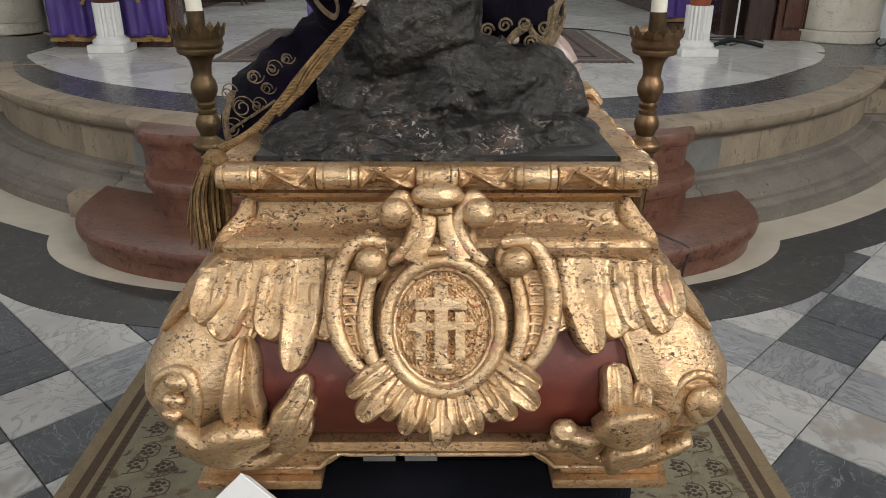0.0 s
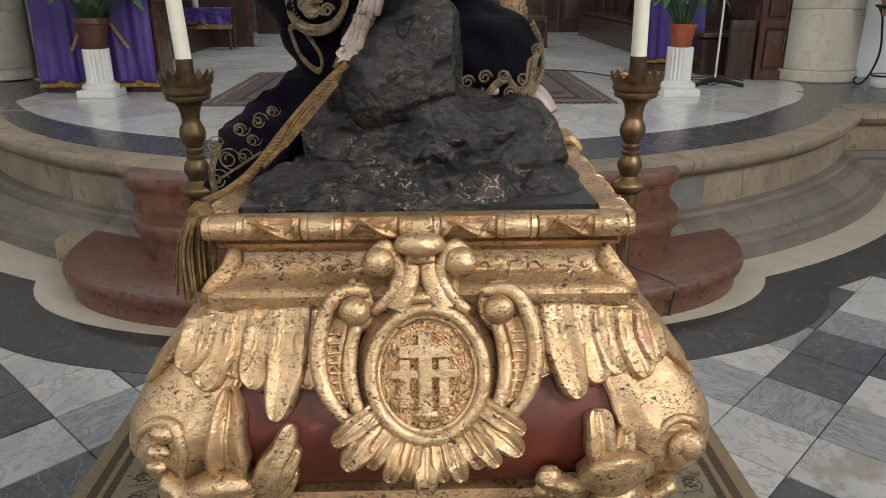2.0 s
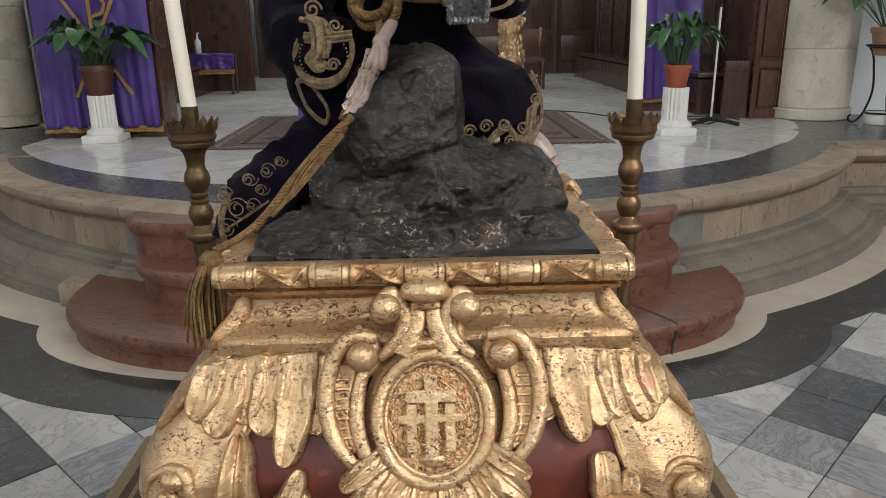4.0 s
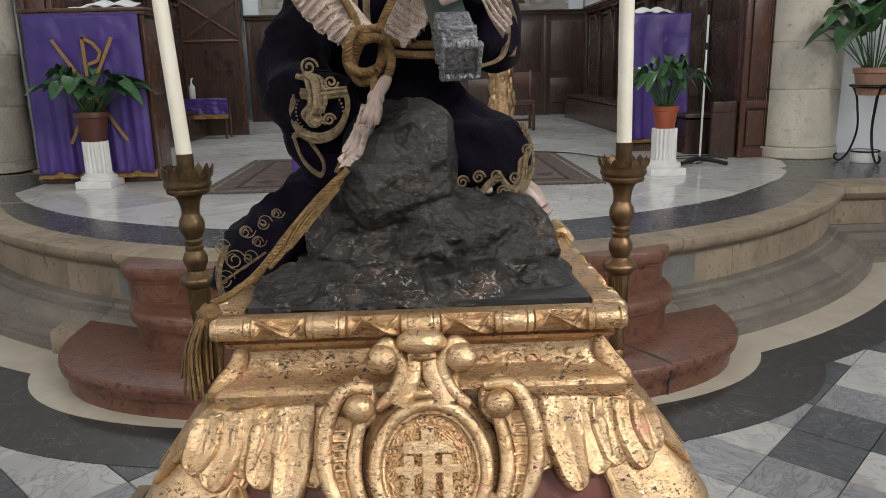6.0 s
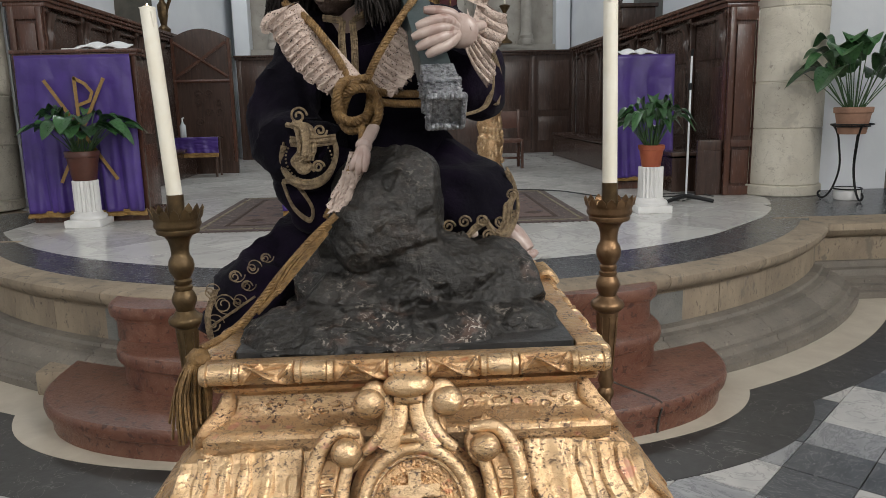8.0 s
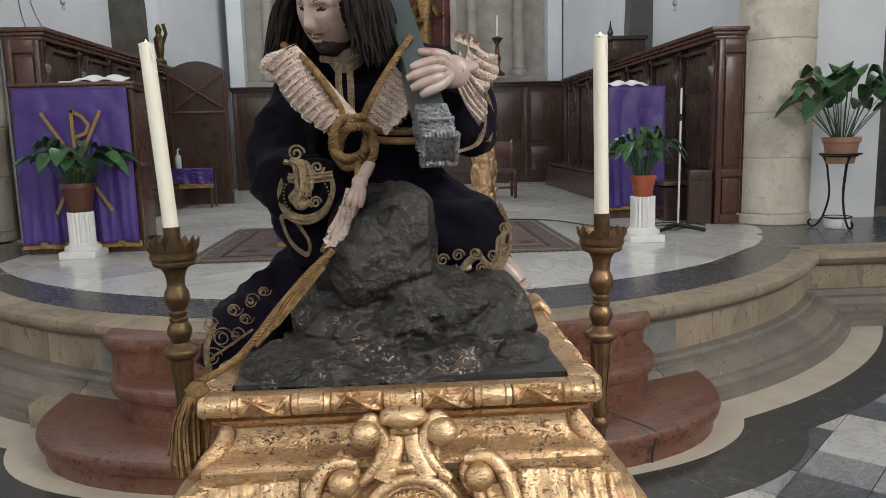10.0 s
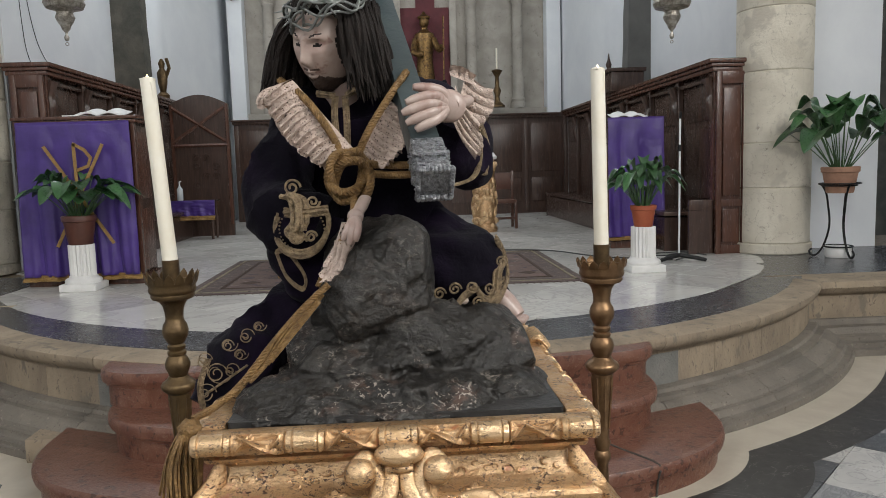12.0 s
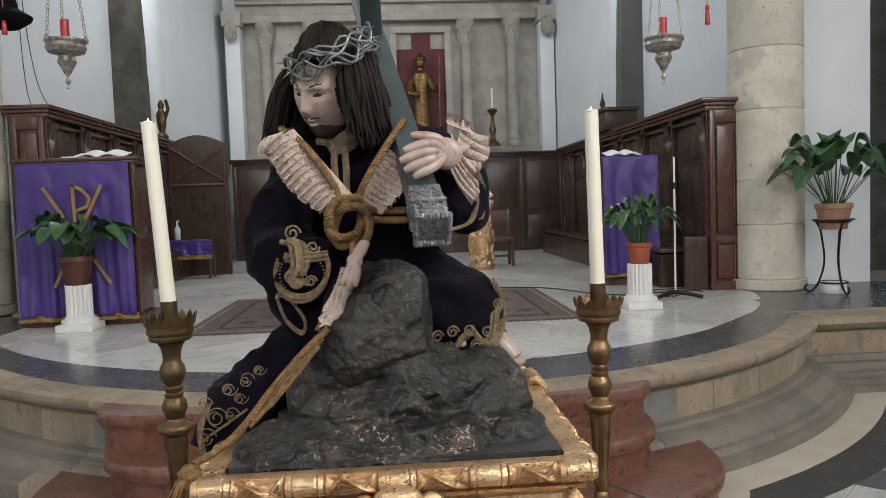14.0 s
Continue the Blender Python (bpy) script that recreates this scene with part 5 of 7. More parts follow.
bm = B()
for x, y, z, rx, ry, rz, n, seed, planes, chip, square in (
    (-0.004, 1.190, 1.310, 0.246, 0.248, 0.024, 60, 21, 20, 0.20, 0.80),
    (0.010, 1.200, 1.318, 0.228, 0.232, 0.062, 84, 1, 30, 0.22, 0.95),
    (-0.070, 1.175, 1.372, 0.118, 0.118, 0.068, 70, 2, 26, 0.16, 0.82),
    (0.132, 1.205, 1.356, 0.106, 0.138, 0.074, 76, 3, 26, 0.20, 0.74),
    (-0.030, 1.150, 1.440, 0.104, 0.092, 0.070, 64, 4, 26, 0.15, 0.82),
    (-0.026, 1.130, 1.486, 0.094, 0.080, 0.106, 84, 12, 34, 0.17, 0.92),
    (-0.052, 1.085, 1.460, 0.072, 0.052, 0.056, 64, 15, 26, 0.16, 0.9),
    (-0.145, 1.040, 1.312, 0.100, 0.092, 0.042, 60, 6, 24, 0.22, 1.0),
    (0.020, 1.050, 1.312, 0.148, 0.100, 0.056, 70, 7, 26, 0.24, 1.0),
    (0.150, 1.080, 1.312, 0.086, 0.093, 0.040, 56, 9, 24, 0.20, 1.0),
    (0.045, 1.115, 1.390, 0.088, 0.074, 0.060, 60, 8, 24, 0.20, 0.9),
    (-0.060, 1.085, 1.364, 0.108, 0.074, 0.044, 60, 19, 24, 0.20, 0.9),
):
    crag(bm, x, y, z, rx, ry, rz, n, seed, planes, chip, 0, square)
for v in bm.verts:
    v.co.z = max(v.co.z, 1.312)
rock = single("painted_rock", bm, ROCK, "carved rock painted grey-black, chipped, on the black board", "rock")
fuse = rock.modifiers.new("fuse", "REMESH")
fuse.mode, fuse.voxel_size, fuse.use_smooth_shade = "VOXEL", 0.0032, True

V_, S_, H_, L_, G_, R_ = 0, 1, 2, 3, 4, 5
bm = B()


def robe(pts, radii, n=44, flat=0.8, steps=44, crease=0.010, up=None, seed=0.0):
    """A length of heavy cloth over a limb, creased across and along."""
    start = len(bm.verts)
    bm.verts.ensure_lookup_table()
    tube(bm, bezier(pts, steps), radii, n, V_, flat=flat, up=up)
    bm.verts.ensure_lookup_table()
    axis = bezier(pts, steps)
    for i in range(start, len(bm.verts)):
        v = bm.verts[i]
        k = min((i - start) // n, steps)
        o = (v.co - axis[k])
        L = o.length or 1
        w = v.co * 13 + Vector((seed, seed, 0))
        r1 = 1 - abs(noise.noise(w)) * 2.2
        r2 = 1 - abs(noise.noise(v.co * 30 + Vector((0, seed, 3)))) * 2
        v.co += o / L * (crease * (r1 - 0.4) + crease * 0.40 * (r2 - 0.3))


robe([(-0.03, 1.38, 1.42), (-0.04, 1.365, 1.52), (-0.045, 1.345, 1.62), (-0.045, 1.335, 1.72), (-0.050, 1.33, 1.785), (-0.075, 1.305, 1.830)], [0.175, 0.150, 0.125, 0.138, 0.125, 0.055], 56, 0.8, 50, 0.012, (0, -1, 0), 1)
robe([(-0.02, 1.42, 1.49), (0.05, 1.35, 1.500), (0.110, 1.28, 1.478), (0.135, 1.262, 1.435)], [0.10, 0.10, 0.085, 0.062], 48, 1.0, 36, 0.014, None, 2)
robe([(0.03, 1.36, 1.46), (0.12, 1.37, 1.460), (0.168, 1.37, 1.425), (0.172, 1.37, 1.395)], [0.085, 0.075, 0.055, 0.045], 40, 1.0, 30, 0.012, None, 3)
robe([(-0.03, 1.36, 1.46), (-0.13, 1.305, 1.440), (-0.205, 1.245, 1.396), (-0.268, 1.175, 1.350), (-0.306, 1.135, 1.282)], [0.085, 0.068, 0.066, 0.062, 0.040], 44, 0.85, 48, 0.014, None, 4)
ball(bm, -0.03, 1.46, 1.45, 0.17, 0.15, 0.13, 18, V_, rough=0.1)
# shoulders and sleeves
ball(bm, -0.145, 1.315, 1.775, 0.058, 0.065, 0.052, 14, V_)
ball(bm, 0.070, 1.335, 1.785, 0.064, 0.065, 0.050, 14, V_)
robe([(-0.140, 1.32, 1.785), (-0.185, 1.28, 1.72), (-0.200, 1.235, 1.64), (-0.180, 1.20, 1.59), (-0.118, 1.180, 1.565)], [0.050, 0.053, 0.058, 0.066, 0.056], 48, 0.9, 50, 0.013, None, 5)
robe([(-0.150, 1.20, 1.600), (-0.158, 1.195, 1.55), (-0.145, 1.185, 1.49), (-0.118, 1.180, 1.450)], [0.062, 0.060, 0.042, 0.012], 40, 0.7, 34, 0.012, None, 6)
robe([(0.070, 1.34, 1.79), (0.122, 1.32, 1.745), (0.140, 1.27, 1.690), (0.112, 1.215, 1.690), (0.110, 1.18, 1.745)], [0.052, 0.050, 0.050, 0.046, 0.034], 40, 0.9, 40, 0.012, None, 7)

# head: forward, up and side of a bowed face
HC = Vector((-0.103, 1.232, 1.888))
HF = Vector((-0.50, -0.80, -0.33)).normalized()
HR = HF.cross(Vector((0.10, -0.10, 1))).normalized()
HU = HR.cross(HF).normalized()


def bump(x, y, cx, cy, sx, sy):
    return math.exp(-((x - cx) / sx) ** 2 - ((y - cy) / sy) ** 2)


def head(u, v):
    """u across, v from crown to chin; plain carved features."""
    a, b = 2 * math.pi * u, math.pi * (0.004 + 0.992 * v)
    s, f, t = math.sin(a) * math.sin(b), math.cos(a) * math.sin(b), math.cos(b)
    w, d, h = 0.053, 0.066, 0.084
    taper = 1 - 0.26 * max(-t, 0) ** 1.2
    x, y, z = s * w * taper, f * d * (1 - 0.10 * max(-t, 0)), t * h
    if f > 0:
        g = 0.0
        g += 0.014 * bump(s, t, 0, -0.18, 0.13, 0.13) + 0.011 * bump(s, t, 0, 0.06, 0.11, 0.24)
        g += 0.005 * bump(s, t, 0.34, 0.26, 0.26, 0.07) + 0.005 * bump(s, t, -0.34, 0.26, 0.26, 0.07)
        g -= 0.008 * bump(s, t, 0.36, 0.12, 0.20, 0.09) + 0.008 * bump(s, t, -0.36, 0.12, 0.20, 0.09)
        g += 0.004 * bump(s, t, 0.36, 0.10, 0.13, 0.05) + 0.004 * bump(s, t, -0.36, 0.10, 0.13, 0.05)
        g += 0.006 * bump(s, t, 0, -0.42, 0.20, 0.05) + 0.006 * bump(s, t, 0, -0.53, 0.17, 0.05) - 0.004 * bump(s, t, 0, -0.475, 0.18, 0.025)
        g += 0.010 * bump(s, t, 0, -0.78, 0.26, 0.16)
        y += g * min(f * 2, 1)
    return HC + HR * x + HF * y + HU * z


first = len(bm.faces)
grid(bm, head, 180, 130, S_, wrap_u=True)
bm.faces.ensure_lookup_table()
for i in range(first, len(bm.faces)):
    f_ = bm.faces[i]
    q = f_.calc_center_median() - HC
    s, f, t = q.dot(HR) / 0.053, q.dot(HF) / 0.066, q.dot(HU) / 0.084
    fray = 0.10 * noise.noise(Vector((s * 9, t * 14, f * 9)))
    beard = f > -0.2 and (s / 0.85) ** 2 + ((t + 0.90) / 0.40) ** 2 < 1 + fray * 2 and (s / 0.22) ** 2 + ((t + 0.49) / 0.085) ** 2 > 1 or (abs(t + 0.375 + 0.10 * s * s) < 0.022 + 0.1 * fray and 0.04 < abs(s) < 0.32 and f > 0)
    brow = f > 0.3 and abs(t - 0.27 - 0.05 * math.sin(6 * (abs(s) - 0.2))) < 0.014 + 0.05 * fray and 0.20 < abs(s) < 0.54
    eye = f > 0.3 and ((abs(s) - 0.36) / 0.13) ** 2 + ((t - 0.10) / 0.034) ** 2 < 1
    if beard or f < 0.12 or t > 0.66 + fray * 0.5 or abs(s) > 0.80 + 0.4 * fray or brow or eye:
        f_.material_index = R_ if beard and f > 0.1 else H_
tube(bm, [(-0.075, 1.305, 1.79), (-0.088, 1.270, 1.84)], 0.042, 16, S_)
# hair: a cap and many locks
random.seed(17)
def cap_hair(u, v):
    a = 2 * math.pi * u
    b = math.pi * (0.004 + (0.62 - 0.30 * max(0.0, math.cos(a)) ** 0.6 * (1 + 0.10 * noise.noise(Vector((12 * u, 0, 5))))) * v)
    s, f, t = math.sin(a) * math.sin(b), math.cos(a) * math.sin(b), math.cos(b)
    k = 1 + 0.05 * noise.noise(Vector((s * 9, f * 3, t * 3))) + 0.012 * math.sin(60 * a + 5 * t) + 0.008 * math.sin(97 * a)
    back = 1.0 if f < 0 else 1 - 0.10 * f * max(0.4 - t, 0)
    return HC + HU * 0.016 - HF * 0.010 - HR * 0.004 + HR * (s * 0.065 * k) + HF * (f * 0.074 * k * back) + HU * (t * 0.102 * k)
grid(bm, cap_hair, 200, 30, H_, wrap_u=True)
def locks(n, roots, mids, ends, r):
    for k in range(n):
        t = k / (n - 1)
        j = lambda a, b, e: Vector(a).lerp(Vector(b), t) + Vector([random.uniform(-e, e) for _ in range(3)])
        tube(bm, bezier([j(*roots, 0.006), j(*mids, 0.010), j(*ends, 0.016)], 12), [r * 0.7, r * 1.1, r, r * 0.2], 5, H_)
locks(80, ((-0.060, 1.184, 1.958), (-0.020, 1.260, 1.955)), ((-0.057, 1.174, 1.892), (-0.012, 1.245, 1.880)), ((-0.048, 1.190, 1.796), (0.008, 1.255, 1.792)), 0.0046)
locks(60, ((-0.046, 1.200, 1.965), (-0.030, 1.290, 1.945)), ((-0.034, 1.190, 1.885), (-0.004, 1.285, 1.870)), ((-0.024, 1.206, 1.806), (0.004, 1.30, 1.80)), 0.0050)
locks(60, ((-0.150, 1.215, 1.940), (-0.120, 1.300, 1.940)), ((-0.184, 1.225, 1.885), (-0.168, 1.300, 1.880)), ((-0.212, 1.245, 1.812), (-0.172, 1.300, 1.800)), 0.0046)
locks(70, ((-0.142, 1.250, 1.950), (-0.122, 1.310, 1.955)), ((-0.186, 1.245, 1.905), (-0.162, 1.300, 1.895)), ((-0.212, 1.250, 1.820), (-0.178, 1.290, 1.812)), 0.0052)
locks(44, ((-0.074, 1.178, 1.952), (-0.050, 1.190, 1.955)), ((-0.067, 1.166, 1.890), (-0.044, 1.172, 1.885)), ((-0.058, 1.176, 1.816), (-0.028, 1.190, 1.792)), 0.0042)
locks(60, ((-0.128, 1.285, 1.960), (-0.060, 1.300, 1.965)), ((-0.170, 1.300, 1.880), (-0.030, 1.310, 1.880)), ((-0.190, 1.290, 1.800), (0.000, 1.310, 1.800)), 0.0060)


# hands and foot
def hand(wrist, palm, tips, r, k=1.0):
    w, p = Vector(wrist), Vector(palm)
    tube(bm, bezier([w, w.lerp(p, 0.5), p], 8), [r * 1.0, r * 1.2, r * 1.5 * k], 14, S_, flat=0.62)
    ball(bm, *p, r * 2.0 * k, r * 1.0 * k, r * 1.9 * k, 14, S_, rough=0.05)
    for a, b in tips:
        a, b = Vector(a), Vector(b)
        tube(bm, bezier([p.lerp(a, 0.25), a, a.lerp(b, 0.55) + Vector((0, -0.002, 0.001)), b], 14), [r * 0.70, r * 0.72, r * 0.60, r * 0.63, r * 0.54, r * 0.34], 12, S_)


hand((0.124, 1.125, 1.776), (0.090, 1.080, 1.764), [((0.066, 1.056, 1.778), (0.024, 1.046, 1.768)), ((0.061, 1.052, 1.766), (0.018, 1.043, 1.752)), ((0.062, 1.051, 1.753), (0.024, 1.043, 1.737)), ((0.068, 1.053, 1.742), (0.038, 1.046, 1.727)), ((0.078, 1.070, 1.786), (0.036, 1.058, 1.792))], 0.0135)
hand((-0.045, 1.125, 1.625), (-0.060, 1.092, 1.598), [((-0.070, 1.078, 1.582), (-0.080, 1.076, 1.562)), ((-0.064, 1.074, 1.580), (-0.070, 1.072, 1.556)), ((-0.056, 1.074, 1.582), (-0.060, 1.070, 1.560))], 0.0105, 0.62)
tube(bm, bezier([(0.165, 1.36, 1.425), (0.200, 1.345, 1.414), (0.234, 1.325, 1.380)], 12), [0.026, 0.030, 0.028, 0.018], 16, S_, flat=0.7)
for k in range(5):
    ball(bm, 0.232 + 0.003 * k, 1.306 + 0.011 * k, 1.374 - 0.001 * k, 0.014, 0.008, 0.008, 8, S_)


# lace: ruffled strips with a scalloped edge
def ruffle(p, q, across, waves, amp, width, mi=L_, n=110):
    p, q, across = Vector(p), Vector(q), Vector(across)
    out = across.cross(q - p).normalized()
    rows = []
    for k in range(n + 1):
        t = k / n
        a = p.lerp(q, t)
        w = width * (0.80 + 0.20 * math.sin(math.pi * t)) * (1 + 0.07 * abs(math.sin(waves * 2.5 * math.pi * t)) + 0.05 * noise.noise(Vector((t * 9, p.x * 30, 0))))
        row = []
        for j in range(9):
            s = j / 8
            ph = waves * 2 * math.pi * t + 1.2 * noise.noise(Vector((t * 5, s, p.z * 20)))
            row.append(bm.verts.new(a + across * (w * s) + out * (amp * s * math.sin(ph) + 0.016 * math.sin(math.pi * s * 0.8)) + (q - p).normalized() * (amp * 0.6 * s * math.cos(ph))))
        rows.append(row)
    for a, b in zip(rows, rows[1:]):
        for j in range(8):
            bm.faces.new((a[j], b[j], b[j + 1], a[j + 1])).material_index = mi


ruffle((-0.160, 1.190, 1.822), (-0.062, 1.158, 1.705), (-0.76, -0.22, -0.58), 12, 0.0095, 0.072)
ruffle((-0.195, 1.215, 1.815), (-0.158, 1.188, 1.824), (-0.45, -0.25, -0.80), 2, 0.007, 0.055)
ruffle((0.000, 1.175, 1.785), (-0.052, 1.158, 1.700), (0.80, -0.20, -0.50), 10, 0.0095, 0.058)
ruffle((0.098, 1.118, 1.815), (0.138, 1.130, 1.800), (0.10, -0.05, 0.55), 3, 0.007, 0.034)
ruffle((0.104, 1.112, 1.800), (0.100, 1.110, 1.740), (0.55, 0.10, -0.80), 5, 0.009, 0.078)
ruffle((0.125, 1.130, 1.825), (0.108, 1.118, 1.765), (0.72, 0.10, -0.42), 4, 0.010, 0.068)
ruffle((-0.052, 1.078, 1.588), (-0.082, 1.086, 1.590), (-0.42, -0.06, -0.90), 4, 0.007, 0.085)
ruffle((-0.070, 1.070, 1.560), (-0.094, 1.084, 1.562), (-0.48, -0.06, -0.86), 3, 0.007, 0.070)


# gold embroidery
def stitch(pts, r=0.0042, n=20):
    tube(bm, bezier(pts, n), r * 0.62, 6, G_, flat=0.8)
    if r > 0.0045:
        path = bezier(pts, n * 3)
        for side in (-1, 1):
            tube(bm, [q + Vector((0, 0, side * r * 0.75)) if abs((path[-1] - path[0]).normalized().z) < 0.7 else q + Vector((side * r * 0.75, 0, 0)) for q in path], r * 0.30, 5, G_)


def curl(cx, cy, cz, r, turns=1.6, flip=1, dx=(1, 0, 0), dz=(0, 0, 1), w=0.0019):
    dx, dz = Vector(dx), Vector(dz)
    tube(bm, [Vector((cx, cy, cz)) + dx * (r * (1 - k / 30) * math.cos(flip * (k * turns * 2 * math.pi / 24))) + dz * (r * (1 - k / 30) * math.sin(flip * (k * turns * 2 * math.pi / 24))) for k in range(25)], w, 6, G_)


ey = 1.122
stitch([(-0.190, ey + 0.026, 1.598), (-0.194, ey + 0.022, 1.572), (-0.180, ey + 0.006, 1.547), (-0.150, ey - 0.002, 1.538), (-0.122, ey - 0.002, 1.550), (-0.106, ey - 0.002, 1.580), (-0.106, ey - 0.004, 1.602)], 0.0082, 40)
stitch([(-0.176, ey + 0.006, 1.606), (-0.150, ey - 0.006, 1.604), (-0.104, ey - 0.006, 1.608)], 0.0080)
stitch([(-0.170, ey + 0.008, 1.632), (-0.154, ey, 1.625), (-0.150, ey - 0.008, 1.592), (-0.162, ey - 0.002, 1.574), (-0.150, ey - 0.004, 1.560)], 0.0150, 26)
stitch([(-0.158, ey - 0.004, 1.612), (-0.146, ey - 0.008, 1.594), (-0.148, ey - 0.008, 1.576)], 0.0080, 16)
curl(-0.162, ey + 0.006, 1.645, 0.014)
curl(-0.158, ey - 0.006, 1.568, 0.014, flip=-1)
curl(-0.134, ey - 0.006, 1.566, 0.010)
curl(-0.128, ey - 0.006, 1.622, 0.011, flip=-1)
stitch([(-0.196, 1.150, 1.540), (-0.180, 1.140, 1.500), (-0.155, 1.140, 1.478), (-0.150, 1.140, 1.500), (-0.176, 1.140, 1.540), (-0.196, 1.150, 1.540)], 0.0046, 30)
for k in range(26):
    g = radians(150 + 250 * k / 25)
    ball(bm, -0.149 + 0.037 * math.cos(g), ey - 0.004 + 0.014 * max(0, -math.cos(g)), 1.578 + 0.034 * math.sin(g), 0.0018, 0.0018, 0.0018, 4, G_)
# collar braid
for pts in ([(-0.092, 1.205, 1.795), (-0.094, 1.195, 1.76), (-0.090, 1.190, 1.71)], [(-0.076, 1.206, 1.795), (-0.074, 1.196, 1.76), (-0.074, 1.190, 1.71)], [(-0.076, 1.206, 1.795), (-0.045, 1.215, 1.812), (-0.005, 1.235, 1.832)], [(-0.092, 1.205, 1.795), (-0.125, 1.222, 1.802)]):
    stitch(pts, 0.0056)
# hem over the knee
hem = [(0.037, 1.172, 1.429), (0.077, 1.168, 1.417), (0.117, 1.172, 1.413), (0.157, 1.197, 1.419), (0.190, 1.247, 1.437), (0.204, 1.272, 1.467), (0.197, 1.267, 1.512), (0.182, 1.247, 1.539)]
stitch(hem, 0.0085, 60)
stitch([(0.037, 1.168, 1.463), (0.060, 1.160, 1.439), (0.090, 1.156, 1.429), (0.114, 1.160, 1.452), (0.137, 1.168, 1.465)], 0.0074, 34)
stitch([(0.150, 1.180, 1.425), (0.174, 1.204, 1.452), (0.180, 1.217, 1.482), (0.194, 1.244, 1.502)], 0.0085, 30)
stitch([(0.132, 1.166, 1.467), (0.150, 1.178, 1.443), (0.172, 1.207, 1.432)], 0.0074, 24)
for cx, cy, cz, f in ((0.098, 1.156, 1.465, 1), (0.128, 1.160, 1.467, -1), (0.092, 1.156, 1.440, -1), (0.138, 1.164, 1.439, 1), (0.188, 1.227, 1.499, 1), (0.186, 1.227, 1.467, -1), (0.072, 1.162, 1.457, 1), (0.162, 1.187, 1.459, -1)):
    curl(cx, cy, cz, 0.011, flip=f)
ball(bm, 0.114, 1.166, 1.443, 0.008, 0.005, 0.007, 8, L_)
# hem of the train
for cx, cy, cz, r, f in ((-0.274, 1.106, 1.396, 0.012, 1), (-0.250, 1.128, 1.404, 0.011, -1), (-0.292, 1.096, 1.354, 0.020, 1), (-0.260, 1.123, 1.376, 0.011, 1), (-0.310, 1.090, 1.376, 0.011, -1), (-0.272, 1.106, 1.354, 0.010, -1), (-0.310, 1.086, 1.324, 0.014, -1), (-0.232, 1.148, 1.416, 0.010, 1)):
    curl(cx, cy, cz, r * 0.9, flip=f, w=0.0011)
    curl(cx + 0.002, cy - 0.001, cz + 0.003, r * 1.25, 0.8, flip=-f, w=0.0009)
stitch([(-0.302, 1.094, 1.379), (-0.316, 1.088, 1.339), (-0.314, 1.088, 1.300)], 0.005)
stitch([(-0.310, 1.090, 1.322), (-0.282, 1.098, 1.339), (-0.247, 1.120, 1.359)], 0.0042)
# braid on the far sleeve
stitch([(0.140, 1.240, 1.755), (0.152, 1.210, 1.705), (0.138, 1.170, 1.655), (0.100, 1.155, 1.640)], 0.005)
stitch([(0.155, 1.250, 1.755), (0.168, 1.230, 1.700), (0.158, 1.20, 1.655)], 0.005)
stitch([(0.130, 1.235, 1.75), (0.135, 1.210, 1.70), (0.128, 1.195, 1.665)], 0.0042)
single("kneeling_statue", bm, [VELVET, SKIN, HAIR, LACE, BRAID, BEARD], "kneeling carved figure in an embroidered dark purple velvet robe", "statue")


# crown of woven silver stems
crown = B()
random.seed(8)
cc, cn = HC + HU * 0.066 - HF * 0.012 - HR * 0.008, Matrix((HR, HF, HU)).transposed() @ pose(0, 0, 0, -6, 16, 0).to_3x3()
for s in range(7):
    ph, w1, w2 = s * 1.26 + random.uniform(-0.5, 0.5), random.choice((3, 4, 5)), random.choice((2, 3, 4))
    pts = []
    for k in range(61):
        g = 2 * math.pi * k / 60
        rr = 0.072 + 0.006 * math.sin(w1 * g + ph)
        pts.append(cc + cn @ Vector((rr * math.cos(g), rr * 1.12 * math.sin(g), 0.019 * math.sin(w2 * g + ph * 1.7) + 0.004 * math.sin(9 * g + s))))
    tube(crown, pts, 0.0023, 7)
for k in range(26):
    g = 2 * math.pi * k / 26
    a = cc + cn @ Vector((0.075 * math.cos(g), 0.082 * math.sin(g), random.uniform(-0.014, 0.014)))
    d = cn @ Vector((math.cos(g + random.uniform(-0.8, 0.8)), math.sin(g), random.uniform(-0.8, 0.8)))
    tube(crown, [a, a + d * 0.018], [0.0024, 0.0004], 5)
single("thorn_crown", crown, THORN, "woven crown of tarnished silver thorns on the figure's head", "crown")

# cross leaning on the shoulder
cr = thing("leaning_cross", 0.06, 1.03, 1.65, "dark green-black wooden cross with a chased silver end cap", "cross")


def beam(p, q, w, d, bevel=0.003, turn=0.0):
    """A square bar from p to q, turned about its length."""
    p, q = Vector(p), Vector(q)
    bm = B()
    L = (q - p).length
    z = (q - p).normalized()
    x = Vector((1, 0, 0))
    x = (x - z * x.dot(z)).normalized()
    y = z.cross(x)
    x, y = x * math.cos(turn) + y * math.sin(turn), y * math.cos(turn) - x * math.sin(turn)
    m = Matrix((x, y, z)).transposed().to_4x4()
    m.translation = p
    box(bm, -w / 2, w / 2, -d / 2, d / 2, 0, L, bevel, m=m)
    return bm


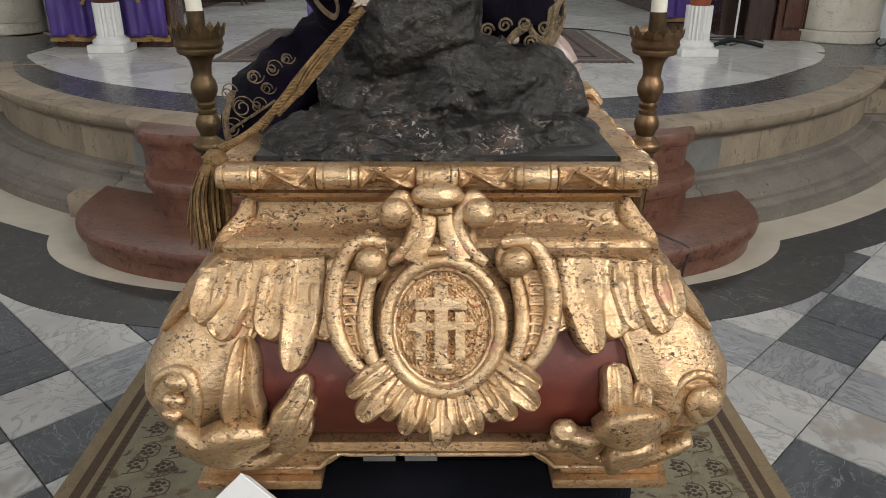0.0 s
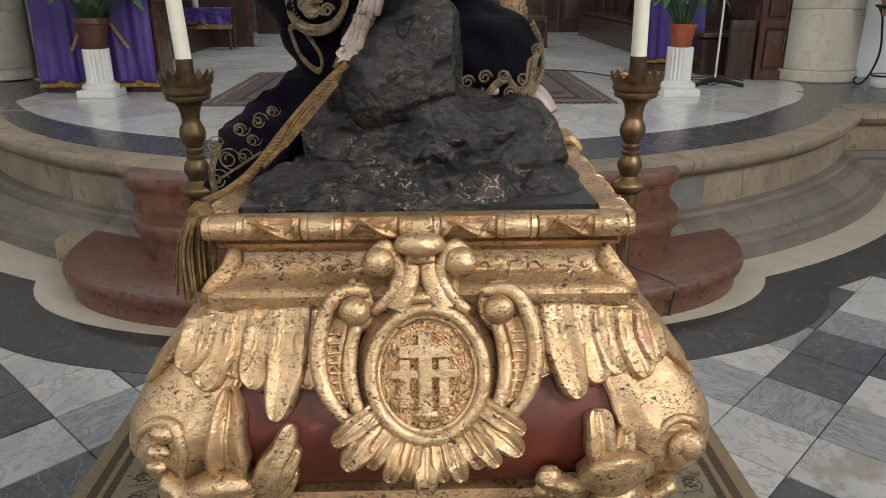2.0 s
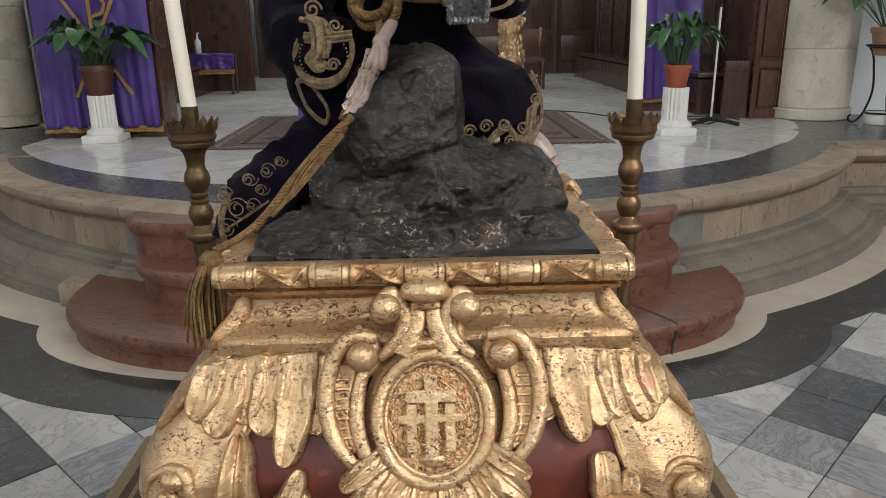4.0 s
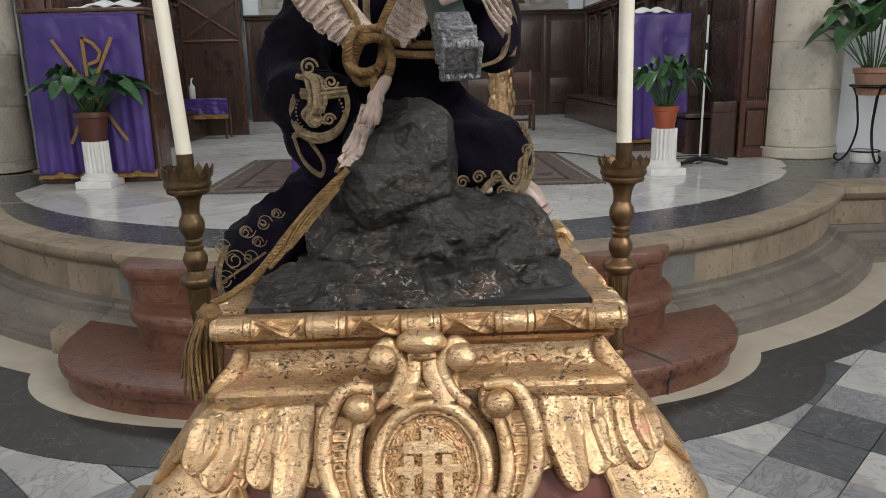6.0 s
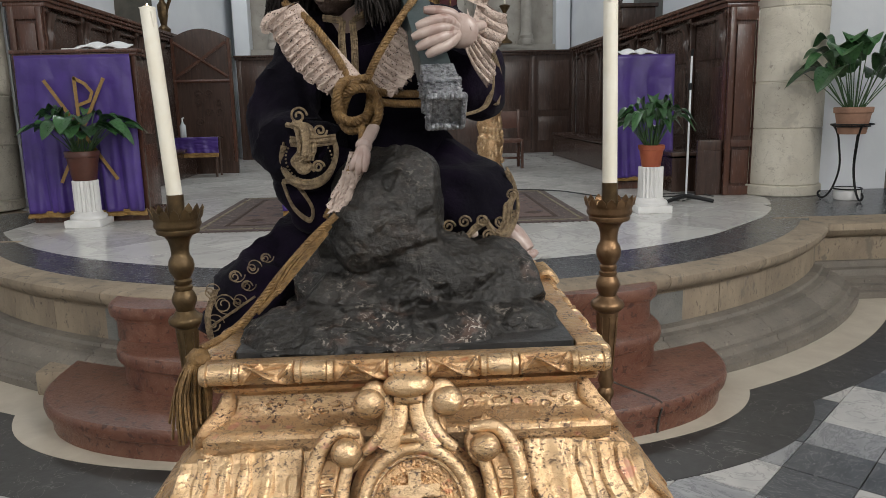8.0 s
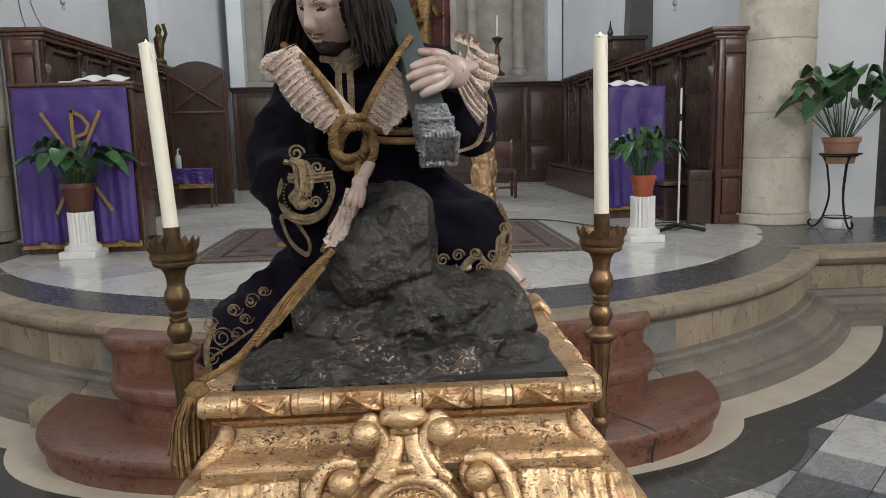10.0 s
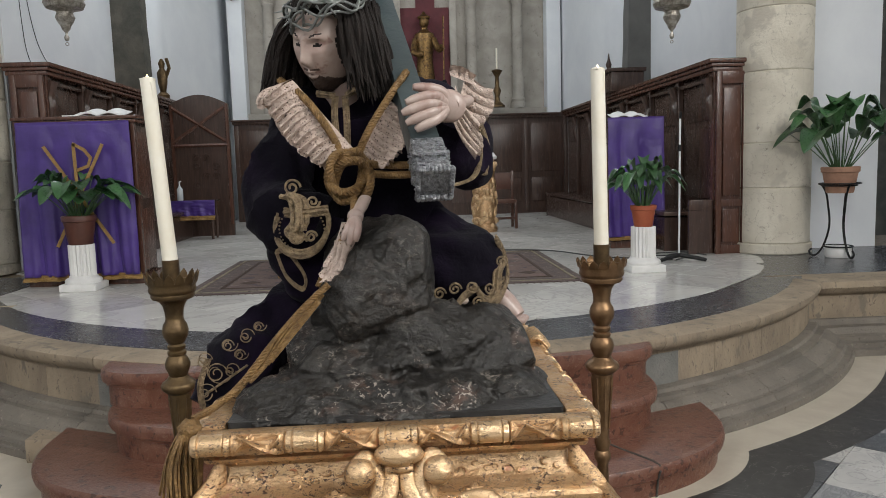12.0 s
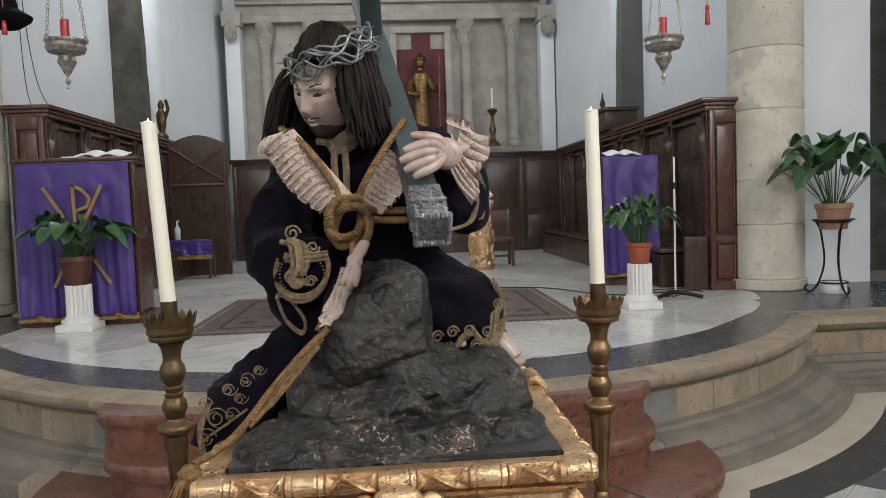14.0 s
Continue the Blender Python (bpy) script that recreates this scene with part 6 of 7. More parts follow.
TURN = radians(3)
A0, A1 = Vector((0.056, 1.035, 1.675)), Vector((-0.030, 1.640, 2.085))
part("upright", beam(A0, A1 + (A1 - A0) * 0.5, 0.045, 0.045, turn=TURN), CROSSWOOD, cr)
X0 = Vector((-0.022, 1.585, 2.05))
part("crossbar", beam(X0 + Vector((0, 0.22, -0.32)), X0 + Vector((-0.012, -0.28, 0.42)), 0.0455, 0.0455), CROSSWOOD, cr)
d = (A0 - A1).normalized()
silver = part("end_cap", beam(A0 - d * 0.036, A0 + d * 0.006, 0.050, 0.050, 0.002, -TURN), SILVER, cr, "chased silver cap")
part("collar", beam(A0 + d * 0.004, A0 + d * 0.012, 0.056, 0.056, 0.002, -TURN), SILVER, silver)
part("cap_block", beam(A0 + d * 0.012, A0 + d * 0.046, 0.049, 0.049, 0.004, -TURN), SILVER, silver)
bm = B()
cx_ = (Vector((1, 0, 0)) - d * d.x).normalized()
cy_ = d.cross(cx_).normalized()
cx_, cy_ = cx_ * math.cos(TURN) - cy_ * math.sin(TURN), cy_ * math.cos(TURN) + cx_ * math.sin(TURN)
for k in range(9):
    for s1, s2 in ((1, 0), (-1, 0), (0, 1), (0, -1)):
        q = A0 + d * 0.050 + cx_ * (0.0250 * s1 + (0.047 * (k / 8 - 0.5) if s2 else 0)) + cy_ * (0.0250 * s2 + (0.047 * (k / 8 - 0.5) if s1 else 0))
        ball(bm, *q, 0.0042, 0.0042, 0.0055, 5)
part("scalloped_edge", bm, SILVER, silver)
random.seed(9)
bm = B()
for k in range(46):
    f1, f2 = random.uniform(-0.034, 0.046), random.uniform(-0.02, 0.02)
    for ax, ay in ((cx_, cy_), (cy_, cx_)):
        for sg in (-1, 1):
            q = A0 + d * f1 + ax * f2 + ay * 0.0252 * sg
            ball(bm, *q, 0.0030, 0.0030, 0.0016, 5)
tagged(part("chasing", bm, SILVER, silver), kind="stuff")


# rope girdle
def twist(bm, path, r, pitch=0.020, strands=4, n=None):
    """A laid cord: strands wound round a path."""
    path = [Vector(q) for q in path]
    L = sum((b - a).length for a, b in zip(path, path[1:]))
    steps = max(int(L / pitch * 7), 12)
    pts = bezier(path, steps)
    for s in range(strands):
        out = []
        for k, q in enumerate(pts):
            dd = (pts[min(k + 1, steps)] - pts[max(k - 1, 0)]).normalized()
            x = dd.cross(Vector((0.3, 1, 0.2))).normalized()
            y = dd.cross(x)
            g = 2 * math.pi * (k / 7 + s / strands)
            out.append(q + (x * math.cos(g) + y * math.sin(g)) * r * 0.66)
        tube(bm, out, r * 0.46, 6)


gd = thing("rope_girdle", -0.07, 1.17, 1.64, "gold cord girdle knotted at the chest with a long tasselled end", "rope")
KX, KY, KZ = -0.070, 1.150, 1.660
bm = B()
for rr, oy, tl, wide in ((0.035, 0.0, 10, 1.10), (0.030, -0.014, -28, 1.35), (0.023, -0.020, 62, 1.4), (0.020, -0.010, 20, 2.1), (0.027, 0.004, 40, 1.2)):
    m = pose(0, 0, 0, 0, tl, 12)
    loop = [Vector((KX, KY + oy, KZ)) + m.to_3x3() @ Vector((rr * math.cos(2 * math.pi * k / 12), 0.010 * math.sin(4 * math.pi * k / 12), rr * wide * math.sin(2 * math.pi * k / 12))) for k in range(13)]
    twist(bm, loop, 0.0070)
part("knot", bm, ROPE, gd)
for path in ([(KX - 0.01, KY + 0.005, KZ + 0.03), (-0.100, 1.150, 1.735), (-0.140, 1.172, 1.79), (-0.185, 1.215, 1.825)], [(KX + 0.012, KY + 0.005, KZ + 0.03), (-0.035, 1.150, 1.735), (0.000, 1.172, 1.79), (0.030, 1.22, 1.835)]):
    bm = B()
    twist(bm, path, 0.0062)
    part("shoulder_cord", bm, ROPE, gd)
for dz in (0.0, 0.016):
    bm = B()
    twist(bm, [(KX + 0.02, KY + 0.01, KZ + 0.005 + dz), (0.0, 1.175, 1.66 + dz), (0.05, 1.21, 1.66 + dz), (0.10, 1.27, 1.66 + dz), (0.12, 1.35, 1.66 + dz)], 0.0064)
    part("waist_cord", bm, ROPE, gd)
bm = B()
twist(bm, [(KX, KY - 0.005, KZ - 0.025), (-0.062, 1.115, 1.615), (-0.070, 1.095, 1.585), (-0.10, 1.105, 1.530), (-0.125, 1.12, 1.485)], 0.0065)
twist(bm, [(-0.105, 1.060, 1.495), (-0.145, 1.050, 1.460), (-0.190, 1.035, 1.412), (-0.232, 1.005, 1.362), (-0.264, 0.980, 1.338), (-0.292, 0.955, 1.328)], 0.0052)
twist(bm, [(-0.115, 1.064, 1.480), (-0.165, 1.052, 1.430), (-0.206, 1.035, 1.386), (-0.245, 1.000, 1.344)], 0.0044)
twist(bm, [(-0.122, 1.056, 1.472), (-0.160, 1.044, 1.428), (-0.200, 1.024, 1.384), (-0.222, 1.010, 1.362)], 0.0040)
for k in range(5):
    tube(bm, bezier([(-0.118 - 0.004 * k, 1.058, 1.470), (-0.158 - 0.006 * k, 1.046 - 0.004 * k, 1.424), (-0.192 - 0.005 * k, 1.028, 1.386 - 0.004 * k)], 10), 0.0026, 5)
part("hanging_cord", bm, ROPE, gd)
bm = B()
random.seed(5)
ball(bm, -0.296, 0.950, 1.315, 0.016, 0.016, 0.014, 10, rough=0.2)
for k in range(60):
    a = random.uniform(0, 6.28)
    r0, r1 = 0.010, random.uniform(0.006, 0.026)
    x, y = -0.300, 0.948
    tube(bm, bezier([(x + r0 * math.cos(a), y + r0 * math.sin(a), 1.312), (x - 0.008 + r1 * math.cos(a), y + r1 * math.sin(a), 1.27), (x - 0.016 + r1 * 1.1 * math.cos(a + 0.3), y + r1 * math.sin(a + 0.2), 1.205 + random.uniform(-0.012, 0.02))], 6), 0.0022, 4)
part("tassel", bm, ROPE, gd, "frayed gold thread tassel")


# ---- candle stands at the foot of the steps ----
def candle_stand(x, y, metal, label, lean, spiky):
    t = thing("candle_stand", x, y, 0, label, "candle stand", "candle stands before the steps")
    bm = B()
    lathe(bm, [(0.17, 0.0), (0.175, 0.02), (0.13, 0.05), (0.06, 0.10), (0.03, 0.16), (0.024, 0.36), (0.036, 0.385), (0.036, 0.405), (0.027, 0.42), (0.036, 0.455), (0.028, 0.48), (0.034, 0.60), (0.042, 0.70), (0.047, 0.765)], x, y, 24)
    part("shaft", bm, metal, t)
    for k in range(8):
        bm = B()
        a = 2 * math.pi * k / 8
        tube(bm, [(x + 0.031 * math.cos(a), y + 0.031 * math.sin(a), 0.52), (x + 0.045 * math.cos(a), y + 0.045 * math.sin(a), 0.75)], [0.003, 0.005], 5)
        part("flute", bm, metal, t)
    bm = B()
    lathe(bm, [(0.047, 0.765), (0.056, 0.772), (0.070, 0.785), (0.073, 0.80), (0.066, 0.812), (0.050, 0.822), (0.040, 0.838)], x, y, 28)
    part("flange", bm, metal, t)
    bm = B()
    lathe(bm, [(0.036, 0.838), (0.040, 0.850), (0.050, 0.875), (0.051, 0.892), (0.042, 0.915), (0.034, 0.925), (0.038, 0.932), (0.038, 0.942), (0.030, 0.948), (0.036, 0.955), (0.037, 0.967), (0.030, 0.975)], x, y, 28)
    part("lower_knop", bm, metal, t)
    bm = B()
    lathe(bm, [(0.030, 0.975), (0.037, 0.985), (0.050, 1.010), (0.053, 1.032), (0.048, 1.055), (0.038, 1.072), (0.036, 1.085), (0.038, 1.11), (0.044, 1.135), (0.056, 1.155), (0.078, 1.165)], x, y, 28)
    part("upper_knop", bm, metal, t)
    bm = B()
    lathe(bm, [(0.060, 1.158), (0.083, 1.166), (0.088, 1.176), (0.086, 1.186), (0.092, 1.192), (0.096, 1.204), (0.092, 1.216), (0.100, 1.235), (0.102, 1.240), (0.090, 1.236), (0.080, 1.205), (0.030, 1.20)], x, y, 30)
    cup = part("drip_pan", bm, metal, t)
    n = 16
    for k in range(n):
        a0, a1 = 2 * math.pi * k / n, 2 * math.pi * (k + 1) / n
        am = (a0 + a1) / 2
        bm = B()
        h = 0.045 if spiky else 0.034
        vs = []
        for a, z, r in ((a0, 1.232, 0.101), (a1, 1.232, 0.101), (a1 * 0.78 + am * 0.22, 1.232 + h * 0.55, 0.105), (am, 1.232 + h, 0.110 if spiky else 0.106), (a0 * 0.78 + am * 0.22, 1.232 + h * 0.55, 0.105)):
            vs.append(bm.verts.new((x + r * math.cos(a), y + r * math.sin(a), z)))
        bm.faces.new(vs)
        part("crown_point", bm, metal, cup, smooth=False, solid=0.003)
    bm = B()
    tube(bm, [(x, y, 1.20), (x + lean * 0.01, y, 1.325)], [0.033, 0.034], 18)
    part("socket", bm, BRONZE_DARK, t)
    bm = B()
    tube(bm, [(x + lean * k / 10, y, 1.30 + 0.755 * k / 10) for k in range(11)], [0.031, 0.030, 0.030, 0.029], 22)
    ball(bm, x + lean, y, 2.052, 0.029, 0.029, 0.010, 10, rough=0.3)
    tube(bm, [(x + 0.02 + lean, y - 0.022, 2.04), (x + 0.022 + lean * 0.9, y - 0.023, 1.98)], [0.005, 0.002], 6)
    c = part("candle", bm, WAX, t, "tall ivory wax candle, lit")
    bm = B()
    lathe(bm, [(0.001, 2.052), (0.005, 2.056), (0.0060, 2.061), (0.004, 2.067), (0.0008, 2.073)], x + lean, y, 10)
    part("flame", bm, FLAME, c)
    return t


candle_stand(0.862, 3.0, BRONZE, "turned bronze candle stand with a tall lit candle", -0.012, False)
candle_stand(-0.935, 3.0, BRONZE_DARK, "tarnished bronze candle stand with spiked pan and tall lit candle", -0.040, True)

# ---- carpet under the float ----
rug = thing("floor_carpet", -0.045, 0.6, 0, "beige floral carpet with brown border under the float", "carpet")
X0_, X1_, Y0_, Y1_ = -1.175, 1.085, -2.2, 2.72
bm = B()
box(bm, X0_, X1_, Y0_, Y1_, 0.0, 0.008)
part("edge", bm, RUGTAN, rug, smooth=False)
for ins, z, mat, nm in ((0.05, 0.010, RUGBROWN, "dark_stripe"), (0.085, 0.0115, RUGTAN, "light_stripe"), (0.105, 0.013, RUGBROWN, "dark_stripe"), (0.135, 0.0145, RUGFIELD, "field")):
    bm = B()
    box(bm, X0_ + ins, X1_ - ins, Y0_ + ins, Y1_ - ins, 0.004, z)
    part(nm, bm, mat, rug, smooth=False)
random.seed(21)
for s in (-1, 1):
    xe = X0_ + 0.118 if s < 0 else X1_ - 0.118
    bm = B()
    for k in range(60):
        y = 1.2 + 1.4 * k / 60
        ball(bm, xe, y, 0.0135, 0.010, 0.007, 0.0015, 4)
    tagged(part("border_knots", bm, RUGDARK, rug), kind="stuff")
    for k in range(26):
        y = 1.30 + 0.105 * (k // 2) + random.uniform(-0.02, 0.02)
        x = xe - s * ((0.085 if k % 2 else 0.185) + random.uniform(-0.015, 0.015))
        bm = B()
        tube(bm, bezier([(x - 0.03, y - 0.05, 0.0145), (x + 0.03, y - 0.03, 0.0145), (x + 0.03, y + 0.02, 0.0145), (x - 0.01, y + 0.035, 0.0145), (x - 0.015, y + 0.01, 0.0145)], 18), 0.0026, 4, flat=0.2)
        for q in range(5):
            a = q * 1.3 + k
            tube(bm, [(x + 0.02 * math.cos(a), y + 0.03 * math.sin(a), 0.0146), (x + 0.035 * math.cos(a), y + 0.045 * math.sin(a), 0.0146)], [0.003, 0.008, 0.002], 4, flat=0.15)
        part("vine_motif", bm, RUGBROWN, rug)
        bm = B()
        for q in range(7):
            a = q * 0.9
            ball(bm, x + 0.020 * math.cos(a) * (1 if q else 0), y + 0.020 * math.sin(a) * (1 if q else 0), 0.0148, 0.009, 0.008, 0.0015, 4)
        part("flower_motif", bm, RUGDARK, rug)

# ---- chancel furniture ----
rg = thing("oriental_rug", -0.1, 7.8, P, "worn reddish oriental rug on the marble chancel floor", "rug")
bm = B()
box(bm, -1.95, 1.72, 6.55, 9.05, P + 0.002, P + 0.012)
part("border", bm, RUGEDGE, rg, smooth=False)
bm = B()
box(bm, -1.62, 1.40, 6.85, 8.75, P + 0.006, P + 0.0145)
part("field", bm, RUGRED, rg, smooth=False)
for ins, w_ in ((0.07, 0.03), (0.27, 0.035)):
    for p, q, r, v in ((-1.95 + ins, 1.72 - ins, 6.55 + ins, 6.55 + ins + w_), (-1.95 + ins, 1.72 - ins, 9.05 - ins - w_, 9.05 - ins), (-1.95 + ins, -1.95 + ins + w_, 6.55 + ins, 9.05 - ins), (1.72 - ins - w_, 1.72 - ins, 6.55 + ins, 9.05 - ins)):
        bm = B()
        box(bm, p, q, r, v, P + 0.006, P + 0.0155)
        part("stripe", bm, RUGFIELD if ins < 0.2 else RUGDARK, rg, smooth=False)
random.seed(41)
for k in range(26):
    x, y = -1.45 + 0.225 * (k % 13), 7.15 + 0.7 * (k // 13)
    bm = B()
    box(bm, -0.07, 0.07, -0.07, 0.07, P + 0.010, P + 0.0165, m=Matrix.Translation((x + random.uniform(-0.03, 0.03), y + random.uniform(-0.1, 0.3), 0)) @ pose(0, 0, 0, 0, 0, 45))
    part("medallion", bm, RUGEDGE if k % 2 else RUGDARK, rg, smooth=False)
for y in (6.55, 9.05):
    bm = B()
    for k in range(60):
        x = -1.94 + 3.64 * k / 59
        tube(bm, [(x, y, P + 0.007), (x + 0.01, y + (0.05 if y > 8 else -0.05), P + 0.0045)], 0.004, 4)
    tagged(part("fringe", bm, RUGEDGE, rg), kind="stuff")


def cloth_front(x0, x1, y, z0, z1, folds, amp, flare=0.0):
    """A hanging cloth that faces -y."""
    bm = B()
    def fn(u, v):
        k = (1 - v)
        x = x0 + (x1 - x0) * u
        xm = (x0 + x1) / 2
        deep = 0.5 + 0.5 * math.sin(folds * u * 2 * math.pi + 1.5 * math.sin(3 * v)) + 0.35 * math.sin(folds * 2.3 * u * 2 * math.pi + 2.0 * v + 1) * k
        slant = 0.030 * k * abs(math.sin(9 * (u - 0.5) + 2.2 * v)) * abs(u - 0.5)
        return (xm + (x - xm) * (1 + flare * k), y - 0.012 - amp * (0.25 + k) * max(deep, 0.0) - slant - 0.022 * abs(noise.noise(Vector((x * 5, v * 4, 1)))), z0 + (z1 - z0) * v)
    grid(bm, fn, 110, 40)
    return bm


def lectern(x0, x1, y, top, depth, label):
    t = thing("lectern", (x0 + x1) / 2, y, P, label, "lectern", "lecterns in the chancel")
    bm = B()
    box(bm, x0 + 0.03, x1 - 0.03, y, y + depth, P, top - 0.05, 0.01)
    body = part("body", bm, DARKWOOD, t)
    for z0, z1 in ((P + 0.12, P + 0.75), (P + 0.85, top - 0.16)):
        for p in (x1 - 0.03, x0 + 0.015):
            bm = B()
            box(bm, p, p + 0.015, y + 0.07, y + depth - 0.06, z0, z1, 0.006)
            part("side_panel", bm, REDWOOD, body)
    bm = B()
    box(bm, x1 - 0.034, x1 + 0.004, y - 0.02, y + 0.04, P, top - 0.05, 0.006)
    part("corner_post", bm, REDWOOD, body)
    bm = B()
    box(bm, x0 - 0.02, x1 + 0.03, y - 0.05, y + depth + 0.03, top - 0.07, top - 0.035, 0.008)
    box(bm, x0 - 0.04, x1 + 0.05, y - 0.07, y + depth + 0.05, top - 0.035, top, 0.008)
    part("desk_top", bm, REDWOOD, t)
    bm = B()
    box(bm, x0 - 0.01, x1 + 0.02, y - 0.03, y + depth + 0.02, P, P + 0.09, 0.01)
    part("plinth", bm, REDWOOD, t)
    return t


def open_book(x, y, z, w=0.3):
    t = thing("open_book", x, y, z, "open white-paged book lying on the lectern", "book")
    for s in (-1, 1):
        bm = B()
        grid(bm, lambda u, v: (x + s * w * u, y - 0.12 + 0.26 * v, z + 0.012 + 0.035 * math.sin(math.pi * min(u * 1.2, 1)) * (1 - 0.3 * u) + 0.06 * v), 10, 3)
        part("page_block", bm, PAPER, t, solid=0.012)


lectern(-3.70, -2.58, 7.52, 2.27, 0.50, "wooden lectern hung with a purple cloth bearing a gold monogram")
open_book(-2.98, 7.78, 2.27, 0.26)
bm = B()
box(bm, -3.35, -3.12, 7.7, 7.86, 2.272, 2.30, 0.004)
single("missal", bm, PAPER, "closed white booklet lying on the lectern", "book")
cl = thing("lectern_cloth", -3.14, 7.46, P, "purple satin cloth with gold chi-rho and fringe on the lectern", "cloth", "lectern cloths")
part("cloth", cloth_front(-3.68, -2.60, 7.44, 0.70, 2.215, 4.5, 0.035, 0.03), PURPLE, cl, solid=0.004)
part("fringe", cloth_front(-3.70, -2.58, 7.438, 0.655, 0.715, 4.5, 0.035, 0.03), GOLDCLOTH, cl, solid=0.006)


def ribbon(pts, w, y):
    bm = B()
    pts = [Vector((x, 0, z)) for x, z in pts]
    rows = []
    for k, q in enumerate(pts):
        d = (pts[min(k + 1, len(pts) - 1)] - pts[max(k - 1, 0)]).normalized()
        n = Vector((-d.z, 0, d.x)) * w
        rows.append([bm.verts.new((q.x + s * n.x, y, q.z + s * n.z)) for s in (-1, 1)])
    for a, b in zip(rows, rows[1:]):
        bm.faces.new((a[0], b[0], b[1], a[1]))
    return bm


for pts in ([(-3.40, 1.98), (-2.80, 1.02)], [(-2.84, 1.99), (-3.34, 1.00)], [(-3.115, 2.00), (-3.10, 1.0)], [(-3.125, 2.00), (-3.02, 1.94), (-2.96, 1.86), (-2.99, 1.78), (-3.10, 1.74)]):
    part("monogram_stroke", ribbon(pts, 0.016, 7.352), GOLDCLOTH, cl, solid=0.006, smooth=False)
lectern(2.66, 3.24, 9.03, 2.20, 0.45, "narrower wooden lectern hung with a purple cloth")
cl2 = thing("lectern_cloth", 2.95, 8.97, P, "plain purple satin cloth with gold hem on the lectern", "cloth", "lectern cloths")
part("cloth", cloth_front(2.60, 3.30, 8.96, 0.74, 2.21, 2.2, 0.03, 0.0), PURPLE, cl2, solid=0.004)
part("hem", cloth_front(2.60, 3.30, 8.957, 0.70, 0.75, 2.2, 0.03, 0.0), GOLDCLOTH, cl2, solid=0.006)
open_book(2.93, 9.2, 2.2, 0.22)


def pedestal(x, y, h):
    t = thing("column_pedestal", x, y, P, "short white fluted plaster column used as a plant pedestal", "pedestal", "column pedestals")
    bm = B()
    box(bm, x - 0.17, x + 0.17, y - 0.17, y + 0.17, P, P + 0.07, 0.008)
    part("plinth", bm, WHITEPOT, t)
    bm = B()
    lathe(bm, [(0.165, P + 0.07), (0.17, P + 0.09), (0.16, P + 0.11), (0.135, P + 0.12), (0.125, P + 0.14)], x, y, 28)
    part("base", bm, WHITEPOT, t)
    bm = B()
    n = 80
    rows = []
    for z in (P + 0.13, P + 0.16, P + h - 0.02, P + h):
        rows.append([bm.verts.new((x + (0.112 + 0.008 * math.cos(20 * 2 * math.pi * k / n)) * math.cos(2 * math.pi * k / n), y + (0.112 + 0.008 * math.cos(20 * 2 * math.pi * k / n)) * math.sin(2 * math.pi * k / n), z)) for k in range(n)])
    for a, b in zip(rows, rows[1:]):
        for k in range(n):
            bm.faces.new((a[k], a[(k + 1) % n], b[(k + 1) % n], b[k]))
    bm.faces.new(rows[-1])
    part("fluted_shaft", bm, WHITEPOT, t)
    return t


def leaf_into(parent, base, tip, lift, width, stem):
    """A pointed leaf on a bending stalk."""
    a, b = Vector(base), Vector(tip)
    mid = a.lerp(b, 0.55) + Vector((0, 0, lift * 1.3))
    pts = bezier([a, mid, b], 16)
    bm = B()
    k0 = int(16 * stem)
    tube(bm, pts[:k0 + 2], [0.006, 0.004], 5, 1)
    side = (b - a).cross(Vector((0, 0, 1))).normalized()
    rows = []
    for k in range(k0, 17):
        t = (k - k0) / (16 - k0)
        w = width * math.sin(math.pi * min(0.06 + 0.94 * t, 1) ** 0.8) * (1.0 if t < 0.97 else 0.3)
        q = pts[k]
        n = Vector((0, 0, 1))
        rows.append([bm.verts.new(q + side * w * s + n * (abs(s) * w * 0.45 + 0.006 * math.sin(9 * t + 2 * s))) for s in (-1, -0.5, 0, 0.5, 1)])
    for p, q in zip(rows, rows[1:]):
        for j in range(4):
            bm.faces.new((p[j], q[j], q[j + 1], p[j + 1]))
    part("leaf", bm, [LEAF, STEM], parent)


def potted_plant(x, y, z, r, h, potmat, label, n, spread, height, width, seed, stem=0.45):
    t = thing("potted_plant", x, y, z, label, "potted plant", "potted plants in the chancel")
    bm = B()
    lathe(bm, [(r * 0.68, z), (r * 0.72, z + 0.01), (r * 0.92, z + h * 0.78), (r, z + h * 0.80), (r * 1.02, z + h * 0.97), (r * 0.98, z + h), (r * 0.88, z + h * 0.98), (r * 0.84, z + h * 0.85)], x, y, 30)
    part("pot", bm, potmat, t)
    random.seed(seed)
    for k in range(n):
        a = 2 * math.pi * k * 0.618 + random.uniform(-0.3, 0.3)
        f = random.uniform(0.25, 1.0)
        rad = spread * f
        top = z + h + height * (1.05 - 0.75 * f ** 2) * random.uniform(0.75, 1.1) * (1 if k % 4 else 0.5)
        b = (x + r * 0.4 * math.cos(a), y + r * 0.4 * math.sin(a), z + h * 0.9)
        leaf_into(t, b, (x + rad * math.cos(a), y + rad * math.sin(a) * 0.9, top), height * random.uniform(0.25, 0.5), width * random.uniform(0.7, 1.2), stem)
    return t


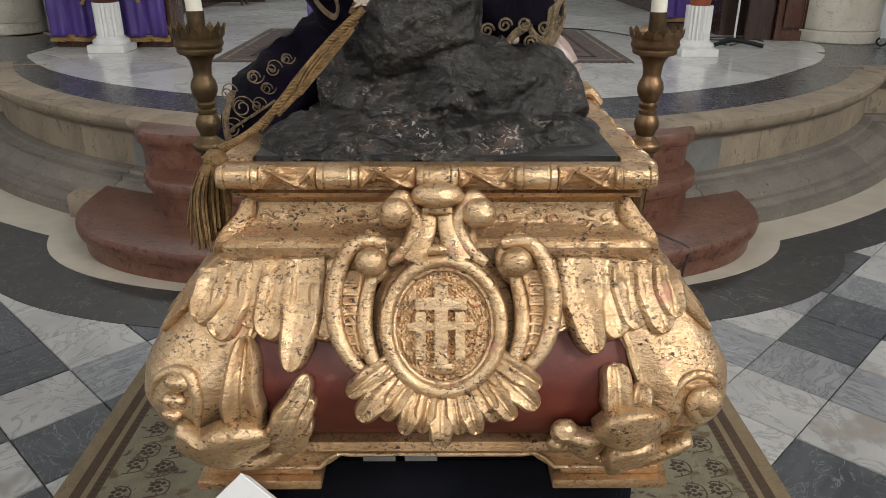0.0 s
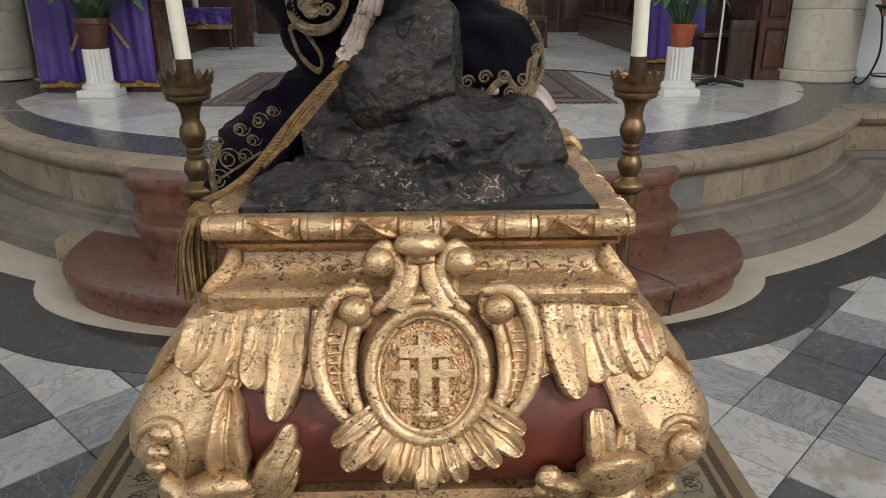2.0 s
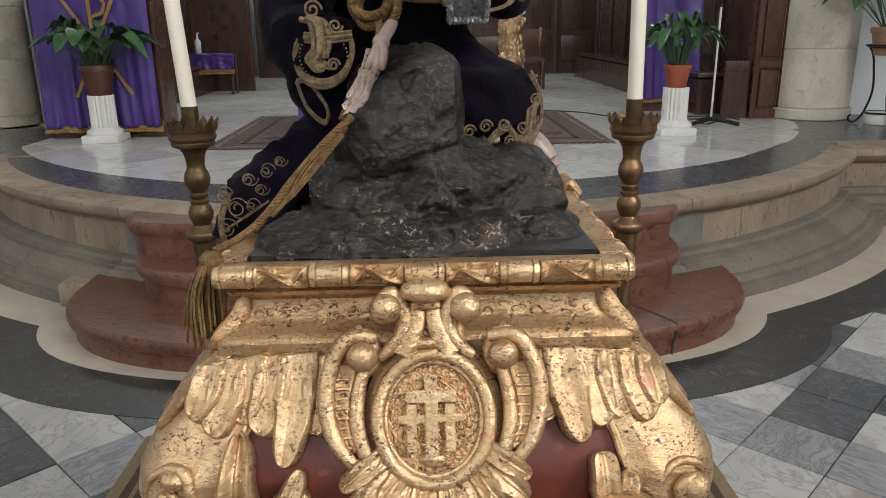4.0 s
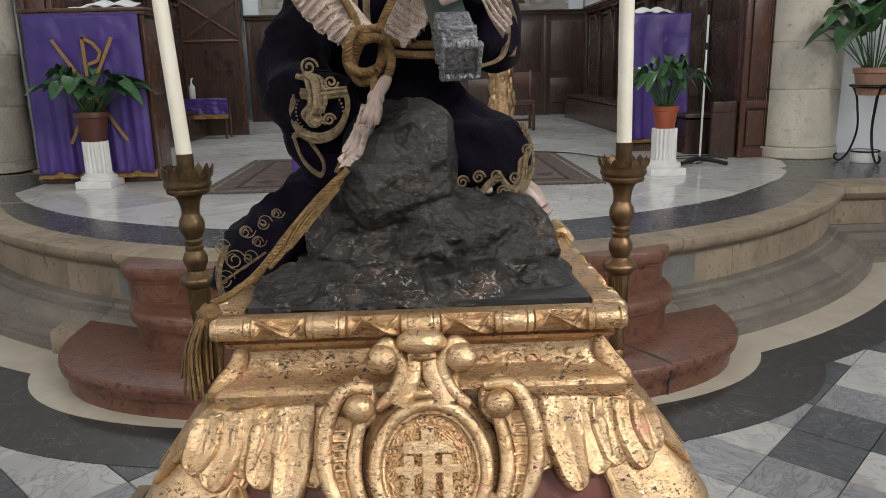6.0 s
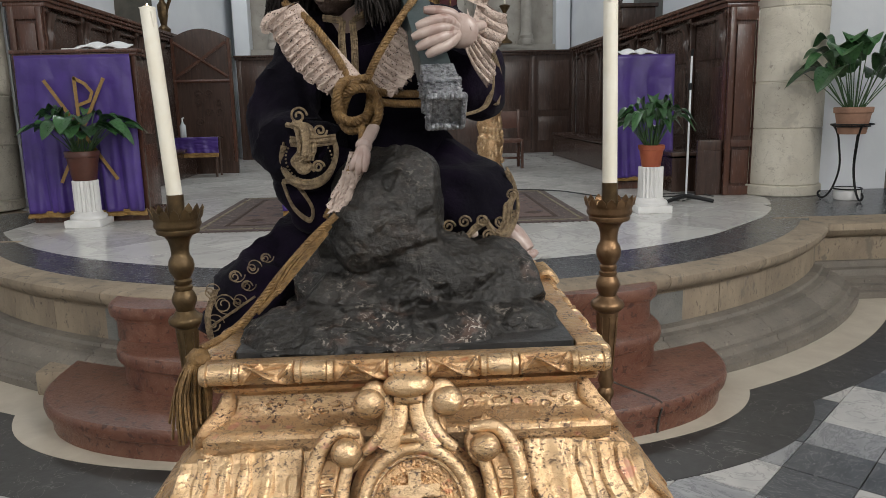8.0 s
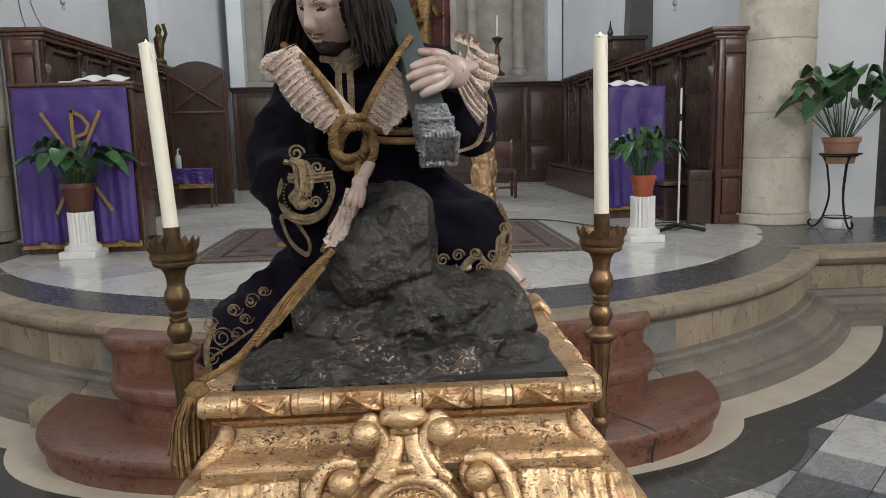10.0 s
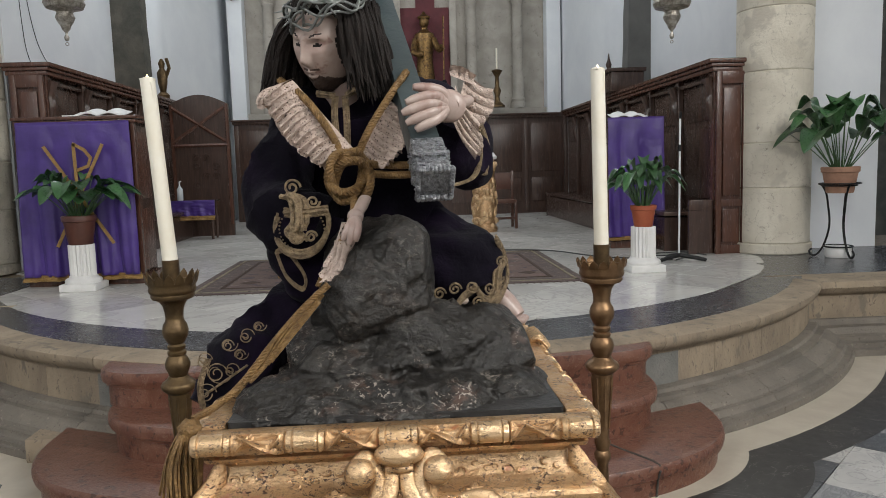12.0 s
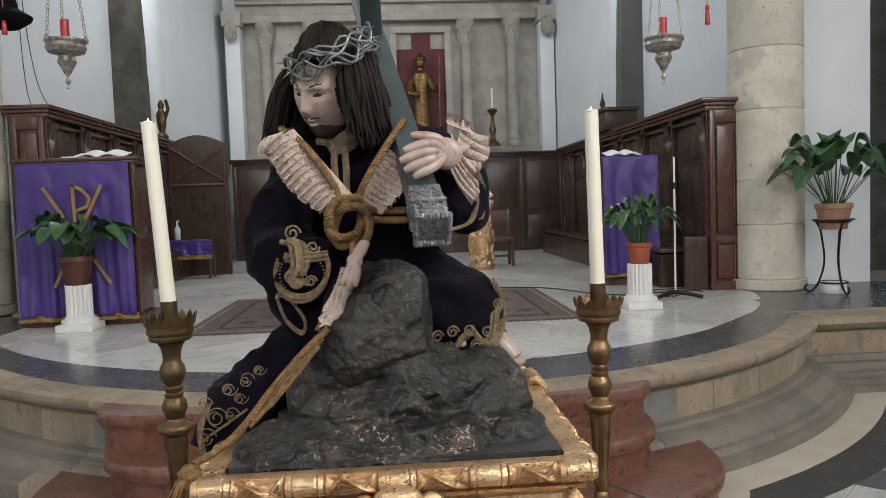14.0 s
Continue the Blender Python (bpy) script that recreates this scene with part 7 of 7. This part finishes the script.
pedestal(-3.07, 7.24, 0.44)
potted_plant(-3.07, 7.24, P + 0.44, 0.155, 0.28, BROWNPOT, "leafy green plant in a brown pot on a white pedestal", 46, 0.68, 0.36, 0.088, 3, 0.45)
pedestal(2.41, 7.06, 0.44)
potted_plant(2.41, 7.06, P + 0.44, 0.125, 0.21, TERRACOTTA, "leafy green plant in an orange terracotta pot on a pedestal", 46, 0.50, 0.38, 0.060, 4, 0.42)
potted_plant(4.66, 7.47, P + 0.685, 0.185, 0.275, CLAYPOT, "tall broad-leaved plant in a weathered clay pot", 32, 0.98, 0.62, 0.125, 6, 0.40)

# wrought iron plant stand
st = thing("iron_plant_stand", 4.66, 7.47, P, "black wrought iron plant stand with scrolled feet", "plant stand")
for z, r in ((P + 0.765, 0.165), (P + 0.785, 0.20), (P + 0.12, 0.142)):
    bm = B()
    tube(bm, [(4.66 + r * math.cos(2 * math.pi * k / 30), 7.47 + r * math.sin(2 * math.pi * k / 30), z) for k in range(31)], 0.008, 8)
    part("ring", bm, IRON, st)
for k in range(3):
    a = radians(-90 + 120 * k)
    c, s = math.cos(a), math.sin(a)
    bm = B()
    prof = [(0.20, 0.785), (0.165, 0.765), (0.125, 0.68), (0.105, 0.55), (0.088, 0.40), (0.098, 0.27), (0.142, 0.12), (0.20, 0.03), (0.25, 0.02), (0.275, 0.06), (0.25, 0.09)]
    tube(bm, bezier([(4.66 + r * c, 7.47 + r * s, P + z) for r, z in prof], 44), 0.011, 7)
    part("leg", bm, IRON, st)
bm = B()
lathe(bm, [(0.118, P + 0.004), (0.126, P + 0.02), (0.130, P + 0.11), (0.125, P + 0.12)], 4.66, 7.47, 24)
single("white_saucer", bm, WHITEPOT, "white ceramic dish on the floor under the plant stand", "dish")

# microphone stand
ms = thing("microphone_stand", 2.98, 7.6, P, "grey microphone stand on a black tripod foot", "microphone stand")
bm = B()
tube(bm, [(2.98, 7.6, P + 0.05), (2.985, 7.6, 2.12)], 0.011, 10)
part("pole", bm, CHROME, ms)
for a in (-25, 95, 200):
    bm = B()
    tube(bm, bezier([(2.98, 7.6, P + 0.07), (2.98 + 0.14 * math.cos(radians(a)), 7.6 + 0.14 * math.sin(radians(a)), P + 0.05), (2.98 + 0.28 * math.cos(radians(a)), 7.6 + 0.28 * math.sin(radians(a)), P + 0.022)], 8), [0.026, 0.022, 0.020], 8)
    part("foot", bm, IRON, ms)
bm = B()
tube(bm, [(2.98, 7.6, 1.76), (2.98, 7.6, 1.83)], 0.02, 10)
tube(bm, [(2.985, 7.6, 2.10), (2.99, 7.59, 2.17)], 0.014, 10)
part("clamp", bm, IRON, ms)
bm = B()
tube(bm, bezier([(2.95, 7.7, P + 0.008), (2.3, 8.2, P + 0.008), (1.8, 8.9, P + 0.020), (0.9, 9.3, P + 0.008), (-0.4, 9.6, P + 0.008)], 30), 0.008, 6)
single("floor_cable", bm, CABLE, "black cable lying across the chancel floor", "cable")
bm = B()
tube(bm, bezier([(2.98, 7.68, P + 0.008), (3.2, 8.0, P + 0.008), (2.7, 8.2, P + 0.008), (3.3, 8.35, P + 0.008), (3.45, 8.0, P + 0.008)], 30), 0.007, 6)
single("floor_cable", bm, CABLE, "black microphone cable looped on the floor", "cable")

# stand with a purple frontal behind the figure
fr = thing("covered_stool", -0.80, 7.6, P, "low stand covered with a purple gold-edged cloth", "stand")
bm = B()
box(bm, -1.20, -0.42, 7.40, 7.85, P + 0.006, P + 0.74)
part("stand", bm, DARKWOOD, fr, smooth=False)
part("cloth", cloth_front(-1.22, -0.40, 7.39, P + 0.07, P + 0.76, 3, 0.02), PURPLE, fr, solid=0.004)
part("hem", cloth_front(-1.22, -0.40, 7.387, P + 0.02, P + 0.075, 3, 0.02), GOLDCLOTH, fr, solid=0.005)

# chair and gilded stand further back
ch = thing("wooden_chair", 1.80, 12.6, P, "brown leather-backed wooden chair deep in the chancel", "chair")
for dx in (-0.20, 0.20):
    for dy, h in ((-0.2, 0.45), (0.2, 0.98)):
        bm = B()
        box(bm, 1.80 + dx - 0.025, 1.80 + dx + 0.025, 12.6 + dy - 0.025, 12.6 + dy + 0.025, P, P + h, 0.005)
        part("leg", bm, REDWOOD, ch)
for nm, z0, z1, y0, y1, mat in (("seat", 0.43, 0.49, -0.22, 0.22, LEATHER), ("backrest", 0.66, 0.95, 0.18, 0.22, LEATHER), ("stretcher", 0.16, 0.20, -0.215, -0.185, REDWOOD)):
    bm = B()
    box(bm, 1.58, 2.02, 12.6 + y0, 12.6 + y1, P + z0, P + z1, 0.008)
    part(nm, bm, mat, ch)
gs = thing("gilded_stand", 1.42, 12.0, P, "carved gilded stand with a white cloth on top", "stand")
bm = B()
lathe(bm, [(0.20, P), (0.21, P + 0.06), (0.17, P + 0.12), (0.19, P + 0.3), (0.21, P + 0.45), (0.17, P + 0.6), (0.205, P + 0.75), (0.17, P + 0.9), (0.20, P + 1.05), (0.16, P + 1.15), (0.20, P + 1.22)], 1.42, 12.0, 26, wob=0.10)
part("carved_shaft", bm, GOLD, gs)
random.seed(23)
bm = B()
for k in range(90):
    a, zz = random.uniform(3.3, 6.1), random.uniform(P + 0.1, P + 1.15)
    ball(bm, 1.42 + 0.19 * math.cos(a), 12.0 + 0.19 * math.sin(a), zz, 0.035, 0.02, 0.045, 6, rough=0.5)
tagged(part("relief_leaves", bm, GOLD_PALE, gs), kind="stuff")
bm = B()
lathe(bm, [(0.20, P + 1.18), (0.21, P + 1.22), (0.15, P + 1.30), (0.13, P + 1.44), (0.05, P + 1.52)], 1.42, 12.0, 18, wob=0.08)
part("cloth", bm, PAPER, gs)

# carved screen, covered table and hand gel on the north side
cs = thing("carved_screen", -3.35, 13.0, P, "tall dark wooden screen with a carved saltire and arched top", "screen")
bm = B()
N = 16
pts = [(-3.85, P), (-2.86, P)] + [(-2.86 - 0.99 * k / N, 2.86 + 0.16 * math.sin(math.pi * k / N)) for k in range(N + 1)]
slab = [bm.verts.new((x, 13.0, z)) for x, z in pts]
slab2 = [bm.verts.new((x, 13.08, z)) for x, z in pts]
bm.faces.new(slab)
bm.faces.new(slab2[::-1])
for k in range(len(pts)):
    bm.faces.new((slab[k], slab[(k + 1) % len(pts)], slab2[(k + 1) % len(pts)], slab2[k]))
part("board", bm, DARKWOOD, cs, smooth=False)
for a, b in (((-3.80, 2.22), (-2.92, 2.80)), ((-3.80, 2.80), (-2.92, 2.22)), ((-3.82, 2.16), (-2.89, 2.16)), ((-3.82, P + 0.2), (-3.82, 2.85)), ((-2.89, P + 0.2), (-2.89, 2.85))):
    bm = B()
    tube(bm, [(a[0], 12.985, a[1]), (b[0], 12.985, b[1])], 0.032, 6)
    part("moulding", bm, REDWOOD, cs)
random.seed(14)
for k in range(7):
    bm = B()
    x, z = -3.55 + 0.17 * (k % 3) + 0.1, 1.95 - 0.16 * (k // 2)
    tube(bm, [(x + 0.07 * (1 - q / 16) * math.cos(q * 0.7), 12.985, z + 0.07 * (1 - q / 16) * math.sin(q * 0.7)) for q in range(15)], 0.013, 6)
    part("carved_scroll", bm, DARKWOOD, cs)
tbl = thing("side_table", -3.42, 12.5, P, "small wooden table with a blue-purple cloth and gold hem", "table")
bm = B()
box(bm, -3.80, -3.02, 12.3, 12.72, P + 0.62, P + 0.65, 0.004)
part("tabletop", bm, DARKWOOD, tbl)
for x in (-3.74, -3.08):
    for y in (12.36, 12.66):
        bm = B()
        tube(bm, [(x, y, P), (x, y, P + 0.3), (x, y, P + 0.62)], [0.02, 0.03, 0.024], 10)
        part("leg", bm, DARKWOOD, tbl)
part("cloth", cloth_front(-3.82, -3.0, 12.28, P + 0.40, P + 0.655, 3, 0.02), PURPLE, tbl, solid=0.005)
part("hem", cloth_front(-3.82, -3.0, 12.277, P + 0.33, P + 0.405, 3, 0.02), GOLDCLOTH, tbl, solid=0.006)
bt = thing("hand_gel_bottle", -3.60, 12.45, P + 0.65, "clear pump bottle of hand gel on the side table", "bottle")
bm = B()
lathe(bm, [(0.045, P + 0.652), (0.05, P + 0.67), (0.05, P + 0.84), (0.02, P + 0.88), (0.018, P + 0.90)], -3.60, 12.45, 14)
part("bottle", bm, CLEAR, bt)
bm = B()
tube(bm, [(-3.60, 12.45, P + 0.90), (-3.60, 12.45, P + 0.96), (-3.57, 12.45, P + 0.97)], 0.012, 8)
part("pump", bm, PAPER, bt)

# ornaments on the stalls
bm = B()
lathe(bm, [(0.10, 2.98), (0.11, 3.04), (0.05, 3.10), (0.08, 3.25), (0.09, 3.42), (0.04, 3.5), (0.06, 3.58), (0.02, 3.66)], -3.98, 13.2, 12)
tube(bm, [(-3.94, 13.2, 3.3), (-3.84, 13.15, 3.5), (-3.88, 13.15, 3.66)], 0.03, 6)
single("dark_statuette", bm, BRONZE_DARK, "small dark statuette on top of the choir stalls", "statue")
bm = B()
box(bm, 3.42, 3.95, 11.6, 12.4, 2.775, 3.08, 0.02)
box(bm, 3.38, 3.98, 11.56, 12.44, 3.08, 3.14, 0.015)
single("stall_canopy", bm, DARKWOOD, "raised dark wooden canopy block on the choir stalls", "canopy")
bm = B()
lathe(bm, [(0.05, 3.14), (0.03, 3.18), (0.05, 3.24), (0.02, 3.32), (0.008, 3.42)], 3.50, 12.0, 10)
single("turned_finial", bm, DARKWOOD, "turned wooden finial on the stall canopy", "finial")


# ---- hanging lamps ----
def hanging_lamp(x, y, rim):
    t = thing("sanctuary_lamp", x, y, rim, "tarnished silver hanging lamp with a red votive candle", "hanging lamp", "sanctuary lamps")
    bm = B()
    lathe(bm, [(0.004, rim - 0.345), (0.016, rim - 0.335), (0.020, rim - 0.315), (0.008, rim - 0.29), (0.012, rim - 0.275), (0.03, rim - 0.255), (0.035, rim - 0.235), (0.060, rim - 0.195), (0.072, rim - 0.165), (0.062, rim - 0.14), (0.058, rim - 0.125), (0.075, rim - 0.112), (0.135, rim - 0.095), (0.152, rim - 0.060), (0.142, rim - 0.03), (0.157, rim - 0.012), (0.158, rim), (0.14, rim - 0.005), (0.12, rim - 0.04)], x, y, 30)
    part("bowl", bm, LAMPMETAL, t)
    bm = B()
    tube(bm, [(x + 0.012 * math.cos(a), y, rim - 0.365 + 0.012 * math.sin(a)) for a in [k * 0.5236 for k in range(13)]], 0.003, 5)
    part("ring", bm, LAMPMETAL, t)
    bm = B()
    lathe(bm, [(0.032, rim - 0.03), (0.033, rim + 0.16), (0.028, rim + 0.165)], x, y, 16)
    part("votive", bm, REDGLASS, t)
    for k in range(3):
        a = radians(90 + 120 * k) + 0.5
        bm = B()
        ball(bm, x + 0.158 * math.cos(a), y + 0.158 * math.sin(a), rim - 0.005, 0.02, 0.02, 0.03, 6)
        part("lug", bm, LAMPMETAL, t)
        bm = B()
        n = 34
        for q in range(n):
            f = q / n
            c = Vector((x + (0.158 - 0.12 * f) * math.cos(a), y + (0.158 - 0.12 * f) * math.sin(a), rim + 0.01 + 1.1 * f))
            o = 0.010
            pl = [(c.x + o * math.cos(g) * (1 if q % 2 else 0.3), c.y + o * math.cos(g) * (0.3 if q % 2 else 1), c.z + 0.021 * math.sin(g)) for g in [j * 1.0472 for j in range(7)]]
            tube(bm, pl, 0.0032, 4)
        part("chain", bm, LAMPMETAL, t)
    bm = B()
    lathe(bm, [(0.05, rim + 1.1), (0.06, rim + 1.13), (0.02, rim + 1.18)], x, y, 14)
    tube(bm, [(x, y, rim + 1.17), (x, y, 9.0)], 0.006, 6)
    part("suspension", bm, LAMPMETAL, t)


hanging_lamp(-2.525, 6.0, 3.075)
hanging_lamp(2.29, 6.0, 3.0)


def red_tassel(x, y, z):
    t = thing("red_tassel", x, y, z, "crimson cord tassel hanging from above", "tassel", "red tassels")
    bm = B()
    tube(bm, [(x, y, z), (x, y, 9.0)], 0.004, 5)
    part("cord", bm, REDGLASS, t)
    bm = B()
    lathe(bm, [(0.018, z - 0.16), (0.022, z - 0.15), (0.016, z - 0.06), (0.012, z - 0.045), (0.020, z - 0.03), (0.012, z)], x, y, 10, wob=0.1)
    part("tassel", bm, REDGLASS, t)


red_tassel(2.67, 6.0, 3.26)
red_tassel(-2.985, 6.0, 3.29)
hat = B()
lathe(hat, [(0.02, 3.19), (0.10, 3.21), (0.185, 3.27), (0.20, 3.30), (0.10, 3.36), (0.08, 3.44), (0.02, 3.46)], -3.03, 6.12, 20)
tube(hat, [(-3.03, 6.12, 3.45), (-3.03, 6.12, 9.0)], 0.004, 5)
single("hanging_hat", hat, CLOTHBLACK, "dark broad-brimmed ceremonial hat hung from above", "hat")

# wires on the walls
for pts in ([(-4.44, 9.4, 5.4), (-4.44, 9.45, 4.3), (-4.44, 9.7, 3.4), (-4.44, 10.2, 3.0)], [(-4.44, 9.3, 5.4), (-4.44, 9.32, 4.2), (-4.44, 9.4, 3.3), (-4.44, 9.6, 3.0)], [(4.29, 8.75, 6.0), (4.285, 8.9, 4.2), (4.29, 8.8, 3.4), (4.29, 9.0, 2.8)]):
    bm = B()
    tube(bm, bezier(pts, 24), 0.0045, 5)
    single("wall_wire", bm, CABLE, "thin electric wire sagging down the plaster", "wire")


# ---- paving, laid last ----
TS = 0.318
TO = Vector((1.237, 2.544))
TU, TV = Vector((0.7071, -0.7071)), Vector((-0.7071, -0.7071))
KINDS = {(0, -1): 1, (0, 0): 0, (0, -2): 2, (0, -3): 2, (1, -3): 2, (1, -1): 1, (1, -2): 0, (-1, -1): 1, (-1, -2): 0, (1, 0): 0, (0, 1): 0, (-7, 5): 0, (-6, 5): 1, (-6, 6): 0, (-7, 6): 2, (-5, 6): 2, (-8, 6): 2, (-5, 5): 2, (-7, 7): 0, (-8, 5): 0, (2, -2): 1, (2, -1): 0, (1, -4): 1, (2, -3): 0, (0, -4): 1, (-6, 7): 2, (2, -4): 2}


def tile_mesh(name, s, top, mat, gap, edge=0.003):
    bm = B()
    h = s / 2 - gap
    box(bm, -h, h, -h, h, -0.03, top)
    bmesh.ops.bevel(bm, geom=[e for e in bm.edges if min(v.co.z for v in e.verts) > -0.01], offset=edge, segments=1, affect="EDGES")
    me = bpy.data.meshes.new(name)
    bm.to_mesh(me)
    bm.free()
    me.materials.append(mat)
    return me


tile_meshes = [tile_mesh("tile", TS, 0.0, m, 0.0022) for m in (TILE_WHITE, TILE_GREY, TILE_DARK)]
random.seed(31)
far = [B(), B(), B()]
count = 0
for i in range(-34, 34):
    for j in range(-34, 34):
        c = TO + TU * TS * (i + 0.5) + TV * TS * (j + 0.5)
        pick = KINDS.get((i, j), 0 if random.random() < 0.42 else (1 if random.random() < 0.4 else 2))
        if not (-6.6 < c.x < 6.6 and -9.5 < c.y < 6.2):
            continue
        if math.hypot(c.x + 0.05, c.y - CY) < 4.6 or (c.y > 3.6 and abs(c.x) < 2.0) or (-1.0 < c.x < 0.92 and -2.0 < c.y < 2.5):
            continue
        tilt_ = random.uniform(-0.0012, 0.0004)
        if 1.4 < c.y < 5.0 and abs(c.x) < 3.4 and count < 290:
            ob = new("tile", tile_meshes[pick])
            ob.parent = floor
            ob.location = (c.x, c.y, -0.0006 + tilt_)
            ob.rotation_euler = (random.uniform(-0.0015, 0.0015), random.uniform(-0.0015, 0.0015), radians(-45) + random.uniform(-0.004, 0.004) + radians(90) * random.randint(0, 3))
            count += 1
        else:
            h = TS / 2 - 0.002
            far[pick].faces.new([far[pick].verts.new((c.x + TU.x * a + TV.x * b, c.y + TU.y * a + TV.y * b, -0.0012)) for a, b in ((-h, -h), (h, -h), (h, h), (-h, h))])
for bm, m in zip(far, (TILE_WHITE, TILE_GREY, TILE_DARK)):
    bmesh.ops.recalc_face_normals(bm, faces=bm.faces)
    me = bpy.data.meshes.new("tiles")
    bm.to_mesh(me)
    bm.free()
    me.materials.append(m)
    ob = new("tiles", me)
    ob.parent = floor
    tagged(ob, kind="stuff")

# chancel floor of white marble slabs
bm = B()
arc_sweep(bm, 0, 8.95, [(0.3, P - 0.02), (4.12, P - 0.02), (4.12, P - 0.012), (0.3, P - 0.012)], 180, 360, 60)
box(bm, -4.7, 4.6, 8.9, 17.3, P - 0.02, P - 0.012)
chancel_floor = single("chancel_floor", bm, GROUT, "polished white marble floor of the chancel", "floor", kind="structure", smooth=False)
CS = 0.60
slab_mesh = tile_mesh("slab", CS, 0.0, WHITEMARBLE, 0.0016, 0.0004)
far = B()
count = 0
for i in range(-30, 30):
    for j in range(-30, 30):
        x, y = 0.1 + CS * 0.7071 * (i + j), 8.0 + CS * 0.7071 * (i - j)
        if not (-4.6 < x < 4.6 and 4.7 < y < 17.2) or math.hypot(x + 0.08, y - 9.02) > 4.5 and y < 9.02 or x > 2.4 and y < 7.2 and math.hypot(x - CX, y - CY) > 3.68:
            continue
        if y < 11.5:
            ob = new("slab", slab_mesh)
            ob.parent = chancel_floor
            ob.location = (x, y, P + random.uniform(-0.0008, 0.0004))
            ob.rotation_euler = (random.uniform(-0.001, 0.001), random.uniform(-0.001, 0.001), radians(45 + 90 * random.randint(0, 3)))
        else:
            h = (CS / 2 - 0.0012) * 1.41421
            far.faces.new([far.verts.new((x + a, y + b, P)) for a, b in ((-h, 0), (0, -h), (h, 0), (0, h))])
bmesh.ops.recalc_face_normals(far, faces=far.faces)
me = bpy.data.meshes.new("slabs")
far.to_mesh(me)
far.free()
me.materials.append(WHITEMARBLE)
ob = new("slabs", me)
ob.parent = chancel_floor
tagged(ob, kind="stuff")
